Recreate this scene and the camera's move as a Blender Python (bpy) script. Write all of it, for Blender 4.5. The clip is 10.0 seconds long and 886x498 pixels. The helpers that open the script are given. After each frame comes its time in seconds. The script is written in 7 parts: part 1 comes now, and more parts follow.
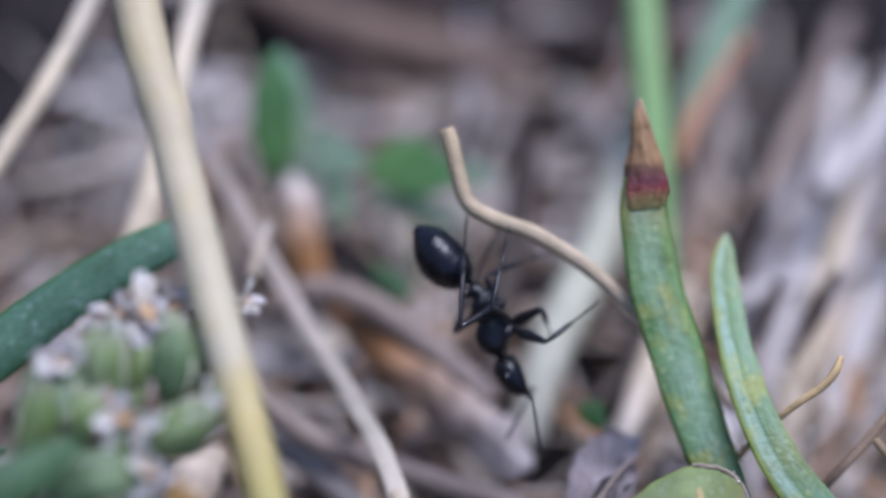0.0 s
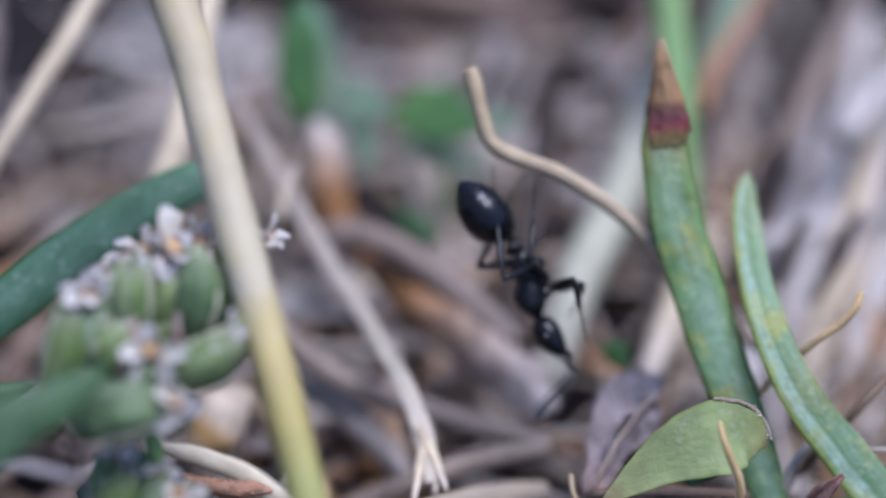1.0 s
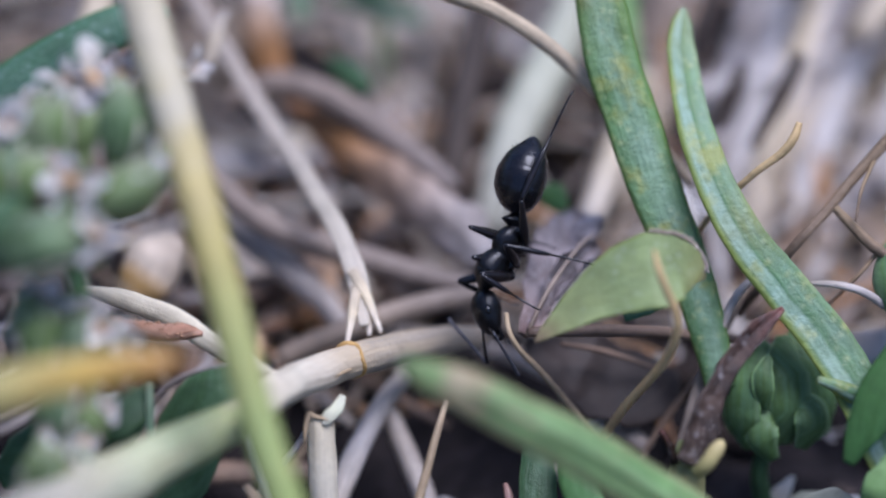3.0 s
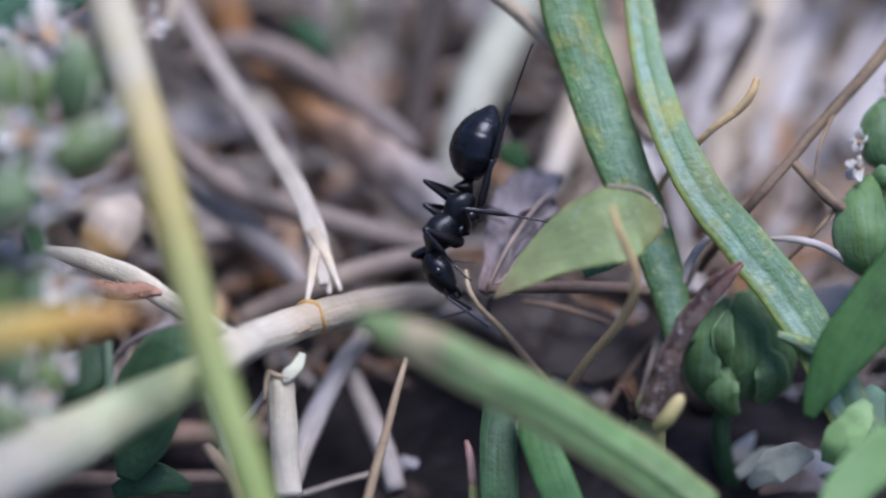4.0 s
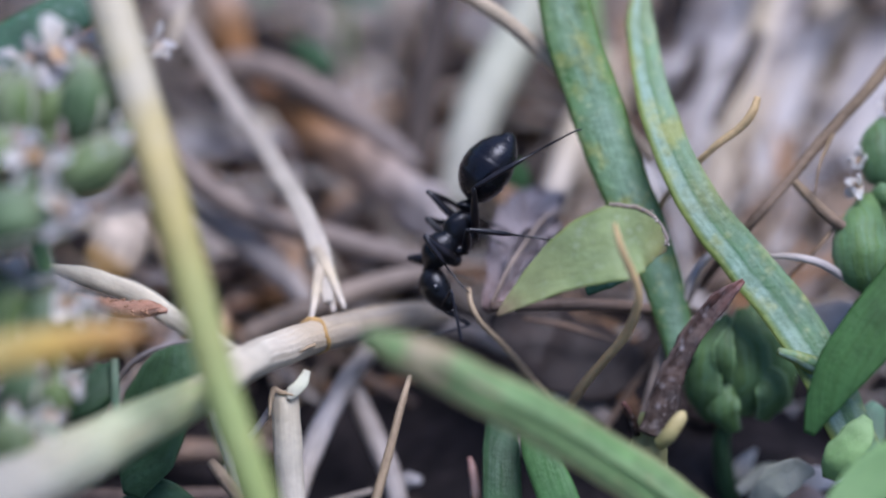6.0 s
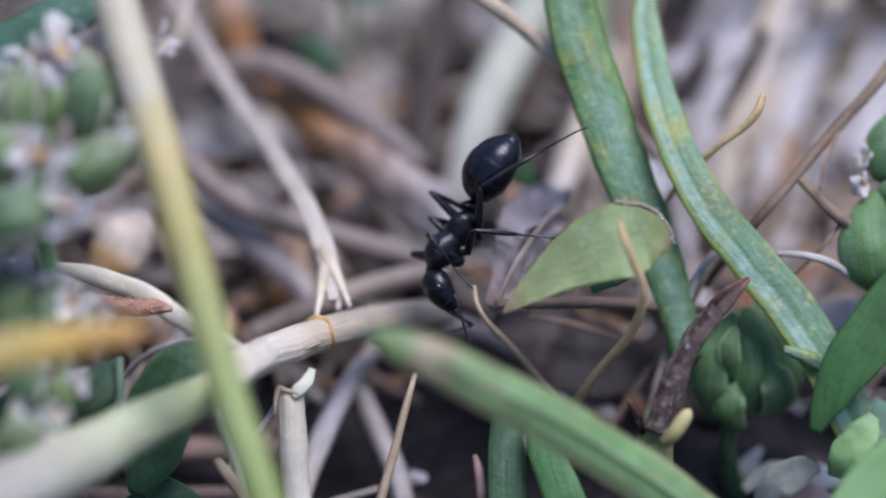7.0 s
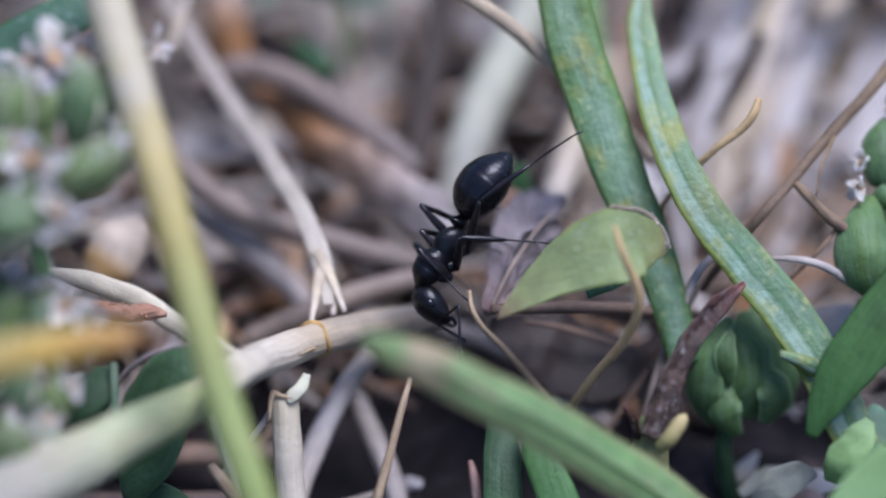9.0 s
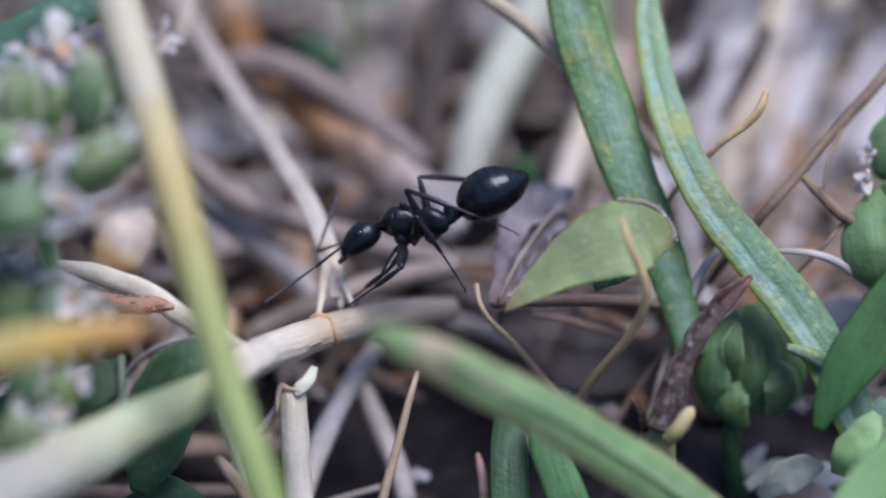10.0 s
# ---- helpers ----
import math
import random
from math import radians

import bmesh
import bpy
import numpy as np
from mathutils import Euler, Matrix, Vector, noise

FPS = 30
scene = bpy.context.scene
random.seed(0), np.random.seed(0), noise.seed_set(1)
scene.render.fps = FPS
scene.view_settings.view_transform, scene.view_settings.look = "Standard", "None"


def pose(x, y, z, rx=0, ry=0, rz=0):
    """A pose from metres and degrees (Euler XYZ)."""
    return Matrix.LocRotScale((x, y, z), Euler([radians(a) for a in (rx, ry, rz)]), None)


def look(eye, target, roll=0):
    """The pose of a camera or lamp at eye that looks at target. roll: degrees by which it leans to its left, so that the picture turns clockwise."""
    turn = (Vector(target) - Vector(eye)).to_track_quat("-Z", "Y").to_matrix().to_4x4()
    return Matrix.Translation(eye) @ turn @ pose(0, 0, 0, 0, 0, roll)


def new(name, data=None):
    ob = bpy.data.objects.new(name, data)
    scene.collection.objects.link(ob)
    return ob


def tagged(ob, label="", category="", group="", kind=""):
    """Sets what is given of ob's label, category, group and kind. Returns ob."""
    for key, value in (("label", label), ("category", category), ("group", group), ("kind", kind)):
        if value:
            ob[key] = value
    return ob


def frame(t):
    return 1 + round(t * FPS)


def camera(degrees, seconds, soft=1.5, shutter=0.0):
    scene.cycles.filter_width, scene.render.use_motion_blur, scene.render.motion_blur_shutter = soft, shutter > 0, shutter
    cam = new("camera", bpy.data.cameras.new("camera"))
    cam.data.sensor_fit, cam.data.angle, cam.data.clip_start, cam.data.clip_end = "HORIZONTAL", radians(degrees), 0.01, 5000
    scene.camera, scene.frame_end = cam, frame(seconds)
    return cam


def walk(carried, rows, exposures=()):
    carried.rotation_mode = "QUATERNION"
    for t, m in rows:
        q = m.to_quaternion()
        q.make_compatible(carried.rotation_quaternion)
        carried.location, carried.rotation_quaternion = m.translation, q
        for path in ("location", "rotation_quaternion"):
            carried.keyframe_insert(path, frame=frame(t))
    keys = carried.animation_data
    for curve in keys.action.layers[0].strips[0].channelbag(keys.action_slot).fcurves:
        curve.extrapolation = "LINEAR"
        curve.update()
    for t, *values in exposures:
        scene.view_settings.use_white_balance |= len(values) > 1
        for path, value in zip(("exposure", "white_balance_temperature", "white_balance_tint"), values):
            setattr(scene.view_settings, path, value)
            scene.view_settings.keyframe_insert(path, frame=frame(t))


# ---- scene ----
from collections import namedtuple

MM = 0.001
# The camera: a macro lens carried by hand, 85 mm from a patch of dry grass
PATH = [
    (0.0, pose(-0.002780, -0.055762, 0.071025, 44.962, -1.412, 0.824)),
    (0.5, pose(-0.002556, -0.056246, 0.070817, 44.936, -1.089, 1.014)),
    (1.0, pose(-0.002371, -0.057521, 0.070372, 45.042, -0.835, 1.156)),
    (1.5, pose(-0.001590, -0.058217, 0.068735, 44.855, -0.516, 0.910)),
    (2.0, pose(-0.000608, -0.058372, 0.067066, 44.738, -0.404, 0.868)),
    (2.5, pose(-0.000792, -0.058663, 0.066978, 44.592, -0.451, 0.855)),
    (2.7, pose(-0.000589, -0.058929, 0.066811, 44.680, -0.304, 0.654)),
    (3.8, pose(-0.000573, -0.059520, 0.066391, 44.944, -0.154, 0.414)),
    (4.0, pose(0.000114, -0.059843, 0.065954, 44.788, -0.113, 0.108)),
    (4.5, pose(-0.000331, -0.060054, 0.066285, 44.875, -0.160, -0.030)),
    (5.0, pose(-0.000566, -0.060008, 0.066404, 44.900, -0.170, -0.009)),
    (5.5, pose(-0.000300, -0.060265, 0.066484, 45.014, -0.237, -0.069)),
    (7.0, pose(-0.000281, -0.060264, 0.066332, 45.081, -0.125, -0.052)),
    (7.5, pose(-0.000000, -0.060155, 0.066519, 45.000, -0.000, -0.000)),
    (8.0, pose(-0.000118, -0.060092, 0.066387, 45.162, 0.004, -0.077)),
    (8.5, pose(0.000273, -0.060048, 0.066113, 45.020, -0.027, -0.164)),
    (9.0, pose(0.000028, -0.060117, 0.066189, 45.162, 0.003, -0.006)),
    (9.3, pose(0.000414, -0.060254, 0.066064, 45.145, -0.053, -0.149)),
    (9.5, pose(0.000474, -0.060245, 0.066073, 45.145, -0.053, -0.149)),
    (9.8, pose(-0.000283, -0.060170, 0.066209, 45.083, 0.008, 0.049)),
    (10.0, pose(-0.000093, -0.060199, 0.066180, 45.083, 0.008, 0.049)),
]
cam = camera(15.0, 10.0, soft=2.2)
cam.data.dof.use_dof = True
cam.data.dof.focus_distance = 0.0844
cam.data.dof.aperture_fstop = 22.0
walk(cam, PATH, [(0.0, 0.38, 5430, 21), (10.0, 0.38, 5430, 21)])

# ---- light: open shade under a bright sky ----
world = bpy.data.worlds.new("sky")
scene.world = world
world.use_nodes = True
wn = world.node_tree.nodes
sky = wn.new("ShaderNodeTexSky")
sky.sky_type = "NISHITA"
sky.sun_disc = False
sky.sun_elevation = radians(74)
sky.sun_rotation = radians(72)
wn["Background"].inputs["Strength"].default_value = 0.13
world.node_tree.links.new(sky.outputs["Color"], wn["Background"].inputs["Color"])
sun_data = bpy.data.lights.new("sun", "SUN")
sun_data.energy = 3.3
sun_data.angle = radians(34)
sun_data.color = (1.0, 0.96, 0.91)
sun = new("sun", sun_data)
sun.matrix_world = look((0.055, 0.018, 0.2), (0, 0, 0))


# ---- materials ----
def base_material(name):
    m = bpy.data.materials.new(name)
    m.use_nodes = True
    nt = m.node_tree
    return m, nt, nt.nodes["Principled BSDF"]


def noise_node(nt, coords, scale, detail=3.0, rough=0.55):
    n = nt.nodes.new("ShaderNodeTexNoise")
    n.inputs["Scale"].default_value = scale
    n.inputs["Detail"].default_value = detail
    n.inputs["Roughness"].default_value = rough
    nt.links.new(coords, n.inputs["Vector"])
    return n.outputs["Fac"]


def ramp_node(nt, fac, stops):
    r = nt.nodes.new("ShaderNodeValToRGB")
    els = r.color_ramp.elements
    while len(els) < len(stops):
        els.new(0.5)
    for e, (p, c) in zip(els, stops):
        e.position = p
        e.color = (*c, 1) if len(c) == 3 else c
    nt.links.new(fac, r.inputs["Fac"])
    return r.outputs["Color"]


def mixed(nt, fac, a, b, mode="MIX"):
    n = nt.nodes.new("ShaderNodeMix")
    n.data_type = "RGBA"
    n.blend_type = mode
    for socket, v in ((n.inputs[0], fac), (n.inputs[6], a), (n.inputs[7], b)):
        if hasattr(v, "is_linked"):
            nt.links.new(v, socket)
        elif isinstance(v, tuple):
            socket.default_value = (*v, 1)
        else:
            socket.default_value = v
    return n.outputs[2]


def scaled(nt, coords, s):
    n = nt.nodes.new("ShaderNodeMapping")
    n.inputs["Scale"].default_value = s
    nt.links.new(coords, n.inputs["Vector"])
    return n.outputs["Vector"]


def plant(name, stops, streak=0.25, dark=(0.1, 0.08, 0.06), blotch=0.25, specks=0.0, speck_color=(0.6, 0.65, 0.5),
          rough=0.5, thin=0.15, bump=0.5, fibre=9.0, grain=6.0, rim=None, rim_at=(0.80, 0.97), both=True, bloom=0.0, bloom_color=(0.42, 0.52, 0.46), bands=None, yellowing=0.0, yellow=(0.36, 0.35, 0.07)):
    """A stem or leaf: colour runs along its length, with lengthwise fibres, blotches and pale specks."""
    m, nt, bsdf = base_material(name)
    mm = nt.nodes.new("ShaderNodeUVMap")
    mm.uv_map = "mm"
    span = nt.nodes.new("ShaderNodeUVMap")
    span.uv_map = "span"
    sep = nt.nodes.new("ShaderNodeSeparateXYZ")
    nt.links.new(span.outputs["UV"], sep.inputs[0])
    obj = nt.nodes.new("ShaderNodeTexCoord").outputs["Object"]
    wob = noise_node(nt, obj, 900, 3)
    shift = nt.nodes.new("ShaderNodeMath")
    shift.operation = "MULTIPLY_ADD"
    nt.links.new(wob, shift.inputs[0])
    shift.inputs[1].default_value = 0.10
    nt.links.new(sep.outputs["Y"], shift.inputs[2])
    off = nt.nodes.new("ShaderNodeMath")
    off.operation = "SUBTRACT"
    nt.links.new(shift.outputs[0], off.inputs[0])
    off.inputs[1].default_value = 0.05
    color = ramp_node(nt, off.outputs[0], stops)
    rnd = nt.nodes.new("ShaderNodeObjectInfo").outputs["Random"]
    tone = ramp_node(nt, rnd, [(0.0, (0.82, 0.80, 0.82)), (1.0, (1.12, 1.10, 1.05))])
    color = mixed(nt, 1.0, color, tone, "MULTIPLY")
    fib = noise_node(nt, scaled(nt, mm.outputs["UV"], (fibre, 0.35, 1)), 1.0, 4)
    fmask = ramp_node(nt, fib, [(0.40, (0, 0, 0)), (0.72, (streak, streak, streak))])
    color = mixed(nt, fmask, color, dark)
    big = noise_node(nt, obj, 1300, 4, 0.6)
    bl = ramp_node(nt, big, [(0.3, (1 - blotch,) * 3), (0.7, (1 + blotch * 0.5,) * 3)])
    color = mixed(nt, 1.0, color, bl, "MULTIPLY")
    height = fib
    if specks > 0:
        vor = nt.nodes.new("ShaderNodeTexVoronoi")
        vor.inputs["Scale"].default_value = 3600
        nt.links.new(obj, vor.inputs["Vector"])
        dots = ramp_node(nt, vor.outputs["Distance"], [(0.10, (specks,) * 3), (0.46, (0, 0, 0))])
        patch = ramp_node(nt, noise_node(nt, obj, 1700, 3), [(0.42, (0.0,) * 3), (0.62, (1, 1, 1))])
        gate = mixed(nt, 1.0, dots, patch, "MULTIPLY")
        color = mixed(nt, gate, color, speck_color)
        fine = noise_node(nt, obj, 11000, 2)
        color = mixed(nt, ramp_node(nt, fine, [(0.66, (0, 0, 0)), (0.76, (specks * 0.8,) * 3)]), color, speck_color)
    if bloom > 0:
        veil = noise_node(nt, scaled(nt, mm.outputs["UV"], (2.2, 0.5, 1)), 1.0, 5, 0.65)
        color = mixed(nt, ramp_node(nt, veil, [(0.42, (0, 0, 0)), (0.72, (bloom,) * 3)]), color, bloom_color)
        flecks = noise_node(nt, scaled(nt, mm.outputs["UV"], (9, 4, 1)), 1.0, 3, 0.6)
        color = mixed(nt, ramp_node(nt, flecks, [(0.60, (0, 0, 0)), (0.74, (bloom * 0.7,) * 3)]), color, bloom_color)
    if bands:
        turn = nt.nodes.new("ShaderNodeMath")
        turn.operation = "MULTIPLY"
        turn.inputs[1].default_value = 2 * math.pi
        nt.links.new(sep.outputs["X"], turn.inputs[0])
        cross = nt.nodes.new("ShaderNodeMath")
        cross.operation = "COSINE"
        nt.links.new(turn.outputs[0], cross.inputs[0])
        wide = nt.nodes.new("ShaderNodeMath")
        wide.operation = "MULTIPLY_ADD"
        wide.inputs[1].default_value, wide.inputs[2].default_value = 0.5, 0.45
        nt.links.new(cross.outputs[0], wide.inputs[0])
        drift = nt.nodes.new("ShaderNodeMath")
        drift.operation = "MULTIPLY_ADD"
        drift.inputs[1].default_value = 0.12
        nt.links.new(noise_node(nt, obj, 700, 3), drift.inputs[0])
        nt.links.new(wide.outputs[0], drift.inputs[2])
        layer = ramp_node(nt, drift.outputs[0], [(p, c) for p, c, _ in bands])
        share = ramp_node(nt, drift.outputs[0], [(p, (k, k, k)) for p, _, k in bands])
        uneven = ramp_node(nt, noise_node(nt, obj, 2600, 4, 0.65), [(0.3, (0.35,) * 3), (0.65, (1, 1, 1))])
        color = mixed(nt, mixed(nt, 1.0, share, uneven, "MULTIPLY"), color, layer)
    if yellowing > 0:
        stain = ramp_node(nt, noise_node(nt, obj, 850, 3, 0.6), [(0.54, (0, 0, 0)), (0.70, (yellowing,) * 3)])
        color = mixed(nt, stain, color, yellow)
    if rim:
        turns = nt.nodes.new("ShaderNodeMath")
        turns.operation = "MULTIPLY"
        turns.inputs[1].default_value = 2 * math.pi
        nt.links.new(sep.outputs["X"], turns.inputs[0])
        cosine = nt.nodes.new("ShaderNodeMath")
        cosine.operation = "COSINE"
        nt.links.new(turns.outputs[0], cosine.inputs[0])
        edge = nt.nodes.new("ShaderNodeMath")
        edge.operation = "ABSOLUTE" if both else "MULTIPLY"
        edge.inputs[1].default_value = -1.0
        nt.links.new(cosine.outputs[0], edge.inputs[0])
        color = mixed(nt, ramp_node(nt, edge.outputs[0], [(rim_at[0], (0, 0, 0)), (rim_at[1], (0.9, 0.9, 0.9))]), color, rim)
    nt.links.new(color, bsdf.inputs["Base Color"])
    fine = noise_node(nt, obj, grain * 1000, 4, 0.65)
    add = nt.nodes.new("ShaderNodeMath")
    add.operation = "ADD"
    nt.links.new(height, add.inputs[0])
    nt.links.new(fine, add.inputs[1])
    bp = nt.nodes.new("ShaderNodeBump")
    bp.inputs["Strength"].default_value = bump
    bp.inputs["Distance"].default_value = 0.00006
    nt.links.new(add.outputs[0], bp.inputs["Height"])
    nt.links.new(bp.outputs[0], bsdf.inputs["Normal"])
    rr = nt.nodes.new("ShaderNodeMapRange")
    rr.inputs["To Min"].default_value = rough - 0.1
    rr.inputs["To Max"].default_value = rough + 0.15
    nt.links.new(fine, rr.inputs["Value"])
    nt.links.new(rr.outputs[0], bsdf.inputs["Roughness"])
    bsdf.inputs["Specular IOR Level"].default_value = 0.28
    if thin > 0:
        out = nt.nodes["Material Output"]
        tr = nt.nodes.new("ShaderNodeBsdfTranslucent")
        nt.links.new(color, tr.inputs["Color"])
        mx = nt.nodes.new("ShaderNodeMixShader")
        mx.inputs[0].default_value = thin
        nt.links.new(bsdf.outputs[0], mx.inputs[1])
        nt.links.new(tr.outputs[0], mx.inputs[2])
        nt.links.new(mx.outputs[0], out.inputs["Surface"])
    return m


def earthy(name, a, b, c, scale=700, rough=0.9, bump=0.9, spec=0.2):
    """Soil, pebbles and crumbs: three tones at two scales, rough relief."""
    m, nt, bsdf = base_material(name)
    obj = nt.nodes.new("ShaderNodeTexCoord").outputs["Object"]
    n1 = noise_node(nt, obj, scale, 5, 0.6)
    n2 = noise_node(nt, obj, scale * 6, 4, 0.6)
    col = ramp_node(nt, n1, [(0.32, a), (0.52, b), (0.72, c)])
    col = mixed(nt, 1.0, col, ramp_node(nt, n2, [(0.3, (0.6, 0.6, 0.6)), (0.7, (1.25, 1.25, 1.25))]), "MULTIPLY")
    isl = nt.nodes.new("ShaderNodeNewGeometry").outputs["Random Per Island"]
    col = mixed(nt, 1.0, col, ramp_node(nt, isl, [(0, (0.4, 0.4, 0.43)), (1, (1.5, 1.42, 1.4))]), "MULTIPLY")
    nt.links.new(col, bsdf.inputs["Base Color"])
    bsdf.inputs["Roughness"].default_value = rough
    bsdf.inputs["Specular IOR Level"].default_value = spec
    bp = nt.nodes.new("ShaderNodeBump")
    bp.inputs["Strength"].default_value = bump
    bp.inputs["Distance"].default_value = 0.0002
    nt.links.new(n2, bp.inputs["Height"])
    nt.links.new(bp.outputs[0], bsdf.inputs["Normal"])
    return m


def chitin(name, color, rough=0.24, bump=0.25, coat=0.5):
    """Polished black shell with a fine shagreen and faint brown tint."""
    m, nt, bsdf = base_material(name)
    obj = nt.nodes.new("ShaderNodeTexCoord").outputs["Object"]
    n1 = noise_node(nt, obj, 2500, 3)
    n2 = noise_node(nt, obj, 22000, 3)
    col = mixed(nt, ramp_node(nt, n1, [(0.4, (0, 0, 0)), (0.75, (0.5, 0.5, 0.5))]), color, (color[0] * 2.2, color[1] * 1.7, color[2] * 1.5))
    nt.links.new(col, bsdf.inputs["Base Color"])
    rr = nt.nodes.new("ShaderNodeMapRange")
    rr.inputs["To Min"].default_value = rough - 0.06
    rr.inputs["To Max"].default_value = rough + 0.14
    nt.links.new(n1, rr.inputs["Value"])
    nt.links.new(rr.outputs[0], bsdf.inputs["Roughness"])
    bsdf.inputs["Coat Weight"].default_value = coat
    bsdf.inputs["Coat Roughness"].default_value = 0.16
    bsdf.inputs["Specular IOR Level"].default_value = 0.26
    bp = nt.nodes.new("ShaderNodeBump")
    bp.inputs["Strength"].default_value = bump
    bp.inputs["Distance"].default_value = 0.00001
    nt.links.new(n2, bp.inputs["Height"])
    nt.links.new(bp.outputs[0], bsdf.inputs["Normal"])
    return m


CREAM, GREY, LILAC = (0.72, 0.61, 0.42), (0.48, 0.41, 0.32), (0.40, 0.335, 0.275)
M_FORE = plant("stalk_cream_to_green", [(0.0, (0.30, 0.39, 0.10)), (0.148, (0.37, 0.45, 0.14)), (0.263, (0.43, 0.44, 0.14)), (0.355, (0.54, 0.46, 0.15)),
                                        (0.441, (0.61, 0.50, 0.20)), (0.522, (0.67, 0.60, 0.40)), (1.0, (0.66, 0.54, 0.31))],
               streak=0.12, dark=(0.40, 0.34, 0.18), blotch=0.1, thin=0.1, fibre=7, yellowing=0.3, yellow=(0.58, 0.46, 0.16))
# bands: pale leaf edges, and a paler middle that paints in whitish highlights
M_FORELEAF = plant("leaf_green_pink_tip", [(0.0, (0.16, 0.27, 0.09)), (0.09, (0.18, 0.27, 0.09)), (0.125, (0.50, 0.33, 0.24)), (0.20, (0.46, 0.31, 0.21)),
                                           (0.24, (0.20, 0.31, 0.12)), (0.45, (0.165, 0.30, 0.10)), (1.0, (0.15, 0.275, 0.09))], streak=0.4,
                   dark=(0.22, 0.28, 0.13), blotch=0.45, specks=0.5, speck_color=(0.36, 0.27, 0.13), rim=(0.27, 0.32, 0.14), rim_at=(0.84, 0.99), bloom=0.35, bloom_color=(0.30, 0.36, 0.16),
                   bands=[(0.08, (0.30, 0.33, 0.16), 0.5), (0.24, (0.16, 0.26, 0.10), 0.2), (0.48, (0.28, 0.38, 0.22), 0.45), (0.66, (0.12, 0.22, 0.07), 0.3), (0.86, (0.28, 0.33, 0.15), 0.5)])
M_LEAF = plant("leaf_green_fleshy", [(0.0, (0.085, 0.170, 0.065)), (0.45, (0.125, 0.230, 0.095)), (0.56, (0.24, 0.27, 0.075)), (0.64, (0.15, 0.24, 0.095)), (0.85, (0.17, 0.270, 0.10)), (1.0, (0.26, 0.300, 0.11))], streak=0.2, dark=(0.16, 0.28, 0.14),
               blotch=0.3, specks=0.7, speck_color=(0.42, 0.46, 0.22), rough=0.40, bump=0.9, fibre=4, bloom=0.4, bloom_color=(0.36, 0.46, 0.36), rim=(0.22, 0.27, 0.05), rim_at=(0.66, 0.92), both=False, yellowing=0.6,
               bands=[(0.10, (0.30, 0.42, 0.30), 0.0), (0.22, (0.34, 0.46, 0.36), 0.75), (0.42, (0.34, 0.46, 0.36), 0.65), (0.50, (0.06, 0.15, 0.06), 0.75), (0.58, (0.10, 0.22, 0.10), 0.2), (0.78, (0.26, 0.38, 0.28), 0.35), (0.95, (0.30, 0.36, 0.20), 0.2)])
M_LEAF_TIP = plant("leaf_green_burnt", [(0.0, (0.08, 0.18, 0.065)), (0.5, (0.15, 0.26, 0.11)), (0.68, (0.12, 0.23, 0.065)), (0.87, (0.17, 0.26, 0.06)), (0.925, (0.26, 0.23, 0.07)), (0.955, (0.20, 0.09, 0.05)), (0.98, (0.13, 0.04, 0.0368)), (1.0, (0.10, 0.03, 0.035))], streak=0.25,
                   dark=(0.14, 0.26, 0.11), blotch=0.35, specks=0.85, speck_color=(0.48, 0.50, 0.20), rough=0.42, bump=1.0, fibre=5, bloom=0.3, bloom_color=(0.36, 0.46, 0.34), rim=(0.11, 0.20, 0.035), rim_at=(0.82, 0.96),
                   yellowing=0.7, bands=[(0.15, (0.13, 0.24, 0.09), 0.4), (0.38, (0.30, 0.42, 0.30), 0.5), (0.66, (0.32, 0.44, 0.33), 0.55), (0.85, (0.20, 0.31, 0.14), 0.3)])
M_BURNT = plant("leaf_tip_burnt", [(0.0, (0.20, 0.20, 0.06)), (0.10, (0.26, 0.15, 0.06)), (0.17, (0.24, 0.05, 0.05)), (0.27, (0.13, 0.03, 0.04)), (0.36, (0.13, 0.06, 0.04)), (0.44, (0.34, 0.20, 0.09)), (0.85, (0.44, 0.27, 0.12)), (1.0, (0.48, 0.34, 0.22))], streak=0.8,
                dark=(0.08, 0.04, 0.025), blotch=0.4, rough=0.5, bump=1.0, fibre=6, thin=0)
M_LEAF_BLUE = plant("leaf_blue_green", [(0.0, (0.062, 0.150, 0.078)), (1.0, (0.078, 0.175, 0.088))], streak=0.15, dark=(0.12, 0.26, 0.17), blotch=0.25, specks=0.35,
                    speck_color=(0.40, 0.50, 0.45), rough=0.42, bump=0.9, bloom=0.25, bloom_color=(0.24, 0.36, 0.30), rim=(0.06, 0.16, 0.04), rim_at=(0.82, 0.97))
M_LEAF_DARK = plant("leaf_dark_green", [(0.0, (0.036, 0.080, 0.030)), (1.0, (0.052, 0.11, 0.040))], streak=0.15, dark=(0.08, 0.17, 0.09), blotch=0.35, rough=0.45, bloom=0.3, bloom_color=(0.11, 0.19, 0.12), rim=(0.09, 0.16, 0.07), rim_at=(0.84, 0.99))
M_LEAF_SMOOTH = plant("leaf_smooth_green", [(0.0, (0.062, 0.150, 0.028)), (1.0, (0.052, 0.135, 0.032))], streak=0.35, dark=(0.09, 0.22, 0.07), blotch=0.35, rough=0.55, thin=0.2)
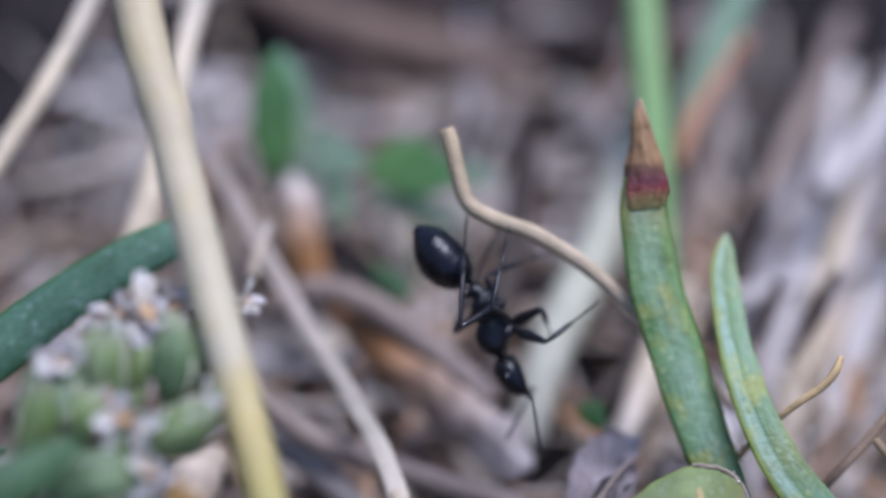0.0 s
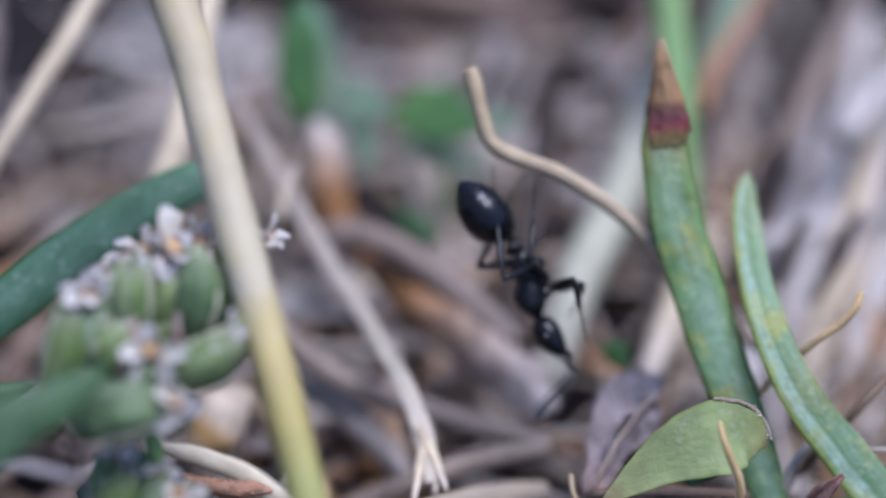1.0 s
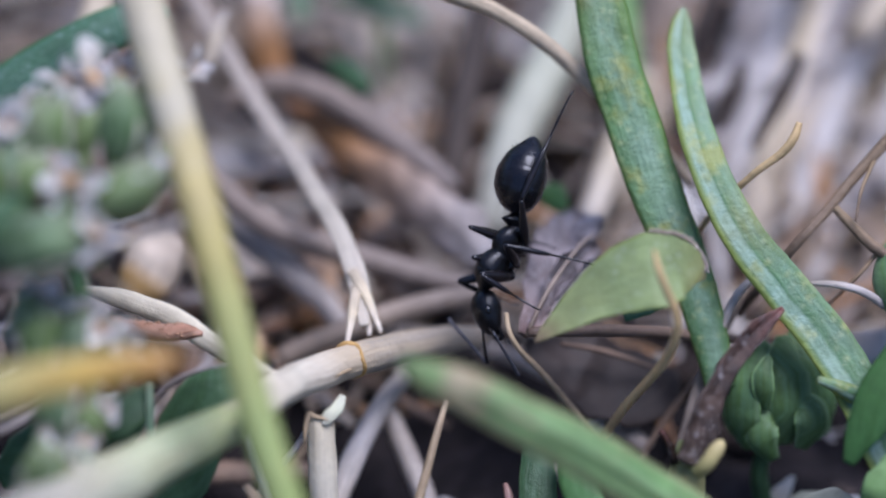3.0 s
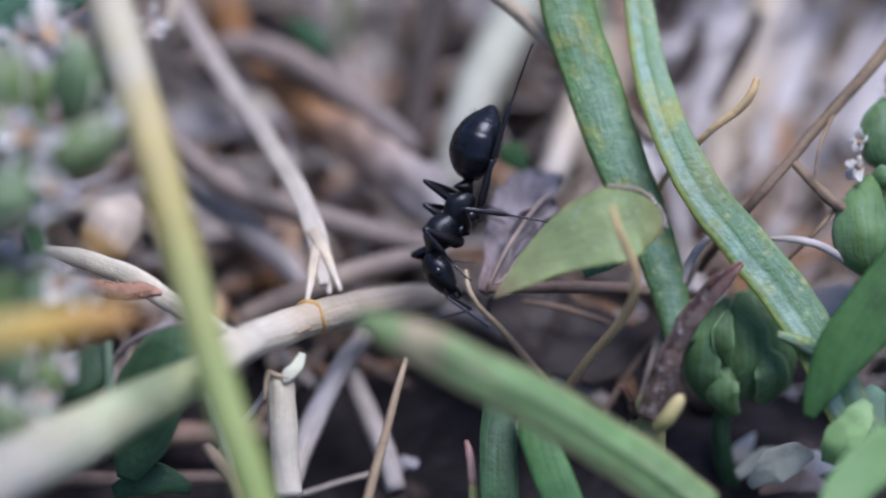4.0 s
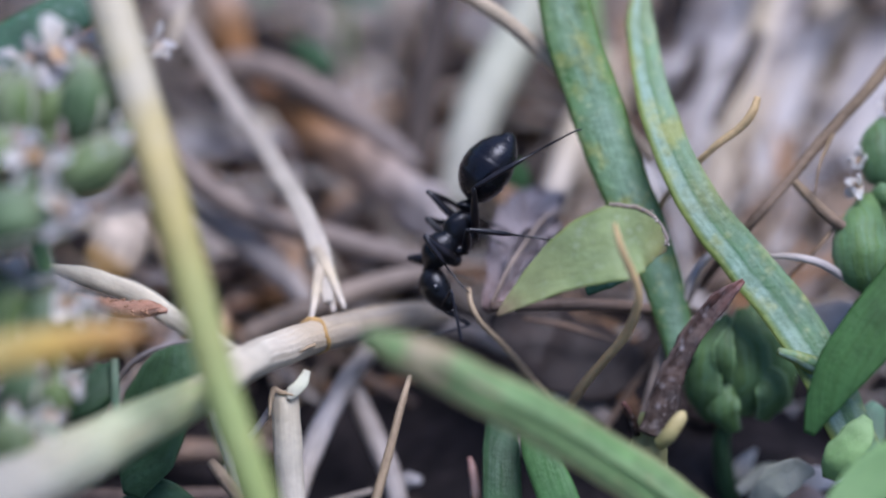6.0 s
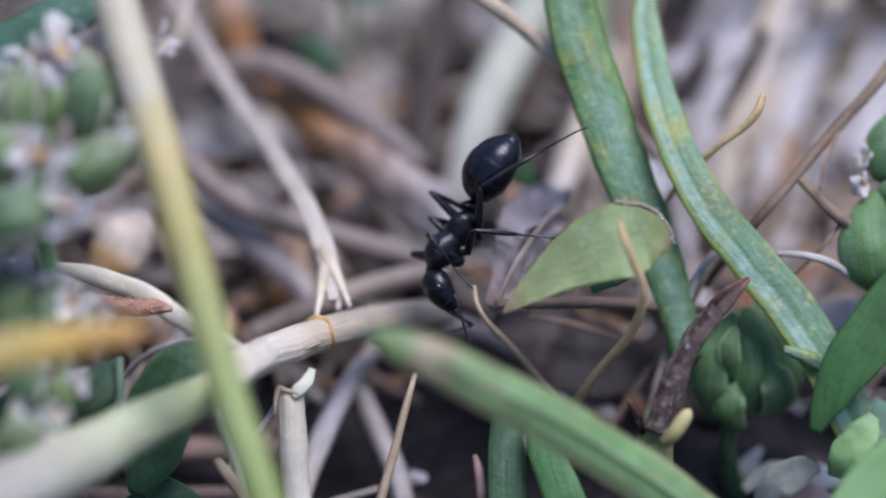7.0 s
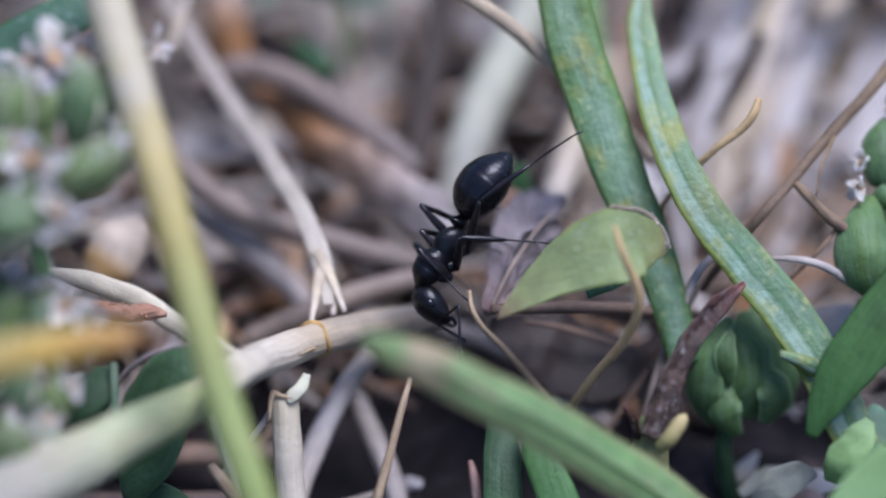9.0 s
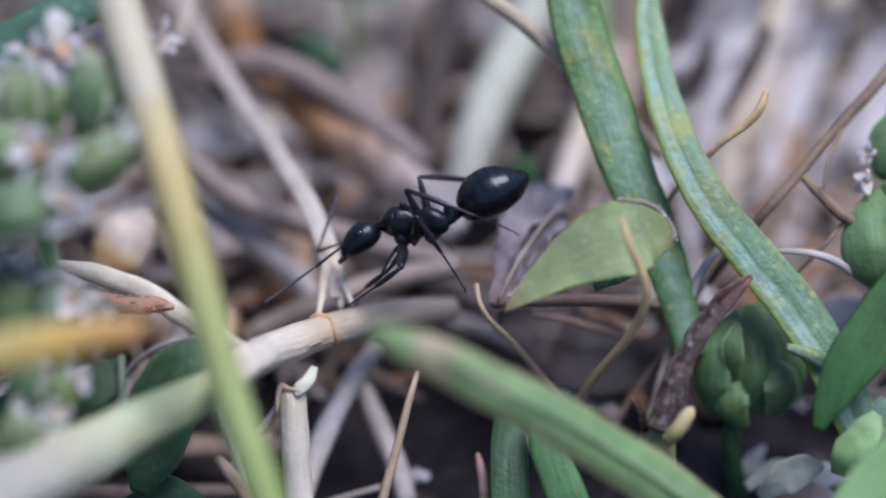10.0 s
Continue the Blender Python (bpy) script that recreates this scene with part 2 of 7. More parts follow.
M_LEAF_PLUMP = plant("leaf_plump_green", [(0.0, (0.075, 0.145, 0.035)), (0.5, (0.10, 0.175, 0.045)), (1.0, (0.135, 0.215, 0.065))], streak=0.55, dark=(0.15, 0.27, 0.14), blotch=0.35, rough=0.45, rim=(0.20, 0.30, 0.15), rim_at=(0.72, 0.98), bloom=0.45, bloom_color=(0.16, 0.28, 0.17))
M_OLIVE = plant("leaf_olive", [(0.0, (0.20, 0.24, 0.09)), (0.5, (0.27, 0.26, 0.11)), (1.0, (0.22, 0.25, 0.10))], streak=0.3, dark=(0.34, 0.28, 0.14), blotch=0.3)
M_TWIG_BROWN = plant("twig_brown", [(0.0, (0.40, 0.29, 0.155)), (0.4, (0.36, 0.255, 0.145)), (1.0, (0.24, 0.17, 0.12))], streak=0.5, dark=(0.12, 0.08, 0.055), blotch=0.35, bump=1.0)
M_LEAF_TRI = plant("leaf_pale_olive", [(0.0, (0.34, 0.24, 0.147)), (0.06, (0.46, 0.40, 0.20)), (0.16, (0.44, 0.49, 0.20)), (0.5, (0.39, 0.48, 0.195)), (0.8, (0.39, 0.48, 0.19)), (0.95, (0.40, 0.41, 0.15)), (1.0, (0.26, 0.20, 0.12))],
                   streak=0.10, dark=(0.14, 0.25, 0.09), blotch=0.25, specks=0.25, rough=0.42, thin=0.4, fibre=2, bloom=0.2, bloom_color=(0.34, 0.44, 0.24), rim=(0.30, 0.36, 0.10), rim_at=(0.9, 0.99))
M_LEAF_FAR = plant("leaf_grey_green", [(0.0, (0.22, 0.28, 0.175)), (1.0, (0.20, 0.34, 0.21))], streak=0.1, blotch=0.3, rough=0.5)
M_LEAF_FRESH = plant("leaf_fresh_green", [(0.0, (0.10, 0.21, 0.06)), (1.0, (0.085, 0.215, 0.07))], streak=0.1, dark=(0.06, 0.16, 0.05), blotch=0.3, rough=0.45, thin=0.25)
M_YELLOW = plant("leaf_yellowed", [(0.0, (0.40, 0.38, 0.16)), (0.5, (0.56, 0.37, 0.08)), (0.85, (0.54, 0.29, 0.08)), (1.0, (0.28, 0.12, 0.06))], streak=0.2, dark=(0.34, 0.24, 0.08), blotch=0.25, rim=(0.34, 0.36, 0.14))
M_BUD_YELLOW = plant("bud_yellow", [(0.0, (0.34, 0.33, 0.12)), (0.6, (0.50, 0.42, 0.18)), (1.0, (0.56, 0.46, 0.22))], streak=0.2, dark=(0.36, 0.30, 0.12), blotch=0.25)
M_EDGE = plant("leaf_margin_pale", [(0.0, (0.30, 0.28, 0.15)), (1.0, (0.30, 0.33, 0.14))], streak=0.4, dark=(0.30, 0.22, 0.12), blotch=0.5, specks=0.4, speck_color=(0.34, 0.24, 0.13))
M_STALK = plant("stalk_pale_green", [(0.0, (0.20, 0.36, 0.12)), (0.6, (0.26, 0.42, 0.16)), (1.0, (0.28, 0.42, 0.18))], streak=0.15, dark=(0.36, 0.42, 0.24), blotch=0.15)
M_SHEATH = plant("sheath_white_to_green", [(0.0, (0.66, 0.59, 0.48)), (0.19, (0.65, 0.62, 0.46)), (0.302, (0.59, 0.63, 0.39)), (0.47, (0.45, 0.53, 0.22)), (0.49, (0.45, 0.53, 0.22)), (0.53, (0.74, 0.69, 0.50)), (0.62, (0.82, 0.74, 0.56)),
                                           (0.74, (0.64, 0.52, 0.34)), (0.80, (0.44, 0.38, 0.28)), (1.0, (0.34, 0.29, 0.23))], streak=0.55, dark=(0.52, 0.40, 0.24), blotch=0.1, fibre=9, bump=0.9, thin=0.08)
M_CREAM = plant("straw_cream", [(0.0, (0.55, 0.46, 0.34)), (0.5, CREAM), (1.0, (0.70, 0.63, 0.54))], streak=0.4, dark=(0.36, 0.27, 0.19), blotch=0.2, fibre=8, bump=0.9)
M_WHITE = plant("straw_bleached", [(0.0, (0.76, 0.66, 0.46)), (0.5, (0.78, 0.71, 0.54)), (1.0, (0.80, 0.73, 0.58))], streak=0.4, dark=(0.46, 0.36, 0.25), blotch=0.2, fibre=7, bump=0.5)
M_SPLIT = plant("straw_dim_to_white", [(0.0, (0.30, 0.25, 0.21)), (0.4, (0.48, 0.41, 0.34)), (0.7, (0.54, 0.48, 0.38)), (1.0, (0.64, 0.57, 0.46))], streak=0.4, dark=(0.36, 0.29, 0.24), blotch=0.2, fibre=7, bump=0.9)
M_TAN = plant("straw_tan", [(0.0, (0.50, 0.38, 0.24)), (1.0, (0.50, 0.37, 0.22))], streak=0.45, dark=(0.22, 0.14, 0.08), blotch=0.3, fibre=8, bump=0.9)
M_TWIG = plant("twig_buff", [(0.0, (0.68, 0.53, 0.31)), (0.3, (0.68, 0.55, 0.35)), (1.0, (0.66, 0.54, 0.38))], streak=0.3, dark=(0.30, 0.20, 0.12), blotch=0.25, fibre=8, bump=1.0)
M_WARM = plant("straw_warm", [(0.0, (0.78, 0.56, 0.26)), (1.0, (0.72, 0.52, 0.26))], streak=0.35, dark=(0.34, 0.21, 0.09), blotch=0.25, fibre=8, bump=0.9)
M_GREY = plant("straw_grey", [(0.0, GREY), (0.5, (0.56, 0.51, 0.47)), (1.0, GREY)], streak=0.4, dark=(0.26, 0.22, 0.2), blotch=0.25, fibre=7, bump=0.8)
M_LILAC = plant("straw_weathered", [(0.0, LILAC), (1.0, (0.50, 0.44, 0.39))], streak=0.45, dark=(0.22, 0.18, 0.17), blotch=0.3, fibre=6)
M_FARPALE = plant("straw_far_pale", [(0.0, (0.50, 0.455, 0.42)), (1.0, (0.68, 0.64, 0.615))], streak=0.35, dark=(0.38, 0.33, 0.31), blotch=0.25, fibre=5)
M_DUSK = plant("straw_dusky", [(0.0, (0.26, 0.20, 0.15)), (0.5, (0.36, 0.285, 0.22)), (1.0, (0.30, 0.245, 0.20))], streak=0.4, dark=(0.15, 0.11, 0.1), blotch=0.3, fibre=6)
M_BROWN = plant("stem_brown", [(0.0, (0.16, 0.11, 0.08)), (0.5, (0.28, 0.19, 0.13)), (1.0, (0.22, 0.16, 0.12))], streak=0.4, dark=(0.09, 0.06, 0.045), blotch=0.35)
# near-black brown that paints shade: gaps between straws, ground under leaves
M_SHADE = plant("shade_dark_brown", [(0.0, (0.06, 0.043, 0.034)), (1.0, (0.075, 0.055, 0.042))], streak=0.6, dark=(0.025, 0.018, 0.015), blotch=0.4, fibre=3)
M_OCHRE = plant("stem_ochre", [(0.0, (0.22, 0.12, 0.07)), (0.35, (0.50, 0.25, 0.09)), (0.65, (0.52, 0.38, 0.27)), (1.0, (0.68, 0.62, 0.56))], streak=0.3, dark=(0.16, 0.10, 0.07), blotch=0.4)
M_SPIKE = plant("leaf_dead_brown", [(0.0, (0.045, 0.028, 0.018)), (0.6, (0.062, 0.035, 0.023)), (0.85, (0.11, 0.048, 0.034)), (1.0, (0.20, 0.085, 0.065))], streak=0.4, dark=(0.16, 0.125, 0.105), blotch=0.75, fibre=7, bump=1.0, thin=0, specks=0.8, speck_color=(0.34, 0.30, 0.28))
M_MAUVE = plant("leaf_dead_mauve", [(0.0, (0.34, 0.22, 0.19)), (0.3, (0.33, 0.285, 0.285)), (1.0, (0.40, 0.365, 0.37))], streak=0.8, dark=(0.20, 0.15, 0.14), blotch=0.6, fibre=3, bump=1.0, thin=0.2, specks=0.3, speck_color=(0.62, 0.6, 0.62))
M_ROSE = plant("flake_rosy", [(0.0, (0.62, 0.32, 0.16)), (1.0, (0.56, 0.29, 0.18))], streak=0.6, dark=(0.70, 0.50, 0.36), blotch=0.4, fibre=6, bump=1.0, specks=0.5, speck_color=(0.36, 0.14, 0.09))
M_BUD = plant("bud_green", [(0.0, (0.08, 0.135, 0.028)), (0.35, (0.13, 0.21, 0.05)), (0.6, (0.185, 0.27, 0.08)), (0.8, (0.34, 0.39, 0.22)), (1.0, (0.66, 0.64, 0.56))], streak=0.6, dark=(0.40, 0.44, 0.28), blotch=0.35, fibre=3, thin=0.35, rough=0.5, bloom=0.12, bloom_color=(0.46, 0.50, 0.34))
M_BUD_BLUE = plant("bud_grey_green", [(0.0, (0.065, 0.115, 0.04)), (0.5, (0.11, 0.19, 0.07)), (0.75, (0.22, 0.29, 0.15)), (1.0, (0.58, 0.58, 0.50))], streak=0.6, dark=(0.34, 0.40, 0.28), blotch=0.4, fibre=3, thin=0.35, rough=0.5, bloom=0.15, bloom_color=(0.40, 0.46, 0.34))
M_PETAL = plant("petal_white", [(0.0, (0.70, 0.64, 0.52)), (0.4, (0.86, 0.81, 0.73)), (1.0, (0.90, 0.88, 0.84))], streak=0.15, dark=(0.62, 0.60, 0.55), blotch=0.12, thin=0.5, bump=0.3)
M_BRACT = plant("bract_pinkish", [(0.0, (0.30, 0.20, 0.13)), (0.5, (0.50, 0.36, 0.28)), (1.0, (0.66, 0.56, 0.50))], streak=0.4, dark=(0.36, 0.24, 0.16), blotch=0.35, thin=0.35)
M_KNOT = plant("knot_orange", [(0.0, (0.50, 0.31, 0.10)), (1.0, (0.56, 0.36, 0.14))], streak=0.5, dark=(0.30, 0.16, 0.06), blotch=0.4, bump=1.0)
M_STUB = plant("straw_stub_pink", [(0.0, (0.34, 0.17, 0.13)), (0.42, (0.50, 0.33, 0.26)), (0.50, (0.24, 0.15, 0.09)), (0.55, (0.40, 0.42, 0.12)), (1.0, (0.40, 0.46, 0.16))], streak=0.4, dark=(0.66, 0.52, 0.46), blotch=0.3)
M_HEART = plant("flower_heart_orange", [(0.0, (0.52, 0.33, 0.16)), (1.0, (0.60, 0.42, 0.27))], streak=0.2, blotch=0.3, thin=0.0)
M_STALK_PALE = plant("stalk_whitish_green", [(0.0, (0.50, 0.49, 0.38)), (0.5, (0.54, 0.54, 0.39)), (1.0, (0.48, 0.46, 0.36))], streak=0.2, dark=(0.44, 0.42, 0.34), blotch=0.15)
M_CLOD_PALE = earthy("dry_crumb", (0.5, 0.40, 0.28), (0.62, 0.54, 0.44), (0.68, 0.60, 0.52), 500)
M_SEED = plant("seed_case", [(0.0, (0.62, 0.50, 0.35)), (0.22, (0.54, 0.32, 0.09)), (0.42, (0.64, 0.53, 0.39)), (1.0, (0.60, 0.50, 0.38))], streak=0.2, dark=(0.4, 0.3, 0.2), blotch=0.25)
M_FRAY = plant("rim_frayed", [(0.0, (0.30, 0.24, 0.15)), (1.0, (0.24, 0.17, 0.13))], streak=0.6, dark=(0.66, 0.62, 0.55), blotch=0.5, thin=0)
M_SOIL = earthy("soil_dark", (0.010, 0.008, 0.008), (0.026, 0.021, 0.020), (0.06, 0.048, 0.044), 420)
M_CLOD = earthy("crumbs", (0.028, 0.021, 0.017), (0.08, 0.06, 0.048), (0.19, 0.148, 0.122), 900)
M_STONE = earthy("pebble", (0.24, 0.23, 0.22), (0.34, 0.33, 0.31), (0.46, 0.44, 0.42), 900, rough=0.7, bump=0.3)
M_ANT = chitin("shell_black", (0.004, 0.004, 0.006), rough=0.24, bump=0.8, coat=0.25)
M_BODY = chitin("body_black", (0.004, 0.004, 0.005), rough=0.27, bump=1.0, coat=0.2)
M_LIMB = chitin("limb_black", (0.008, 0.007, 0.008), rough=0.28, coat=0.3)
M_WHIP = chitin("antenna_greyish", (0.075, 0.075, 0.085), rough=0.5, coat=0.1)
M_EYE = chitin("eye_black", (0.004, 0.004, 0.005), rough=0.15, bump=0.1)


# ---- builders ----
VIEWER = Vector((0, -0.7071, 0.7071))
SIDE, RISE = Vector((1, 0, 0)), Vector((0, 0.7071, 0.7071))


def spline(points, n):
    """n + 1 points of a smooth curve through the given ones."""
    p = [Vector(q) for q in points]
    p = [p[0] * 2 - p[1]] + p + [p[-1] * 2 - p[-2]]
    out = []
    for i in range(n + 1):
        s = i / n * (len(p) - 3)
        k = min(int(s), len(p) - 4)
        u = s - k
        a, b, c, d = p[k:k + 4]
        out.append(0.5 * ((2 * b) + (c - a) * u + (2 * a - 5 * b + 4 * c - d) * u * u + (3 * b - a - 3 * c + d) * u ** 3))
    return out


def along(values, n):
    if not isinstance(values, (list, tuple)):
        return [values] * (n + 1)
    xs = np.linspace(0, n, len(values))
    return list(np.interp(range(n + 1), xs, values))


def sweep(points, width, thick=None, n=28, sides=10, face=VIEWER, channel=0.0, rough=0.0, ridges=0, ridge=0.0, twist=0.0, seed=0, into=None):
    """A stem or blade in millimetres: an oval carried along a curve; channel lifts the margins, ridges run lengthwise."""
    bm = into or bmesh.new()
    uv_mm = bm.loops.layers.uv.get("mm") or bm.loops.layers.uv.new("mm")
    uv_sp = bm.loops.layers.uv.get("span") or bm.loops.layers.uv.new("span")
    line = spline(points, n)
    w = along(width, n)
    th = along(thick if thick is not None else width, n)
    rng = Vector((seed * 7.31, seed * 3.77, seed * 1.93))
    rings, dist = [], [0.0]
    for i in range(n):
        dist.append(dist[-1] + (line[i + 1] - line[i]).length)
    for i, q in enumerate(line):
        t = (line[min(i + 1, n)] - line[max(i - 1, 0)]).normalized()
        f = Vector(face).normalized()
        s = t.cross(f)
        s = s.normalized() if s.length > 1e-4 else t.orthogonal().normalized()
        nn = s.cross(t).normalized()
        if twist:
            a = twist * i / n
            s, nn = s * math.cos(a) + nn * math.sin(a), nn * math.cos(a) - s * math.sin(a)
        ring = []
        for j in range(sides):
            a = 2 * math.pi * j / sides
            r = 1 + ridge * math.cos(ridges * a)
            x, y = math.cos(a) * w[i] / 2 * r, math.sin(a) * th[i] / 2 * r + channel * w[i] * math.cos(a) ** 2
            v = q + s * x + nn * y
            if rough:
                k = rough * max(w[i], th[i])
                v = v + noise.noise_vector(v * 1.1 + rng) * k + noise.noise_vector(v * 4.0 + rng) * k * 0.35
            ring.append(bm.verts.new(v * MM))
        rings.append(ring)
    ends = [bm.verts.new((sum((x.co for x in r), Vector()) / sides)) for r in (rings[0], rings[-1])]
    girth = [2.6 * max(a, b) for a, b in zip(w, th)]

    def face_uv(vs, coords):
        try:
            fc = bm.faces.new(vs)
        except ValueError:
            return
        fc.smooth = True
        for lp, (u, i) in zip(fc.loops, coords):
            lp[uv_mm].uv = (u * girth[i] + seed * 3.1, dist[i] + seed * 5.7)
            lp[uv_sp].uv = (u, dist[i] / max(dist[-1], 1e-6))

    for i in range(n):
        for j in range(sides):
            k = (j + 1) % sides
            face_uv((rings[i][j], rings[i][k], rings[i + 1][k], rings[i + 1][j]), ((j / sides, i), ((j + 1) / sides, i), ((j + 1) / sides, i + 1), (j / sides, i + 1)))
    for j in range(sides):
        k = (j + 1) % sides
        face_uv((ends[0], rings[0][k], rings[0][j]), ((0.5, 0), ((j + 1) / sides, 0), (j / sides, 0)))
        face_uv((ends[1], rings[n][j], rings[n][k]), ((0.5, n), (j / sides, n), ((j + 1) / sides, n)))
    return bm


def margin(points, width, face, channel, side, n=40, first=0.0, last=1.0):
    """Points along one edge of a blade made by sweep()."""
    line, w, out = spline(points, n), along(width, n), []
    for i, q in enumerate(line):
        if not first <= i / n <= last:
            continue
        t = (line[min(i + 1, n)] - line[max(i - 1, 0)]).normalized()
        s = t.cross(Vector(face).normalized()).normalized()
        out.append(q + s * side * w[i] / 2 + s.cross(t).normalized() * channel * w[i])
    return out


def link(name, bm, material, at=None):
    """One mesh object from a bmesh, its origin moved to a place in metres."""
    if at is not None:
        bmesh.ops.translate(bm, vec=-Vector(at), verts=bm.verts)
    me = bpy.data.meshes.new(name)
    bm.to_mesh(me)
    bm.free()
    me.materials.append(material)
    ob = new(name, me)
    if at is not None:
        ob.location = at
    return ob


def part(name, bm, material, parent, label=""):
    """One mesh object under a thing or a part; its coordinates are those of the parent."""
    ob = link(name, bm, material)
    ob.parent = parent
    return tagged(ob, label) if label else ob


def thing(name, at, label, category, group="", kind=""):
    ob = new(name)
    ob.empty_display_size = 0.001
    ob.location = Vector(at) * MM
    return tagged(ob, label, category, group, kind)


def stem(name, points, width, material, label, category="straw", group="", kind="", **kw):
    """A single stalk, straw, twig or leaf that stands for itself."""
    bm = sweep(points, width, **kw)
    return tagged(link(name, bm, material, Vector(points[0]) * MM), label, category, group, kind)


def blob(center, size, seed=0, rough=0.15, freq=1.0, subdiv=3, turn=None, into=None):
    """A lumpy rounded body in millimetres, with uv layers like a sweep."""
    made = bmesh.new()
    bmesh.ops.create_icosphere(made, subdivisions=subdiv, radius=0.5)
    off = Vector((seed * 2.3, seed * 1.1, seed * 4.7))
    for v in made.verts:
        d = v.co.normalized()
        c = v.co * (1 + rough * noise.noise(d * 1.8 * freq + off) + rough * 0.5 * noise.noise(d * 4.3 * freq + off))
        c = Vector((c.x * size[0], c.y * size[1], c.z * size[2]))
        if turn:
            c = turn @ c
        v.co = (c + Vector(center)) * MM
    for fc in made.faces:
        fc.smooth = True
    if into is None:
        return made
    me = bpy.data.meshes.new("tmp")
    made.to_mesh(me)
    made.free()
    into.from_mesh(me)
    bpy.data.meshes.remove(me)
    return into


def shaped(profile, sides=20, squash=1.0, bend=None, uvs=True):
    """A body turned about the x axis: rows of (x, radius, lift), millimetres; squash flattens it in z."""
    bm = bmesh.new()
    rings = []
    for x, r, lift in profile:
        rings.append([bm.verts.new(Vector((x, math.cos(2 * math.pi * j / sides) * r, math.sin(2 * math.pi * j / sides) * r * squash + lift)) * MM) for j in range(sides)])
    for a, b in zip(rings, rings[1:]):
        for j in range(sides):
            bm.faces.new((a[j], a[(j + 1) % sides], b[(j + 1) % sides], b[j])).smooth = True
    bm.faces.new(rings[0][::-1]).smooth = True
    bm.faces.new(rings[-1]).smooth = True
    bmesh.ops.recalc_face_normals(bm, faces=bm.faces)
    return bm


def rounded(knots, n):
    """Smooth rows of a turned profile through a few knots."""
    return [tuple(v) for v in spline([Vector(k) for k in knots], n)]


# ---- ground: one sheet to the horizon, lumpy where it is seen ----
def ground_sheet():
    bm = bmesh.new()
    near = list(np.linspace(-45, 45, 91))
    far = [60, 90, 150, 300, 800, 3000, 20000, 200000, 2000000]
    xs = [-f for f in far[::-1]] + near + far
    ys = [-f for f in far[::-1]] + [v + 15 for v in near] + far
    grid = []
    for y in ys:
        row = []
        for x in xs:
            z = 0.0
            if abs(x) < 61 and abs(y) < 91:
                q = Vector((x * 0.12, y * 0.12, 0))
                z = 1.1 * noise.noise(q) + 0.7 * noise.noise(q * 3.1) + 0.35 * noise.noise(q * 8) - 0.6
            row.append(bm.verts.new(Vector((x, y, z)) * MM))
        grid.append(row)
    for a, b in zip(grid, grid[1:]):
        for j in range(len(a) - 1):
            bm.faces.new((a[j], a[j + 1], b[j + 1], b[j])).smooth = True
    return tagged(link("ground", bm, M_SOIL), "dark crumbly soil under dry grass litter", "ground", kind="structure")


ground_sheet()


def ground_height(x, y):
    q = Vector((x * 0.12, y * 0.12, 0))
    return 1.1 * noise.noise(q) + 0.7 * noise.noise(q * 3.1) + 0.35 * noise.noise(q * 8) - 0.6


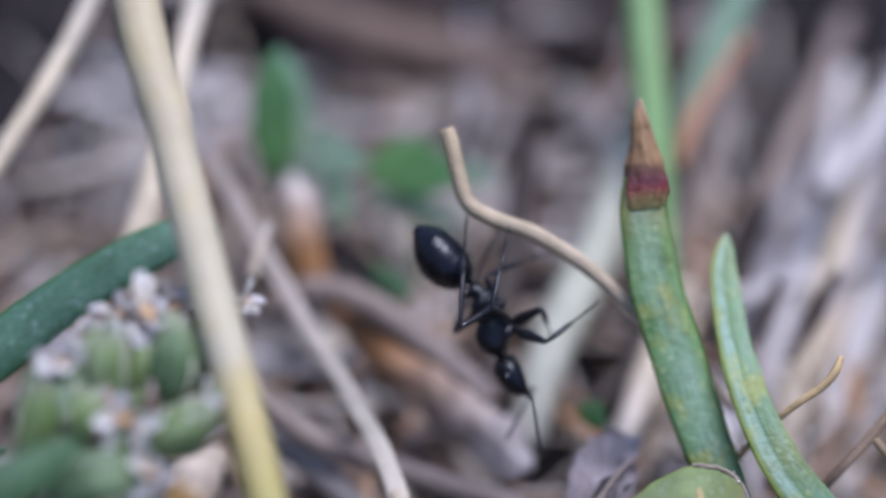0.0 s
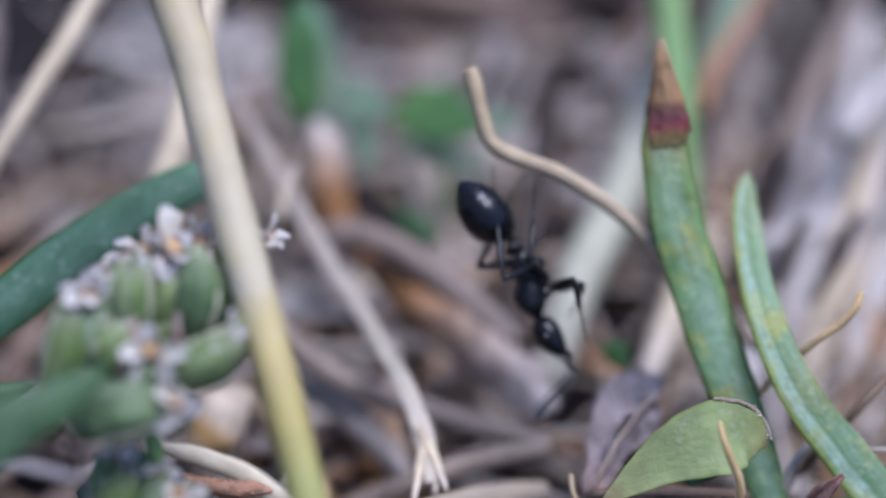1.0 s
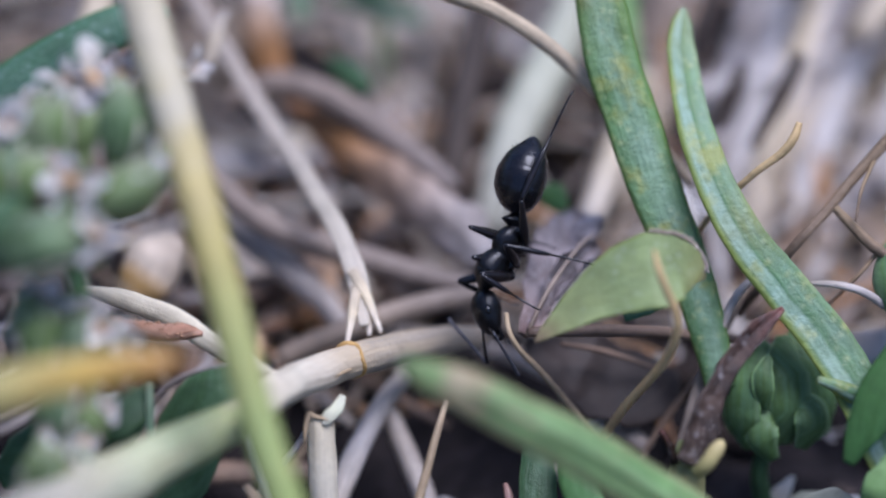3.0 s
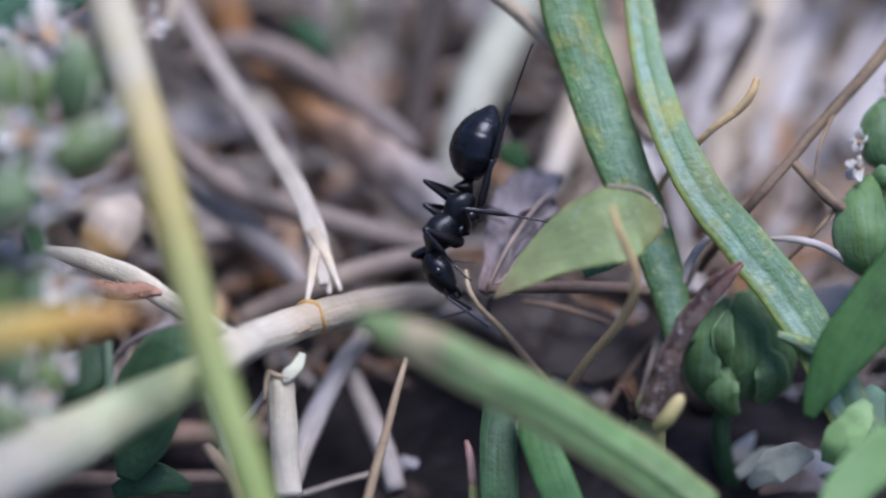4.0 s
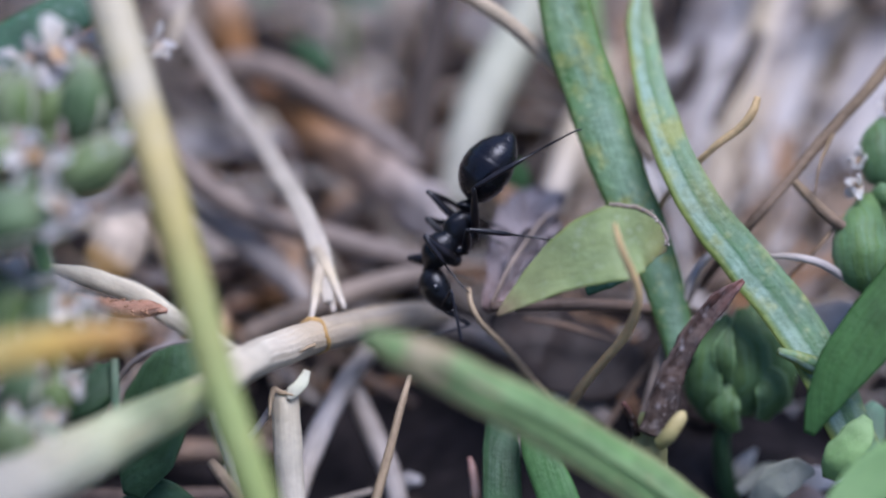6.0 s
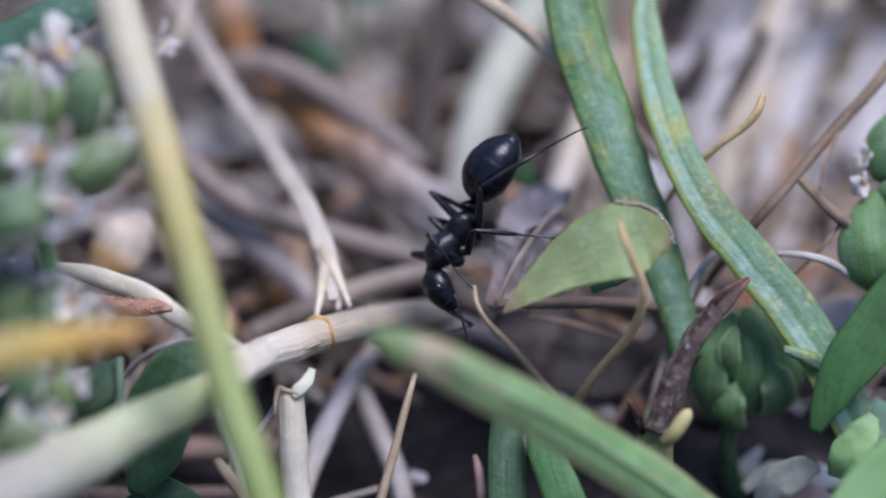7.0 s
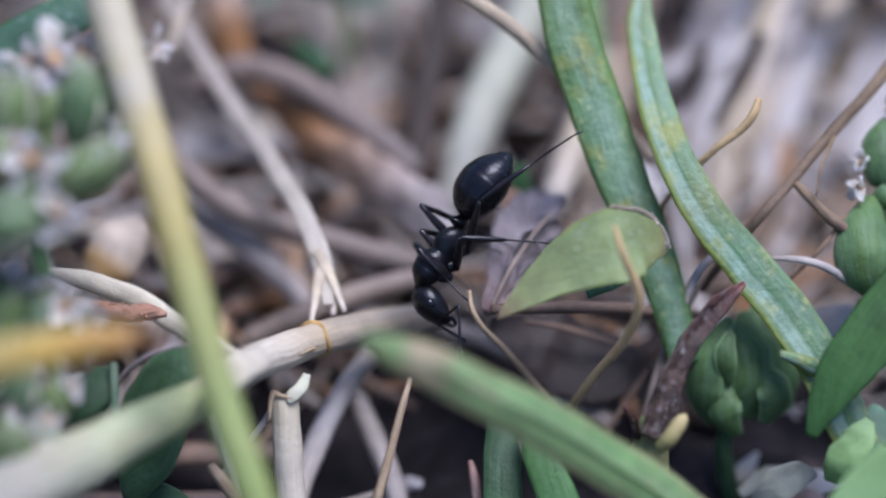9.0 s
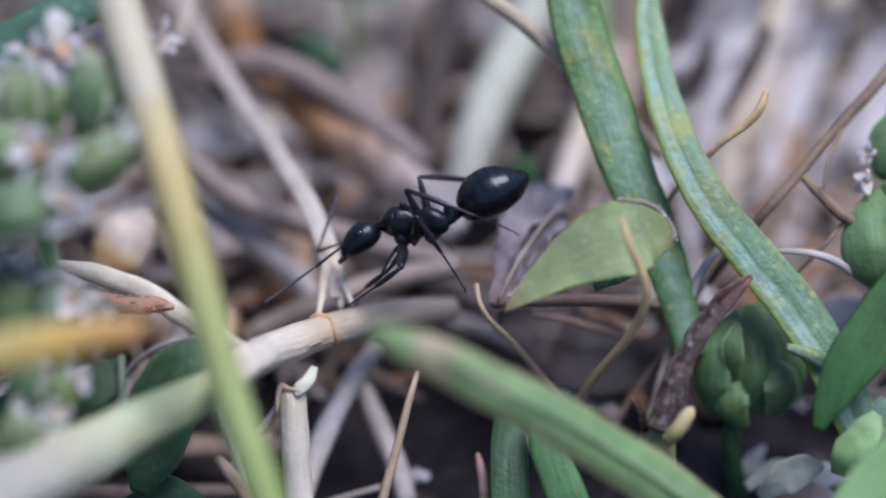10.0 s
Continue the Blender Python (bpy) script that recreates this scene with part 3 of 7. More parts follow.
def litter():
    """Crumbs of soil and short bits of dry straw lying all over the ground."""
    rnd = random.Random(5)
    bm = bmesh.new()
    for i in range(420):
        x, y = rnd.uniform(-32, 32), rnd.uniform(-12, 48)
        s = rnd.uniform(0.5, 2.2) * (1.4 if y > 15 else 1)
        blob((x, y, ground_height(x, y) + s * 0.15), (s, s * rnd.uniform(0.6, 1), s * rnd.uniform(0.5, 0.9)), i, 0.35, 1.0, 2, into=bm)
    tagged(link("soil_crumbs", bm, M_CLOD), "brown soil crumbs scattered over the ground", "soil", kind="stuff")
    kinds = ((M_GREY, 0.15, 0.5, "weathered grey straw lying in the litter"), (M_LILAC, 0.2, 0.7, "weathered mauve-grey straw lying in the litter"),
             (M_BROWN, 0.3, 1.0, "brown rotting stem lying in the litter"), (M_CREAM, 0.12, 0.4, "pale dry straw lying in the litter"), (M_FARPALE, 0.15, 0.5, "bleached straw lying in the litter"))

    def bit(rnd, i, x, y, lo, hi, into=None):
        a, ln = rnd.uniform(0, math.pi), rnd.uniform(3.5, 11)
        z0 = ground_height(x, y) + rnd.uniform(0.1, 1.3)
        dx, dy = math.cos(a) * ln / 2, math.sin(a) * ln / 2
        pts = [(x - dx, y - dy, max(z0 + rnd.uniform(-1, 1.4), 0)), (x + rnd.uniform(-1, 1), y + rnd.uniform(-1, 1), z0 + rnd.uniform(-0.3, 0.6)), (x + dx, y + dy, max(z0 + rnd.uniform(-1, 1.4), 0))]
        w = rnd.uniform(lo, hi)
        return sweep(pts, [w * 0.8, w, w * 0.7], [w * 0.4, w * 0.5, w * 0.4], n=8, sides=7, face=(rnd.uniform(-1, 1), rnd.uniform(-1, 1), 1.5), rough=0.12, seed=i, into=into)

    rnd = random.Random(11)
    for i in range(150):
        mat, lo, hi, label = kinds[i % 5]
        x, y = rnd.uniform(-15, 15), 22 - 26 * rnd.random() ** 1.1
        if y < 4 and (x > 1 or (x > -4.5 and y < -0.5)):
            continue
        tagged(link("litter_straw", bit(rnd, i, x, y, lo, hi), mat), label, "straw", "straws in the litter")
    for k, (mat, lo, hi, label) in enumerate(kinds):
        rnd = random.Random(50 + k)
        bm = bmesh.new()
        for i in range(85):
            x, y = rnd.uniform(-45, 45), rnd.uniform(-40, 60)
            if abs(x) < 16 and -7 < y < 28:
                continue
            bit(rnd, i, x, y, lo, hi, bm)
        tagged(link("straw_litter", bm, mat), "dry straw litter criss-cross on the soil", "litter", kind="stuff")
    for k, (mat, lo, hi) in enumerate(((M_TAN, 0.08, 0.28), (M_DUSK, 0.15, 0.45), (M_OCHRE, 0.15, 0.5), (M_GREY, 0.08, 0.3))):
        rnd = random.Random(90 + k)
        bm = bmesh.new()
        for i in range(55):
            bit(rnd, i, rnd.uniform(-16, 16), rnd.uniform(2, 17), lo, hi, bm)
        tagged(link("fine_litter", bm, mat), "fine dry fibres and shreds matted over the soil", "litter", kind="stuff")
    # weathered chips of wood and leaf on the far soil
    rnd = random.Random(77)
    for i in range(30):
        x, y = rnd.uniform(-13, 9), rnd.uniform(9, 29)
        a, ln, w = rnd.uniform(-0.7, 0.7), rnd.uniform(1.6, 4.5), rnd.uniform(0.7, 1.5)
        z = ground_height(x, y) + 0.45
        dx, dy = math.cos(a) * ln / 2, math.sin(a) * ln / 2
        bm = sweep([(x - dx, y - dy, z), (x, y, z + rnd.uniform(0, 0.5)), (x + dx, y + dy, z + rnd.uniform(-0.2, 0.3))], [w * 0.5, w, w * 0.4], [0.2, 0.35, 0.2], n=12, sides=10, face=(rnd.uniform(-0.4, 0.4), rnd.uniform(-0.6, 0.2), 1), rough=0.25, seed=i)
        tagged(link("wood_chip", bm, (M_FARPALE, M_LILAC, M_GREY)[i % 3]), "weathered mauve-grey chip lying on dark soil", "chip", "weathered chips")


def grass_around():
    """Meadow grass that closes the place on all sides, well clear of the patch."""
    rnd = random.Random(21)
    for mat, count, label in ((M_STALK, 700, "green meadow grass growing all round"), (M_FARPALE, 900, "bleached dry grass standing all round")):
        bm = bmesh.new()
        for i in range(count):
            a, r = rnd.uniform(0, 2 * math.pi), rnd.uniform(170, 380)
            x, y = math.cos(a) * r, math.sin(a) * r - 20
            h, lean, b = rnd.uniform(40, 95), rnd.uniform(5, 40), rnd.uniform(0, 2 * math.pi)
            dx, dy = math.cos(b) * lean, math.sin(b) * lean
            if math.hypot(x + dx, y + dy + 57) < 45:
                continue
            w = rnd.uniform(1.2, 3.0)
            sweep([(x, y, -1), (x + dx * 0.3, y + dy * 0.3, h * 0.6), (x + dx, y + dy, h)], [w, w, 0.2], [0.4, 0.4, 0.1], n=5, sides=5, face=(math.cos(a), math.sin(a), 0.2), seed=i, into=bm)
        tagged(link("meadow_grass", bm, mat), label, "grass", kind="stuff")


grass_around()
litter()

# ---- the stalk that crosses the view in front ----
stem("grass_stalk", [(-3.93, -10.40, 7.27), (-4.23, -9.55, 7.82), (-5.08, -7.56, 9.14), (-5.86, -5.33, 10.60), (-6.65, -2.93, 11.95), (-7.09, -1.73, 12.64), (-8.52, 2.35, 15.06), (-8.89, 3.53, 15.82), (-9.39, 4.70, 16.61), (-10.16, 7.22, 18.21)],
     [0.84, 0.84, 0.86, 0.92, 0.98, 1.05, 1.08, 1.12, 1.15, 1.15], M_FORE, "upright grass stalk, cream above and yellow-green below", "grass stalk", n=60, sides=16, rough=0.01)

# ---- green leaf with a pinkish dry tip, close to the lens ----
FORE = [(-1.75, -7.14, 10.68), (-1.09, -7.07, 10.18), (-0.24, -6.89, 9.51), (0.88, -6.76, 8.51), (2.24, -6.63, 7.38), (3.75, -6.63, 6.09), (5.16, -6.74, 4.86), (6.58, -7.03, 3.58)]
FORE_WIDTH, FORE_FACE = [0.25, 0.7, 0.97, 1.12, 1.18, 1.26, 1.29, 1.3], (0.25, -0.5, 0.8)
fore = stem("grass_leaf", FORE, FORE_WIDTH, M_FORELEAF, "arched green leaf blade with a pinkish dried tip", "leaf", thick=[0.1, 0.2, 0.25, 0.3, 0.3, 0.3, 0.3, 0.3], n=50, sides=14,
     channel=-0.12, face=FORE_FACE, rough=0.03)
for side in (-1, 1):
    part("margin", sweep(margin(FORE, FORE_WIDTH, FORE_FACE, -0.12, side, 50, 0.04, 1.0), 0.09, 0.08, n=60, sides=8, rough=0.2), M_EDGE, fore, "pale leaf margin").matrix_parent_inverse = fore.matrix_basis.inverted()
part("midrib", sweep([Vector(q) + VIEWER * 0.22 for q in FORE[2:]], [0.12, 0.14, 0.14, 0.14, 0.14, 0.14], 0.1, n=40, sides=8, rough=0.1), M_FORELEAF, fore).matrix_parent_inverse = fore.matrix_basis.inverted()

# ---- bent white sheath with a knot ----
sheath = stem("dry_sheath", [(-12.27, -11.27, 7.96), (-11.26, -10.19, 7.63), (-9.86, -8.83, 7.29), (-8.42, -7.41, 6.87), (-7.06, -6.08, 6.51), (-6.01, -5.07, 6.24), (-5.33, -4.28, 6.04), (-4.66, -3.39, 5.83), (-3.20, -1.51, 4.66), (-2.09, -0.42, 3.97), (-0.94, 0.44, 3.35), (0.09, 1.10, 2.85)],
     [1.7, 1.65, 1.55, 1.4, 1.18, 0.96, 0.9, 0.9, 0.84, 0.86, 0.8, 0.6], M_SHEATH, "bent pale straw sheath, greenish at its near end", "straw", n=100, sides=48, ridges=15, ridge=0.022, rough=0.05)
for name, pts, w, th, mat, label in (
        ("papery_wrap", [(-5.55, -5.79, 7.37), (-4.86, -4.35, 6.65), (-4.11, -3.01, 5.87), (-3.24, -1.93, 5.17)], [0.5, 0.85, 0.55, 0.06], 0.08, M_WHITE, "torn white papery wrap"),
        ("seam", [(-4.36, -3.69, 5.91), (-3.78, -2.84, 5.41), (-3.17, -2.21, 5.10)], [0.05, 0.12, 0.08], 0.1, M_TAN, "brown seam of the wrap")):
    part(name, sweep(pts, w, th, n=30, sides=12, rough=0.12, channel=-0.1), mat, sheath, label).matrix_parent_inverse = sheath.matrix_basis.inverted()

axis = (Vector((-2.09, -0.42, 3.97)) - Vector((-4.66, -3.39, 5.83))).normalized()
across = axis.cross(VIEWER).normalized()
ring = [Vector((-3.20, -1.51, 4.66)) + (across * math.cos(k * math.pi / 6) + across.cross(axis) * math.sin(k * math.pi / 6)) * 0.425 + axis * 0.07 * math.sin(k * 1.7) for k in range(13)]
part("knot", sweep(ring, [0.06, 0.15, 0.08, 0.2, 0.12, 0.05, 0.1], 0.1, n=48, sides=10, rough=0.35), M_KNOT, sheath, "orange-brown knot ring").matrix_parent_inverse = sheath.matrix_basis.inverted()

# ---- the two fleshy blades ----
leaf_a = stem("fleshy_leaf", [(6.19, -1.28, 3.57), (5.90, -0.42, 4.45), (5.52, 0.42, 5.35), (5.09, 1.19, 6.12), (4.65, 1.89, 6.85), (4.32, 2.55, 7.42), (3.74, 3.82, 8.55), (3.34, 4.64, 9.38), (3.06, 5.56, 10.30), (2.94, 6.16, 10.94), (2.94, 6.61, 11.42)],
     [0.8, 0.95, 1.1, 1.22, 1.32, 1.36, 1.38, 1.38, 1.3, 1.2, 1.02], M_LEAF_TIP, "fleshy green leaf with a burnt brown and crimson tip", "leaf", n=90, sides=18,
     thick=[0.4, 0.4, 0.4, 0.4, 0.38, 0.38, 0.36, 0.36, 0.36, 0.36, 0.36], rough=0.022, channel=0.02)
part("tip", sweep([(3.04, 5.98, 10.87), (3.00, 6.26, 11.15), (2.97, 6.49, 11.39), (2.94, 6.82, 11.72), (2.90, 7.18, 12.08), (2.83, 7.60, 12.49), (2.77, 7.98, 12.87)], [0.9, 1.08, 1.10, 0.92, 0.62, 0.40, 0.14], [0.3, 0.44, 0.44, 0.38, 0.28, 0.2, 0.1],
     n=70, sides=30, rough=0.09, ridges=8, ridge=0.1, twist=0.3), M_BURNT, leaf_a, "withered brown tip with a crimson base").matrix_parent_inverse = leaf_a.matrix_basis.inverted()
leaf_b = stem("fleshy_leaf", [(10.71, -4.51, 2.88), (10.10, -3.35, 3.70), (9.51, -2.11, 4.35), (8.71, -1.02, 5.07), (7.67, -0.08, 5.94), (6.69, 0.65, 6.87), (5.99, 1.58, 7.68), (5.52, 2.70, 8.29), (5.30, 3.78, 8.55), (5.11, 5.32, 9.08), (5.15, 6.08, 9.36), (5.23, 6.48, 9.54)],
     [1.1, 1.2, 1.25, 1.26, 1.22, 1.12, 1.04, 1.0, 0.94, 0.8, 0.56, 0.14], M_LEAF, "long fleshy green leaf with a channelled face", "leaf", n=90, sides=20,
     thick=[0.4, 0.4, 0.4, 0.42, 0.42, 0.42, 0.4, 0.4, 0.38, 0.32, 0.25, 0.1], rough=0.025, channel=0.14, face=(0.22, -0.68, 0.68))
part("bract", sweep([(9.39, -2.44, 4.61), (8.87, -2.44, 4.94), (8.43, -2.44, 5.15)], [0.5, 0.34, 0.2], n=8, sides=8), M_LEAF, leaf_b, "small green side tooth").matrix_parent_inverse = leaf_b.matrix_basis.inverted()

stem("broad_leaf", [(12.00, -1.42, 7.21), (10.85, -2.61, 6.33), (10.00, -3.39, 5.63), (9.45, -4.01, 4.96), (9.11, -4.48, 4.33)], [1.5, 1.6, 1.4, 0.9, 0.3], M_LEAF_SMOOTH,
     "smooth dark green leaf leaning across the blades", "leaf", thick=[0.2, 0.25, 0.25, 0.2, 0.15], channel=0.1, n=30, sides=14, face=(-0.4, -0.6, 0.6))
stem("broad_leaf", [(11.69, -6.12, 5.56), (10.60, -6.50, 5.15), (9.78, -7.08, 4.57), (9.23, -7.86, 3.82)], [1.3, 1.3, 1.1, 0.6], M_STALK, "blurred fresh green leaf close to the lens", "leaf",
     thick=0.25, channel=0.08, n=20, sides=12)

# ---- pale obovate leaf that the insect steps on ----
TRI = [(1.37, -2.33, 6.30), (1.98, -1.99, 6.67), (2.82, -1.59, 7.14), (3.58, -1.37, 7.52), (4.28, -1.21, 7.67), (4.88, -0.95, 7.57), (5.31, -0.83, 7.31), (5.60, -0.80, 7.06)]
TRI_WIDTH, TRI_FACE = [0.08, 0.6, 1.25, 1.72, 1.92, 1.62, 0.95, 0.12], (-0.05, -0.55, 0.85)
tri = stem("obovate_leaf", TRI, TRI_WIDTH, M_LEAF_TRI, "pale olive obovate leaf with a nibbled rim", "leaf", thick=[0.08, 0.12, 0.12, 0.12, 0.12, 0.12, 0.1, 0.06], n=48, sides=24, channel=0.08,
     face=TRI_FACE, rough=0.03)
for side, first, last in ((-1, 0.60, 0.985),):
    part("rim", sweep(margin(TRI, TRI_WIDTH, TRI_FACE, 0.08, side, 48, first, last), 0.11, 0.08, n=60, sides=8, rough=0.9), M_FRAY, tri, "brown frayed rim").matrix_parent_inverse = tri.matrix_basis.inverted()
    crumbs = bmesh.new()
    rnd = random.Random(31)
    for q in margin(TRI, TRI_WIDTH, TRI_FACE, 0.08, side, 96, first + 0.04, last):
        size = rnd.uniform(0.03, 0.10)
        blob(q + Vector([rnd.uniform(-0.06, 0.06) for _ in range(3)]), (size, size * 0.7, size * 0.8), int(size * 999), 0.5, 1, 1, into=crumbs)
    part("crumbly_edge", crumbs, M_CLOD_PALE, tri, "greyish crumbs along the nibbled edge").matrix_parent_inverse = tri.matrix_basis.inverted()
stem("dry_straw", [(4.20, -1.78, 8.98), (4.39, -2.19, 8.48), (4.77, -2.48, 7.59), (4.81, -2.61, 6.86), (4.53, -2.45, 5.64), (3.67, -2.15, 3.66), (2.94, -1.81, 1.57)], [0.10, 0.19, 0.21, 0.22, 0.24, 0.24, 0.22], M_WARM,
     "thin curled tan straw in front of a leaf", n=40, sides=8, rough=0.06)

# ---- dead spike and its stub ----
spike = stem("dead_leaf", [(5.14, -4.26, 4.09), (5.45, -3.73, 4.65), (5.78, -3.00, 5.21), (6.25, -2.32, 5.71), (6.94, -1.60, 6.09), (7.57, -1.06, 6.27)], [0.75, 0.72, 0.62, 0.52, 0.5, 0.12], M_SPIKE,
     "withered dark brown leaf curled to a point", "leaf", thick=[0.4, 0.35, 0.3, 0.28, 0.25, 0.08], n=80, sides=30, channel=0.34, rough=0.2, ridges=6, ridge=0.12, face=(0.3, -0.6, 0.6))
stub = thing("plant_stub", (5.20, -4.51, 2.45), "yellow-green stub of a cut stem with a rounded bud", "stem")
part("stump", sweep([(5.20, -4.51, 2.45), (5.18, -4.13, 3.31), (5.29, -3.56, 4.04)], [1.0, 0.95, 0.65], n=10, sides=12, rough=0.08), M_OLIVE, stub).matrix_parent_inverse = stub.matrix_basis.inverted()
part("bud", sweep([(5.37, -4.73, 4.19), (5.60, -4.69, 4.50), (5.82, -4.48, 4.74), (5.95, -4.31, 4.84), (6.01, -4.23, 4.88)], [0.34, 0.40, 0.38, 0.28, 0.06], n=20, sides=12, rough=0.06), M_BUD_YELLOW, stub).matrix_parent_inverse = stub.matrix_basis.inverted()
part("side_shoot", sweep([(4.88, -4.05, 3.85), (4.69, -3.89, 4.41), (4.50, -3.79, 4.72)], [0.22, 0.16, 0.12], n=10, sides=8, rough=0.12), M_SPIKE, stub, "reddish withered side shoot").matrix_parent_inverse = stub.matrix_basis.inverted()
stem("dry_straw", [(7.02, 1.41, 4.81), (6.33, 0.26, 4.22), (5.78, -0.76, 3.49), (5.41, -1.58, 2.67), (5.10, -2.26, 1.70)], [0.2, 0.3, 0.34, 0.3, 0.25], M_DUSK, "dusky papery straw behind a withered leaf", n=26, sides=10, thick=0.12, rough=0.06)

# ---- twigs ----
stem("dry_twig", [(-2.16, 7.23, 12.32), (-2.01, 7.01, 12.03), (-1.79, 6.47, 11.42), (-1.57, 6.08, 10.89), (-1.04, 5.90, 10.57), (0.34, 5.71, 10.09), (1.72, 5.24, 9.34), (2.78, 4.67, 8.56), (4.36, 4.21, 7.18), (5.53, 4.21, 5.48)],
     [0.40, 0.44, 0.42, 0.40, 0.42, 0.42, 0.40, 0.38, 0.36, 0.34], M_TWIG, "bent dry twig the insect hangs from", "twig", n=60, sides=10, rough=0.04, ridges=5, ridge=0.06)
stem("twig", [(7.99, 2.63, 9.14), (7.85, 2.36, 8.86), (7.54, 2.15, 8.51), (6.79, 1.94, 7.88), (5.79, 1.87, 6.40), (4.75, 1.94, 3.64)], [0.16, 0.24, 0.22, 0.18, 0.17, 0.17], M_WARM,
     "short yellowish twig with a cut end", "twig", n=30, sides=8, rough=0.08)
branch = stem("brown_twig", [(13.09, 5.71, 9.35), (11.88, 4.77, 8.82), (10.82, 3.73, 8.20), (9.62, 2.54, 7.53), (8.80, 1.65, 7.07), (7.86, 0.90, 6.30), (6.70, 1.00, 3.93)], [0.36, 0.36, 0.32, 0.27, 0.26, 0.25, 0.25], M_TWIG_BROWN,
     "slender brown twig with a side branch", "twig", n=40, sides=10, rough=0.05)
for pts, w in (([(8.90, 1.80, 7.13), (9.44, 1.29, 6.82), (10.00, 0.83, 6.53), (10.73, 0.64, 6.15)], [0.2, 0.26, 0.3, 0.28]), ([(10.04, 2.85, 7.73), (9.65, 1.95, 7.49), (9.46, 1.15, 7.16)], [0.1, 0.09, 0.06]),
               ([(10.31, 1.10, 6.51), (9.58, 0.43, 5.95), (8.76, 0.09, 5.07)], [0.12, 0.12, 0.1])):
    part("side_branch", sweep(pts, w, n=14, sides=8, rough=0.06), M_TWIG_BROWN, branch).matrix_parent_inverse = branch.matrix_basis.inverted()
stem("dry_straw", [(8.32, -0.00, 6.08), (9.08, -0.20, 6.22), (9.83, -0.18, 5.86), (10.62, -0.12, 5.07), (11.41, -0.06, 4.39)], [0.12, 0.2, 0.22, 0.2, 0.15], M_GREY, "curled grey straw between green leaves", n=24, sides=8, rough=0.08)
stem("dry_straw", [(6.09, -0.46, 4.39), (6.45, 0.22, 5.14), (6.96, 0.68, 5.50), (7.65, 1.14, 5.41)], [0.25, 0.22, 0.2, 0.15], M_GREY, "curled grey straw between green leaves", n=24, sides=8, rough=0.08)

# ---- mauve crumpled dead leaf behind the pale one ----
dead = stem("crumpled_leaf", [(1.21, -0.39, 4.48), (1.51, 0.52, 4.63), (1.92, 1.50, 4.78), (2.38, 2.56, 4.87), (2.84, 3.56, 4.82)], [0.3, 0.9, 1.5, 1.6, 0.7], M_MAUVE, "crumpled mauve-grey dead leaf under the insect", "leaf",
     thick=0.16, n=70, sides=36, channel=0.3, rough=0.2, ridges=7, ridge=0.08, face=(-0.3, -0.6, 0.6))
part("fold", sweep([(1.39, -0.41, 4.65), (1.68, 0.48, 4.88), (2.28, 1.48, 5.11), (3.03, 2.24, 5.18)], [0.2, 0.6, 0.9, 0.5], 0.1, n=50, sides=26, rough=0.22, channel=0.35, ridges=5, ridge=0.08, face=(0.5, -0.6, 0.5)), M_MAUVE, dead).matrix_parent_inverse = dead.matrix_basis.inverted()
stem("dry_straw", [(1.21, -0.78, 4.89), (1.74, 0.21, 5.46), (2.56, 1.57, 5.74), (2.94, 2.09, 5.64)], [0.1, 0.13, 0.12, 0.06], M_DUSK, "thin dusky straw lying on a dead leaf", n=16, sides=7, rough=0.1)
stem("dry_straw", [(0.69, -0.61, 5.54), (0.77, -1.02, 5.28), (1.02, -1.24, 4.89), (1.52, -1.35, 4.28), (2.41, -1.48, 2.94), (3.31, -1.76, 1.51)], [0.12, 0.14, 0.15, 0.16, 0.18, 0.18], M_TAN, "thin tan straw with a kinked tip", n=34, sides=8, rough=0.07)
# dead leaf coloured dark to give the shade under the pale leaf
stem("dead_leaf", [(1.26, 0.23, 3.35), (2.59, 0.16, 2.68), (4.08, -0.02, 2.12), (5.26, -0.05, 2.26)], [0.6, 2.2, 2.4, 0.8], M_SHADE, "broad brown dead leaf, its colour darkened for shade", "leaf", thick=0.2, n=30, sides=14, rough=0.1, face=(0, -0.3, 0.9))
stem("dry_straw", [(1.23, -1.09, 5.35), (3.09, -0.85, 5.17), (4.85, -0.44, 4.68), (6.96, 0.19, 3.72)], [0.25, 0.34, 0.3, 0.26], M_BROWN, "brown straw lying under a pale leaf", n=26, sides=8, rough=0.06)
for pts, w in (([(2.13, -0.11, 3.90), (3.31, 0.07, 3.42), (4.80, 0.06, 2.75)], 0.14), ([(5.96, -0.02, 3.08), (4.94, -0.88, 2.07), (4.05, -1.92, 1.03)], 0.16)):
    stem("brown_straw", pts, [w, w * 1.1, w * 0.8], M_BROWN, "thin brown straw in the shade under leaves", n=16, sides=7, rough=0.08)
stem("fresh_leaf", [(3.64, -1.08, 5.86), (4.21, -0.88, 6.06), (4.79, -0.70, 6.04)], [0.2, 0.4, 0.1], M_LEAF_BLUE, "small green leaf under a pale one", "leaf", thick=0.1, n=14, sides=10)

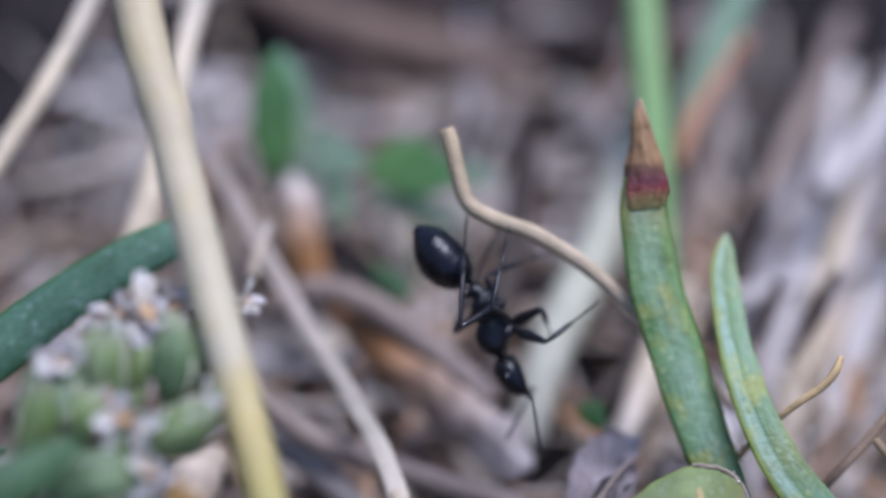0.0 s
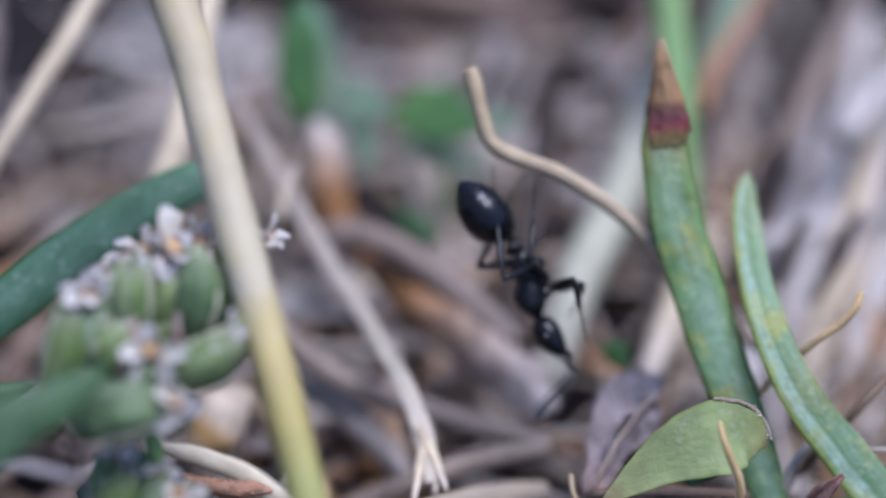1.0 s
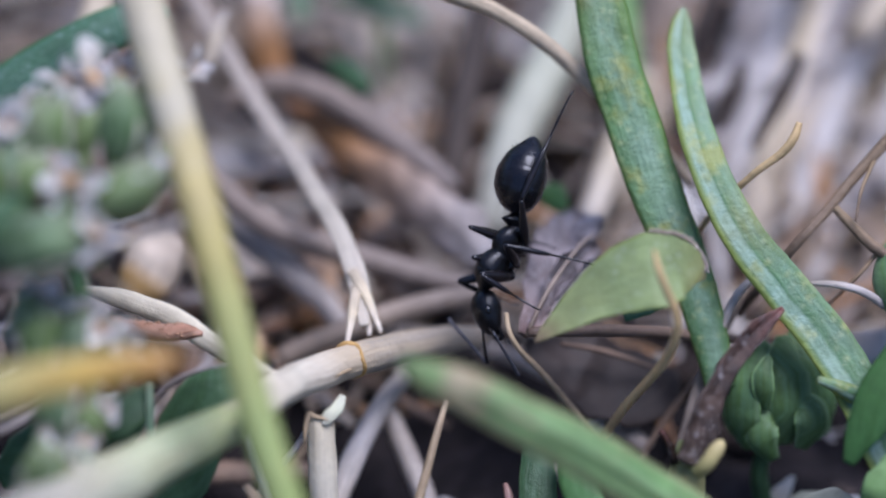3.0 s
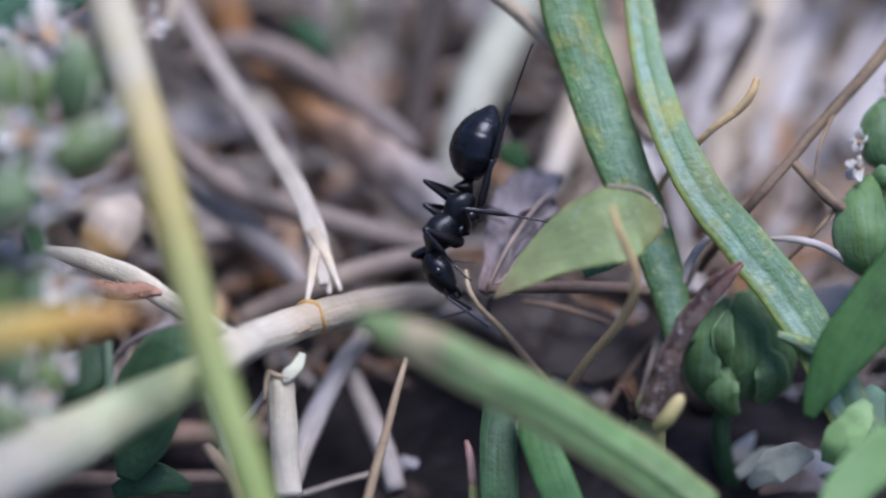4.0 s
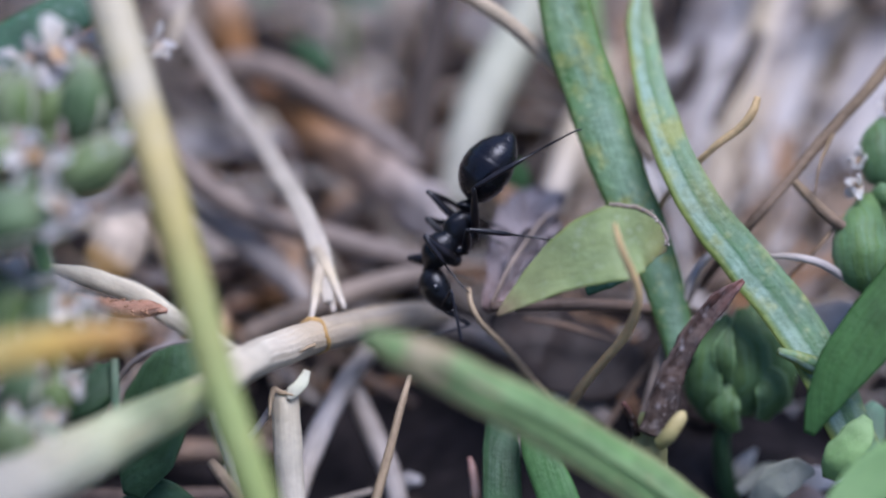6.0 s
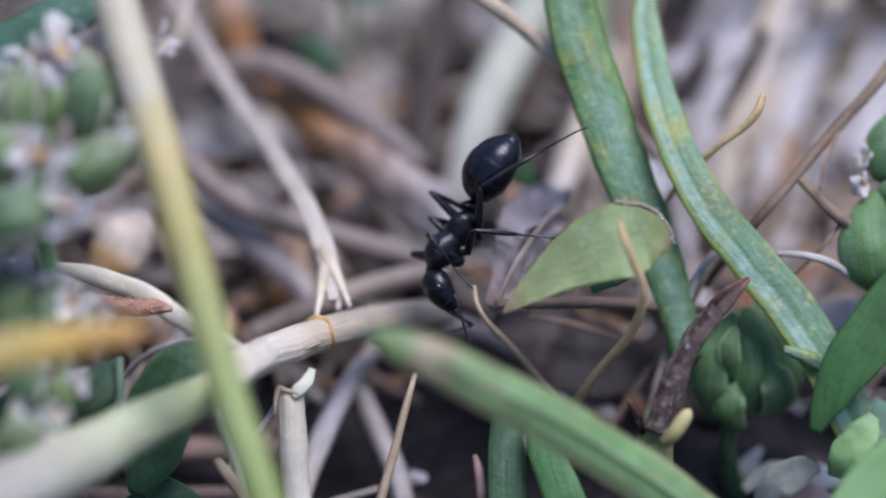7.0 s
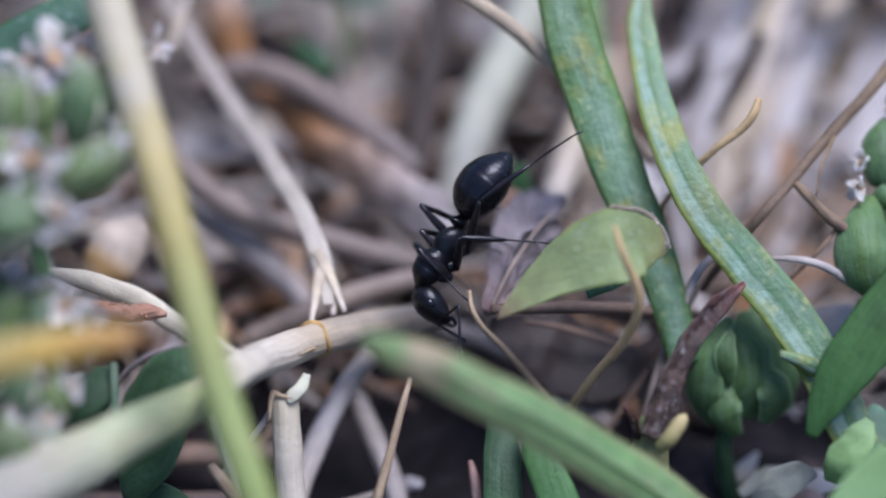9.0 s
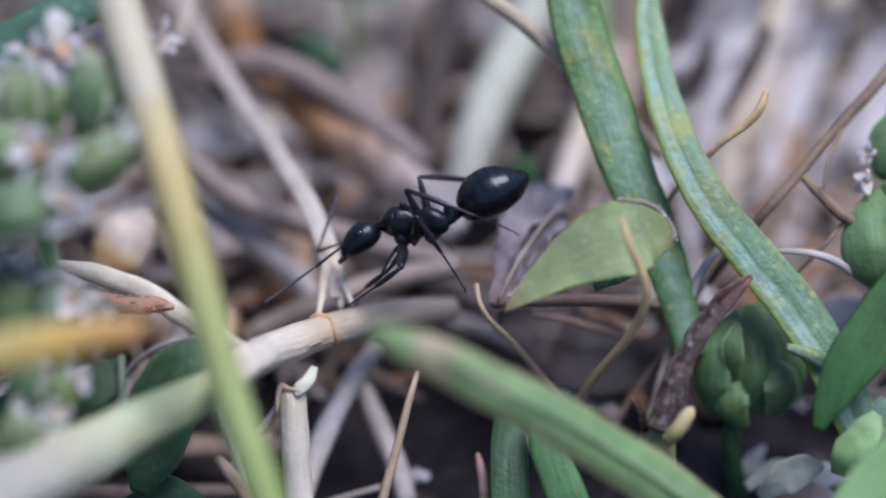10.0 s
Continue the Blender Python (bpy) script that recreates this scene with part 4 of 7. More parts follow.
# ---- split straw that leans from the background ----
split = stem("dry_straw", [(-8.71, 12.25, 6.58), (-7.51, 9.99, 6.05), (-5.81, 7.01, 5.31), (-4.53, 4.65, 5.13), (-3.66, 2.75, 5.10), (-3.18, 1.35, 5.03), (-2.96, 0.34, 4.82), (-2.89, -0.30, 4.65)], [0.5, 0.5, 0.48, 0.48, 0.5, 0.54, 0.5, 0.25], M_SPLIT,
     "pale straw that splits into fibres at its lower end", n=50, sides=14, thick=[0.3, 0.3, 0.28, 0.26, 0.25, 0.25, 0.25, 0.15], rough=0.06, channel=0.15)
for pts in ([(-3.26, 1.21, 5.18), (-2.81, 0.29, 4.97), (-2.48, -0.51, 4.65)], [(-3.14, 0.77, 5.00), (-3.21, -0.16, 4.91), (-3.32, -1.01, 4.66)], [(-3.04, 0.65, 4.91), (-2.81, 0.03, 4.71), (-2.77, -0.49, 4.51)]):
    part("fibre", sweep(pts, [0.3, 0.24, 0.12], 0.12, n=14, sides=8, rough=0.2), M_CREAM, split).matrix_parent_inverse = split.matrix_basis.inverted()

# ---- low straws and leaves along the bottom ----
broken = stem("dry_straw", [(-3.95, -3.12, 4.37), (-3.93, -3.26, 4.16), (-3.88, -3.71, 3.50), (-3.82, -4.28, 2.65), (-3.75, -4.92, 1.87)], [0.6, 0.66, 0.66, 0.66, 0.66], M_WHITE, "upright cream straw with a broken top", thick=[0.3, 0.45, 0.5, 0.5, 0.5], n=30, sides=14, rough=0.05, ridges=4, ridge=0.08)
part("torn_rim", sweep([(-4.30, -3.73, 4.05), (-4.26, -3.38, 4.40), (-4.18, -3.22, 4.56), (-3.95, -3.28, 4.50), (-3.70, -3.32, 4.46)], [0.05, 0.12, 0.16, 0.1, 0.05], 0.1, n=20, sides=8, rough=0.5), M_TAN, broken, "orange-brown torn rim").matrix_parent_inverse = broken.matrix_basis.inverted()
stem("dry_straw", [(-3.40, -2.68, 4.68), (-3.53, -3.03, 4.60), (-3.70, -3.26, 4.52), (-3.81, -3.40, 4.38)], [0.2, 0.36, 0.4, 0.15], M_STALK_PALE, "torn cream flake on top of a straw", n=16, sides=10, rough=0.25, thick=0.06)
stem("dry_straw", [(-4.05, -2.78, 3.93), (-4.61, -3.50, 3.45), (-5.10, -3.89, 3.03), (-5.60, -4.41, 2.55)], [0.2, 0.18, 0.18, 0.2], M_GREY, "thin grey straw near the ground", n=20, sides=7, rough=0.06)
stem("dry_straw", [(-0.79, -2.67, 4.48), (-0.98, -3.29, 4.17), (-1.26, -4.15, 3.54), (-1.64, -5.21, 2.61), (-2.03, -6.39, 1.62)], [0.12, 0.19, 0.22, 0.26, 0.28], M_TAN, "thin tan straw standing over dark soil", n=30, sides=8, rough=0.03)
stem("dry_straw", [(0.72, -3.34, 2.16), (0.81, -3.63, 1.98), (0.88, -4.00, 1.64), (0.95, -4.89, 0.70)], [0.12, 0.24, 0.26, 0.28], M_STUB, "short straw stub with a pink dry tip", n=16, sides=8, rough=0.06)
stem("dry_straw", [(-5.74, -4.79, 3.63), (-5.45, -5.12, 3.48), (-5.04, -5.50, 2.95), (-4.69, -6.15, 2.20)], [0.22, 0.3, 0.3, 0.3], M_TAN, "short brown straw stub near soil", n=14, sides=8, rough=0.08)
stem("dry_straw", [(-5.76, -3.72, 4.44), (-5.56, -4.26, 4.09), (-5.26, -4.78, 3.41), (-4.98, -5.44, 2.66)], [0.16, 0.2, 0.22, 0.22], M_GREY, "thin grey straw near the ground", n=16, sides=8, rough=0.05)
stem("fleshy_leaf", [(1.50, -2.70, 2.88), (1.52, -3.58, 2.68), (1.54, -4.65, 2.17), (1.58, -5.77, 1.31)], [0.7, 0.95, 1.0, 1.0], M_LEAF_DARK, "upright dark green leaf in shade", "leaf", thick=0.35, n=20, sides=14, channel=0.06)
stem("fleshy_leaf", [(2.21, -3.41, 3.78), (2.42, -4.26, 3.45), (2.83, -5.20, 3.03), (3.31, -6.31, 2.39)], [0.5, 0.85, 1.0, 1.0], M_LEAF_FRESH, "upright fresh green leaf beside a darker one", "leaf", thick=0.35, n=20, sides=14, channel=0.08)

# ---- the left side: green blades, dark leaves, rosy flake ----
stem("fleshy_leaf", [(-16.37, 1.44, 6.94), (-14.14, 2.78, 7.56), (-12.75, 3.86, 8.14), (-11.34, 4.83, 8.68), (-9.92, 5.78, 8.99), (-8.85, 6.40, 9.10), (-8.20, 6.71, 9.03)], [1.35, 1.4, 1.4, 1.3, 1.2, 1.0, 0.3], M_LEAF_BLUE,
     "blue-green fleshy leaf behind the stalk", "leaf", thick=0.6, n=40, sides=16, rough=0.02)
stem("fleshy_leaf", [(-14.82, -2.38, 9.15), (-13.49, -1.78, 9.27), (-12.72, -1.25, 9.17)], [0.7, 0.6, 0.1], M_LEAF_DARK, "small dark green leaf by flowers", "leaf", thick=0.3, n=14, sides=12)
stem("yellow_leaf", [(-11.27, -9.61, 12.11), (-9.82, -9.08, 12.06), (-8.37, -8.61, 11.97), (-7.26, -8.31, 11.87), (-6.45, -8.08, 11.81)], [1.0, 0.95, 0.8, 0.6, 0.15], M_YELLOW, "yellowed leaf with a brown tip, close to the lens", "leaf", thick=0.3, n=24, sides=12)
stem("dry_sheath", [(-9.93, -0.72, 6.35), (-9.05, -0.58, 5.92), (-7.95, -0.52, 5.28), (-6.99, -0.58, 4.51), (-5.88, -0.61, 3.49), (-4.92, -0.34, 2.35)], [0.2, 0.5, 0.55, 0.55, 0.5, 0.4], M_WHITE, "cream dry sheath among flower heads", "straw", thick=0.25, n=30, sides=10, rough=0.08)
catkin = thing("catkin", (-8.57, -1.47, 5.75), "rosy orange dried catkin with fine scales", "catkin")
CATKIN = [(-9.09, -1.74, 6.18), (-8.48, -1.61, 5.88), (-7.86, -1.52, 5.69), (-7.30, -1.45, 5.62), (-6.89, -1.42, 5.51)]
part("core", sweep(CATKIN, [0.3, 0.42, 0.46, 0.42, 0.12], n=30, sides=16, rough=0.12), M_ROSE, catkin).matrix_parent_inverse = catkin.matrix_basis.inverted()
scales, rnd = bmesh.new(), random.Random(77)
for k in range(150):
    u = rnd.random() ** 0.8
    q, a, r = spline(CATKIN, 40)[int(u * 39)], rnd.uniform(0, 2 * math.pi), 0.215 * (1 - 0.75 * max(0, u - 0.7) / 0.3)
    size = rnd.uniform(0.05, 0.09)
    blob(q + (Vector((0, 0.7, 0.7)) * math.cos(a) + VIEWER * math.sin(a)) * r, (size * 1.5, size, size), k, 0.35, 1, 1, into=scales)
part("scales", scales, M_ROSE, catkin).matrix_parent_inverse = catkin.matrix_basis.inverted()
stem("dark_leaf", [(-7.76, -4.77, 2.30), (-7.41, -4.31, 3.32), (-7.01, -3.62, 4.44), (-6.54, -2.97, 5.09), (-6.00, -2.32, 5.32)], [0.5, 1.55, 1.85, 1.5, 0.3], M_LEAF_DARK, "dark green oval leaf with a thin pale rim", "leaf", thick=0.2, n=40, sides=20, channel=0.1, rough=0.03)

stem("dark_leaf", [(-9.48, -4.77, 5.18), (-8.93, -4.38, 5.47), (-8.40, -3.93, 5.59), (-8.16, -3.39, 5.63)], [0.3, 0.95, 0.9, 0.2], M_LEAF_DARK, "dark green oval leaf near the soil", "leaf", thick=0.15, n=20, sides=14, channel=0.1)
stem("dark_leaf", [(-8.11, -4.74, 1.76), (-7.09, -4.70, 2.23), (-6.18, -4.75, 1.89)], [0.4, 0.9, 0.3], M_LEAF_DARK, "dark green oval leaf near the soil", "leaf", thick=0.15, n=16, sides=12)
stem("dry_straw", [(-8.06, -3.51, 5.95), (-8.03, -4.13, 5.60), (-8.00, -4.62, 5.11)], [0.2, 0.22, 0.2], M_LEAF_FAR, "pale green stalk of a small herb", n=12, sides=8)

stem("dark_leaf", [(-10.93, -3.13, 5.35), (-10.16, -3.15, 6.19), (-9.31, -2.84, 6.77), (-8.98, -2.46, 6.88)], [0.5, 1.3, 1.2, 0.2], M_LEAF_BLUE, "blurred blue-green leaf under a yellowed one", "leaf", thick=0.18, n=22, sides=14, channel=0.1, rough=0.05)
stem("dark_leaf", [(-11.50, -3.03, 6.87), (-10.62, -3.02, 7.45), (-9.94, -2.77, 7.69), (-9.41, -2.49, 7.70)], [0.5, 1.1, 1.0, 0.2], M_LEAF_FAR, "pale grey-green leaf among flower heads", "leaf", thick=0.18, n=22, sides=14, channel=0.1, rough=0.05)
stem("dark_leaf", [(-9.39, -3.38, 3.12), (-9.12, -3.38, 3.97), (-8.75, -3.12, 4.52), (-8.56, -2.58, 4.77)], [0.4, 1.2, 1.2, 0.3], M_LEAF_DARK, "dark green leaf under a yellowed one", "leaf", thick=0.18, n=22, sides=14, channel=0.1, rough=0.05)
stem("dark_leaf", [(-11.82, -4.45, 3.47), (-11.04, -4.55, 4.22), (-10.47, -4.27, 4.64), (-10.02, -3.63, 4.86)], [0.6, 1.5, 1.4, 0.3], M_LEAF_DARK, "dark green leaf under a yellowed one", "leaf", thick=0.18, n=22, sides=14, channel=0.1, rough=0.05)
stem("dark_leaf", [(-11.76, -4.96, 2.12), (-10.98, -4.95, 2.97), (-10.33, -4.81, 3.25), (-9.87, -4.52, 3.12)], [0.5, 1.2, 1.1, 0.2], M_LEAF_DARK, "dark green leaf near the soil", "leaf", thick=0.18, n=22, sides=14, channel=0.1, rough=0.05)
stem("withered_flower", [(-10.37, -5.01, 3.47), (-10.09, -4.85, 3.92), (-10.12, -4.55, 4.22), (-9.67, -4.12, 4.36)], [0.1, 0.3, 0.28, 0.2], M_PETAL, "ragged white petal hanging over dark leaves", "petal", thick=0.18, n=22, sides=14, channel=0.1, rough=0.05)
stem("withered_flower", [(-9.91, -3.90, 5.15), (-9.19, -3.78, 5.55), (-8.86, -3.50, 5.55)], [0.2, 0.35, 0.1], M_STALK_PALE, "pale stipule among dark leaves", "petal", thick=0.18, n=22, sides=14, channel=0.1, rough=0.05)
stem("dry_straw", [(-8.17, -3.56, 4.79), (-7.86, -3.38, 5.39), (-7.33, -3.22, 5.83), (-6.70, -3.04, 6.01), (-6.13, -2.84, 5.93)], [0.06, 0.13, 0.14, 0.1, 0.05], M_LILAC, "mauve dry straw along the edge of a dark leaf", n=30, sides=10, rough=0.12, thick=0.12)

# ---- knotgrass-like herbs: green buds, white petals, orange hearts ----
def make_bud(ob, base, tip, width, seed, mat):
    """A long ribbed flower bud, green below, with a pale mouth of ragged sepals at its tip."""
    rnd = random.Random(seed * 13 + int(width * 100))
    p, q = Vector(base), Vector(tip)
    v = q - p
    side = v.cross(VIEWER).normalized()
    bow = side * rnd.uniform(-0.1, 0.1) * v.length + VIEWER * 0.22 * width
    pts = [p, p + v * 0.25 + bow * 0.7, p + v * 0.55 + bow, p + v * 0.82 + bow * 0.5, q]
    bm = sweep(pts, [width * 0.45, width * 0.9, width, width * 0.78, width * 0.4], n=20, sides=20, ridges=5, ridge=0.07, rough=0.07, seed=seed)
    o = part("bud", bm, mat, ob)
    o.matrix_parent_inverse = ob.matrix_basis.inverted()
    for k in range(4):
        g = rnd.uniform(-1.3, 1.3) + (k - 1.5) * 0.5
        out = side * math.sin(g) + v.normalized().cross(side) * (-1 if v.normalized().cross(side).dot(VIEWER) < 0 else 1) * math.cos(g)
        c = q - v * 0.22
        s = part("sepal", sweep([c + out * width * 0.34, c + out * width * 0.36 + v * 0.16, c + out * width * rnd.uniform(0.2, 0.42) + v * rnd.uniform(0.26, 0.42)],
                                [width * 0.2, width * rnd.uniform(0.25, 0.4), width * 0.08], 0.06, n=8, sides=8, face=out, rough=0.12, seed=k + seed), M_PETAL if k == 1 else M_BUD, ob)
        s.matrix_parent_inverse = ob.matrix_basis.inverted()
    # a thin pale skin along the bud, and a pinkish bract at its foot
    for g in (rnd.choice((-0.9, 0.8)),):
        out = side * math.sin(g) + VIEWER * math.cos(g)
        skin = part("skin", sweep([p + v * 0.12 + out * width * 0.46 + bow * 0.5, p + v * 0.5 + out * width * 0.53 + bow, q + out * width * 0.3 + v * 0.06], [width * 0.04, width * rnd.uniform(0.06, 0.13), width * 0.14], 0.05, n=10, sides=8, face=out, rough=0.2, seed=seed), M_STALK_PALE, ob)
        skin.matrix_parent_inverse = ob.matrix_basis.inverted()
    out = (side * rnd.uniform(-1, 1) + VIEWER).normalized()
    bract = part("bract", sweep([p - v * 0.2 + out * width * 0.2, p + out * width * 0.52, p + v * 0.3 + out * width * 0.60], [width * 0.2, width * 0.34, width * 0.08], 0.06, n=10, sides=8, face=out, rough=0.2, seed=seed + 5), M_BRACT, ob, "papery pinkish bract")
    bract.matrix_parent_inverse = ob.matrix_basis.inverted()
    return o


def make_floret(ob, at, size, tip, seed):
    """A tiny ragged flower: a few uneven white petals round a pale orange heart."""
    rnd = random.Random(seed * 7 + int(size * 50))
    d = Vector(tip).normalized()
    a = d.orthogonal().normalized()
    b = d.cross(a)
    c = Vector(at)
    heart = part("floret_heart", blob(c, (size * 0.5, size * 0.42, size * 0.36), seed, 0.4, 1, 2), M_HEART, ob, "pale orange flower heart")
    heart.matrix_parent_inverse = ob.matrix_basis.inverted()
    for k in range(5):
        g = seed + k * 1.26 + rnd.uniform(-0.4, 0.4)
        out = a * math.cos(g) + b * math.sin(g)
        reach_out, rise = rnd.uniform(0.45, 1.0), rnd.uniform(0.0, 0.6)
        turned = (d + out.cross(d) * rnd.uniform(-0.9, 0.9)).normalized()
        pts = [c + out * size * 0.12 - d * size * 0.25, c + out * size * reach_out * 0.6 + d * size * rise * 0.5, c + out * size * reach_out + d * size * rise]
        p = part("petal", sweep(pts, [size * 0.3, size * rnd.uniform(0.45, 0.7), size * 0.2], [0.06, 0.09, 0.04], n=8, sides=10, face=turned, channel=0.3, rough=0.16, seed=k + seed), M_PETAL, ob, "ragged white petal" if k == 0 else "")
        p.matrix_parent_inverse = ob.matrix_basis.inverted()


def make_herb(root, label, buds, florets, stalk):
    ob = thing("flowering_herb", root, label, "herb", "flowering herbs")
    s = part("stalk", sweep(stalk, 0.45, n=12, sides=8), M_STALK, ob)
    s.matrix_parent_inverse = ob.matrix_basis.inverted()
    for i, (base, tip, width) in enumerate(buds):
        make_bud(ob, base, tip, width, i + 1, M_BUD_BLUE if i % 3 == 1 else M_BUD)
    rnd = random.Random(len(buds))
    for i in range(len(buds)):
        (p, q, w), (p2, q2, w2) = buds[i], buds[rnd.randrange(len(buds))]
        if (Vector(p) - Vector(p2)).length < 2.6:
            back = VIEWER * -0.3
            drop = RISE * -0.5 - VIEWER * 0.5 + SIDE * rnd.uniform(-0.5, 0.5)
            make_bud(ob, Vector(p) + drop, Vector(q) + drop, 0.9 * w, i + 70, M_BUD)
            make_bud(ob, (Vector(p) + Vector(p2)) / 2 + back, (Vector(q) + Vector(q2)) / 2 + back, 0.75 * (w + w2) / 2, i + 40, M_BUD_BLUE if i % 2 else M_BUD)
    for i, (at, size, tip) in enumerate(florets):
        make_floret(ob, at, size, tip, i + 3)
    return ob


make_herb((-9.16, -4.44, 8.28), "green flower head of plump buds with white florets",
          [((-11.92, -3.79, 11.57), (-11.57, -1.99, 12.65), 1.02),
           ((-11.01, -3.05, 11.64), (-10.89, -1.76, 12.51), 0.95),
           ((-10.52, -3.16, 11.77), (-10.35, -2.34, 12.47), 0.92),
           ((-9.86, -2.30, 11.96), (-9.87, -0.78, 12.99), 1.1),
           ((-8.72, -2.10, 11.79), (-8.56, -0.35, 12.92), 1.2),
           ((-9.36, -1.90, 11.75), (-9.11, -0.62, 12.59), 0.8),
           ((-9.24, -3.29, 11.70), (-7.47, -2.28, 12.22), 1.25),
           ((-11.23, -4.50, 11.13), (-9.07, -3.95, 11.30), 1.55),
           ((-10.25, -1.55, 11.94), (-10.47, -0.60, 12.72), 0.85),
           ((-8.10, -1.42, 11.49), (-7.88, -0.20, 12.21), 0.9),
           ((-9.90, -3.60, 11.38), (-9.62, -2.95, 12.07), 0.9),
           ((-9.19, -2.36, 11.25), (-9.34, -1.52, 11.95), 0.85),
           ((-11.30, -3.27, 10.97), (-10.65, -2.61, 11.47), 1.2),
           ((-10.06, -2.75, 10.84), (-8.94, -2.24, 10.94), 1.5),
           ((-9.29, -1.05, 11.46), (-9.62, 0.20, 12.33), 1.1),
           ((-10.61, -1.72, 11.32), (-10.79, -0.82, 11.95), 1.1)],
          [((-11.08, -1.93, 13.08), 0.85, (-0.4, -0.5, 0.8)), ((-9.54, -3.29, 12.59), 0.95, (0, -0.8, 0.5)), ((-8.92, -4.24, 11.83), 0.95, (0.4, -0.8, 0.5)), ((-9.22, -0.34, 13.08), 1.05, (0, -0.5, 0.9)), ((-9.87, -0.12, 12.84), 0.85, (-0.3, -0.2, 1)),
           ((-8.63, 0.32, 12.67), 0.9, (0.3, -0.2, 1)), ((-7.64, -2.38, 12.42), 0.6, (0.8, -0.3, 0.6)), ((-6.99, 0.85, 12.36), 0.7, (0.6, -0.2, 0.8)), ((-7.91, -3.15, 12.38), 0.4, (0.5, -0.8, 0.4)), ((-10.63, -0.69, 12.61), 0.7, (-0.4, -0.3, 1))],
          [(-9.16, -4.44, 8.28), (-9.58, -3.52, 9.69), (-9.86, -1.84, 11.07)])
stem("fleshy_leaf", [(-14.08, -7.74, 12.71), (-12.65, -6.50, 13.20), (-11.56, -5.72, 13.34), (-10.85, -5.06, 13.31), (-10.38, -4.55, 13.26)], [1.5, 1.35, 1.05, 0.75, 0.15], M_LEAF_DARK, "dark green leaf in front of a flower head", "leaf", thick=0.4, n=30, sides=14, channel=0.05)
make_herb((-9.77, -6.57, 6.46), "second small flower head of green buds lower down",
          [((-10.31, -5.40, 8.37), (-10.07, -4.15, 9.30), 1.1),
           ((-9.55, -5.37, 8.30), (-9.31, -4.22, 9.18), 1.05),
           ((-8.89, -5.18, 8.34), (-8.73, -4.37, 8.95), 0.8),
           ((-10.69, -4.78, 8.49), (-10.65, -3.67, 9.29), 0.95),
           ((-10.06, -6.75, 7.57), (-9.74, -5.87, 8.28), 1.1),
           ((-9.23, -6.56, 7.26), (-9.02, -5.83, 7.81), 0.8),
           ((-10.30, -8.30, 7.01), (-9.99, -7.24, 7.81), 1.25),
           ((-9.58, -7.58, 6.90), (-9.25, -7.00, 7.44), 0.75),
           ((-9.93, -5.63, 7.84), (-9.75, -4.94, 8.27), 1.0)],
          [((-8.89, -4.86, 9.35), 0.7, (0.2, -0.6, 0.8)), ((-8.36, -5.06, 8.79), 0.75, (0.5, -0.5, 0.7)), ((-10.27, -4.12, 9.37), 0.8, (-0.3, -0.3, 0.9)), ((-9.55, -7.71, 7.55), 0.6, (0.3, -0.6, 0.6)), ((-9.21, -6.94, 7.67), 0.5, (0.3, -0.6, 0.6)), ((-9.38, -4.30, 9.36), 0.6, (0.2, -0.3, 0.9)), ((-8.75, -6.08, 7.92), 0.5, (0.3, -0.5, 0.8))],
          [(-9.77, -6.57, 6.46), (-9.86, -5.48, 7.28), (-9.82, -4.25, 8.14)])
tuft = thing("round_leaved_herb", (11.62, 0.24, 2.38), "herb with round dark blue-green leaves", "herb")
part("stalk", sweep([(11.62, 0.24, 2.38), (11.51, 0.92, 4.64), (11.67, 3.27, 6.44)], 0.45, n=12, sides=8), M_STALK, tuft).matrix_parent_inverse = tuft.matrix_basis.inverted()
for pts, w in (([(11.17, -0.17, 4.92), (10.80, -0.01, 5.74), (10.72, 0.67, 6.27), (11.03, 1.75, 6.53)], [0.5, 1.35, 1.5, 1.3, 0.4]), ([(12.00, 0.18, 4.73), (11.75, 0.45, 5.48), (11.74, 1.15, 6.01), (11.95, 2.15, 6.35)], [0.5, 1.1, 1.2, 1.0, 0.4]),
               ([(11.65, 2.31, 6.30), (11.32, 2.43, 6.88), (11.23, 2.87, 7.27), (11.48, 3.55, 7.52)], [0.5, 1.0, 1.05, 0.9, 0.4]), ([(12.17, 2.58, 6.24), (12.00, 2.86, 6.77), (11.98, 3.31, 7.15), (12.14, 3.98, 7.42)], [0.5, 0.9, 0.95, 0.8, 0.3]),
               ([(11.04, 1.76, 6.32), (11.33, 1.65, 6.62), (11.74, 1.91, 6.47)], [0.3, 0.6, 0.7, 0.5, 0.2]), ([(12.94, 1.21, 4.93), (12.75, 1.81, 5.97), (12.90, 3.13, 6.52)], [0.6, 1.4, 1.5, 1.3, 0.5])):
    part("leaf", sweep(pts, w, [v * 0.55 for v in w], n=26, sides=20, channel=-0.08, rough=0.045), M_LEAF_PLUMP, tuft).matrix_parent_inverse = tuft.matrix_basis.inverted()
for i, (at, size, tip) in enumerate((((10.63, 1.77, 6.85), 0.5, (-0.8, -0.5, 0.3)), ((10.73, 2.48, 7.04), 0.45, (-0.7, -0.3, 0.6)), ((11.53, 3.75, 7.74), 0.55, (-0.4, -0.4, 0.8)), ((12.09, 4.16, 7.65), 0.5, (0.2, -0.4, 0.9)))):
    make_floret(tuft, at, size, tip, i + 20)
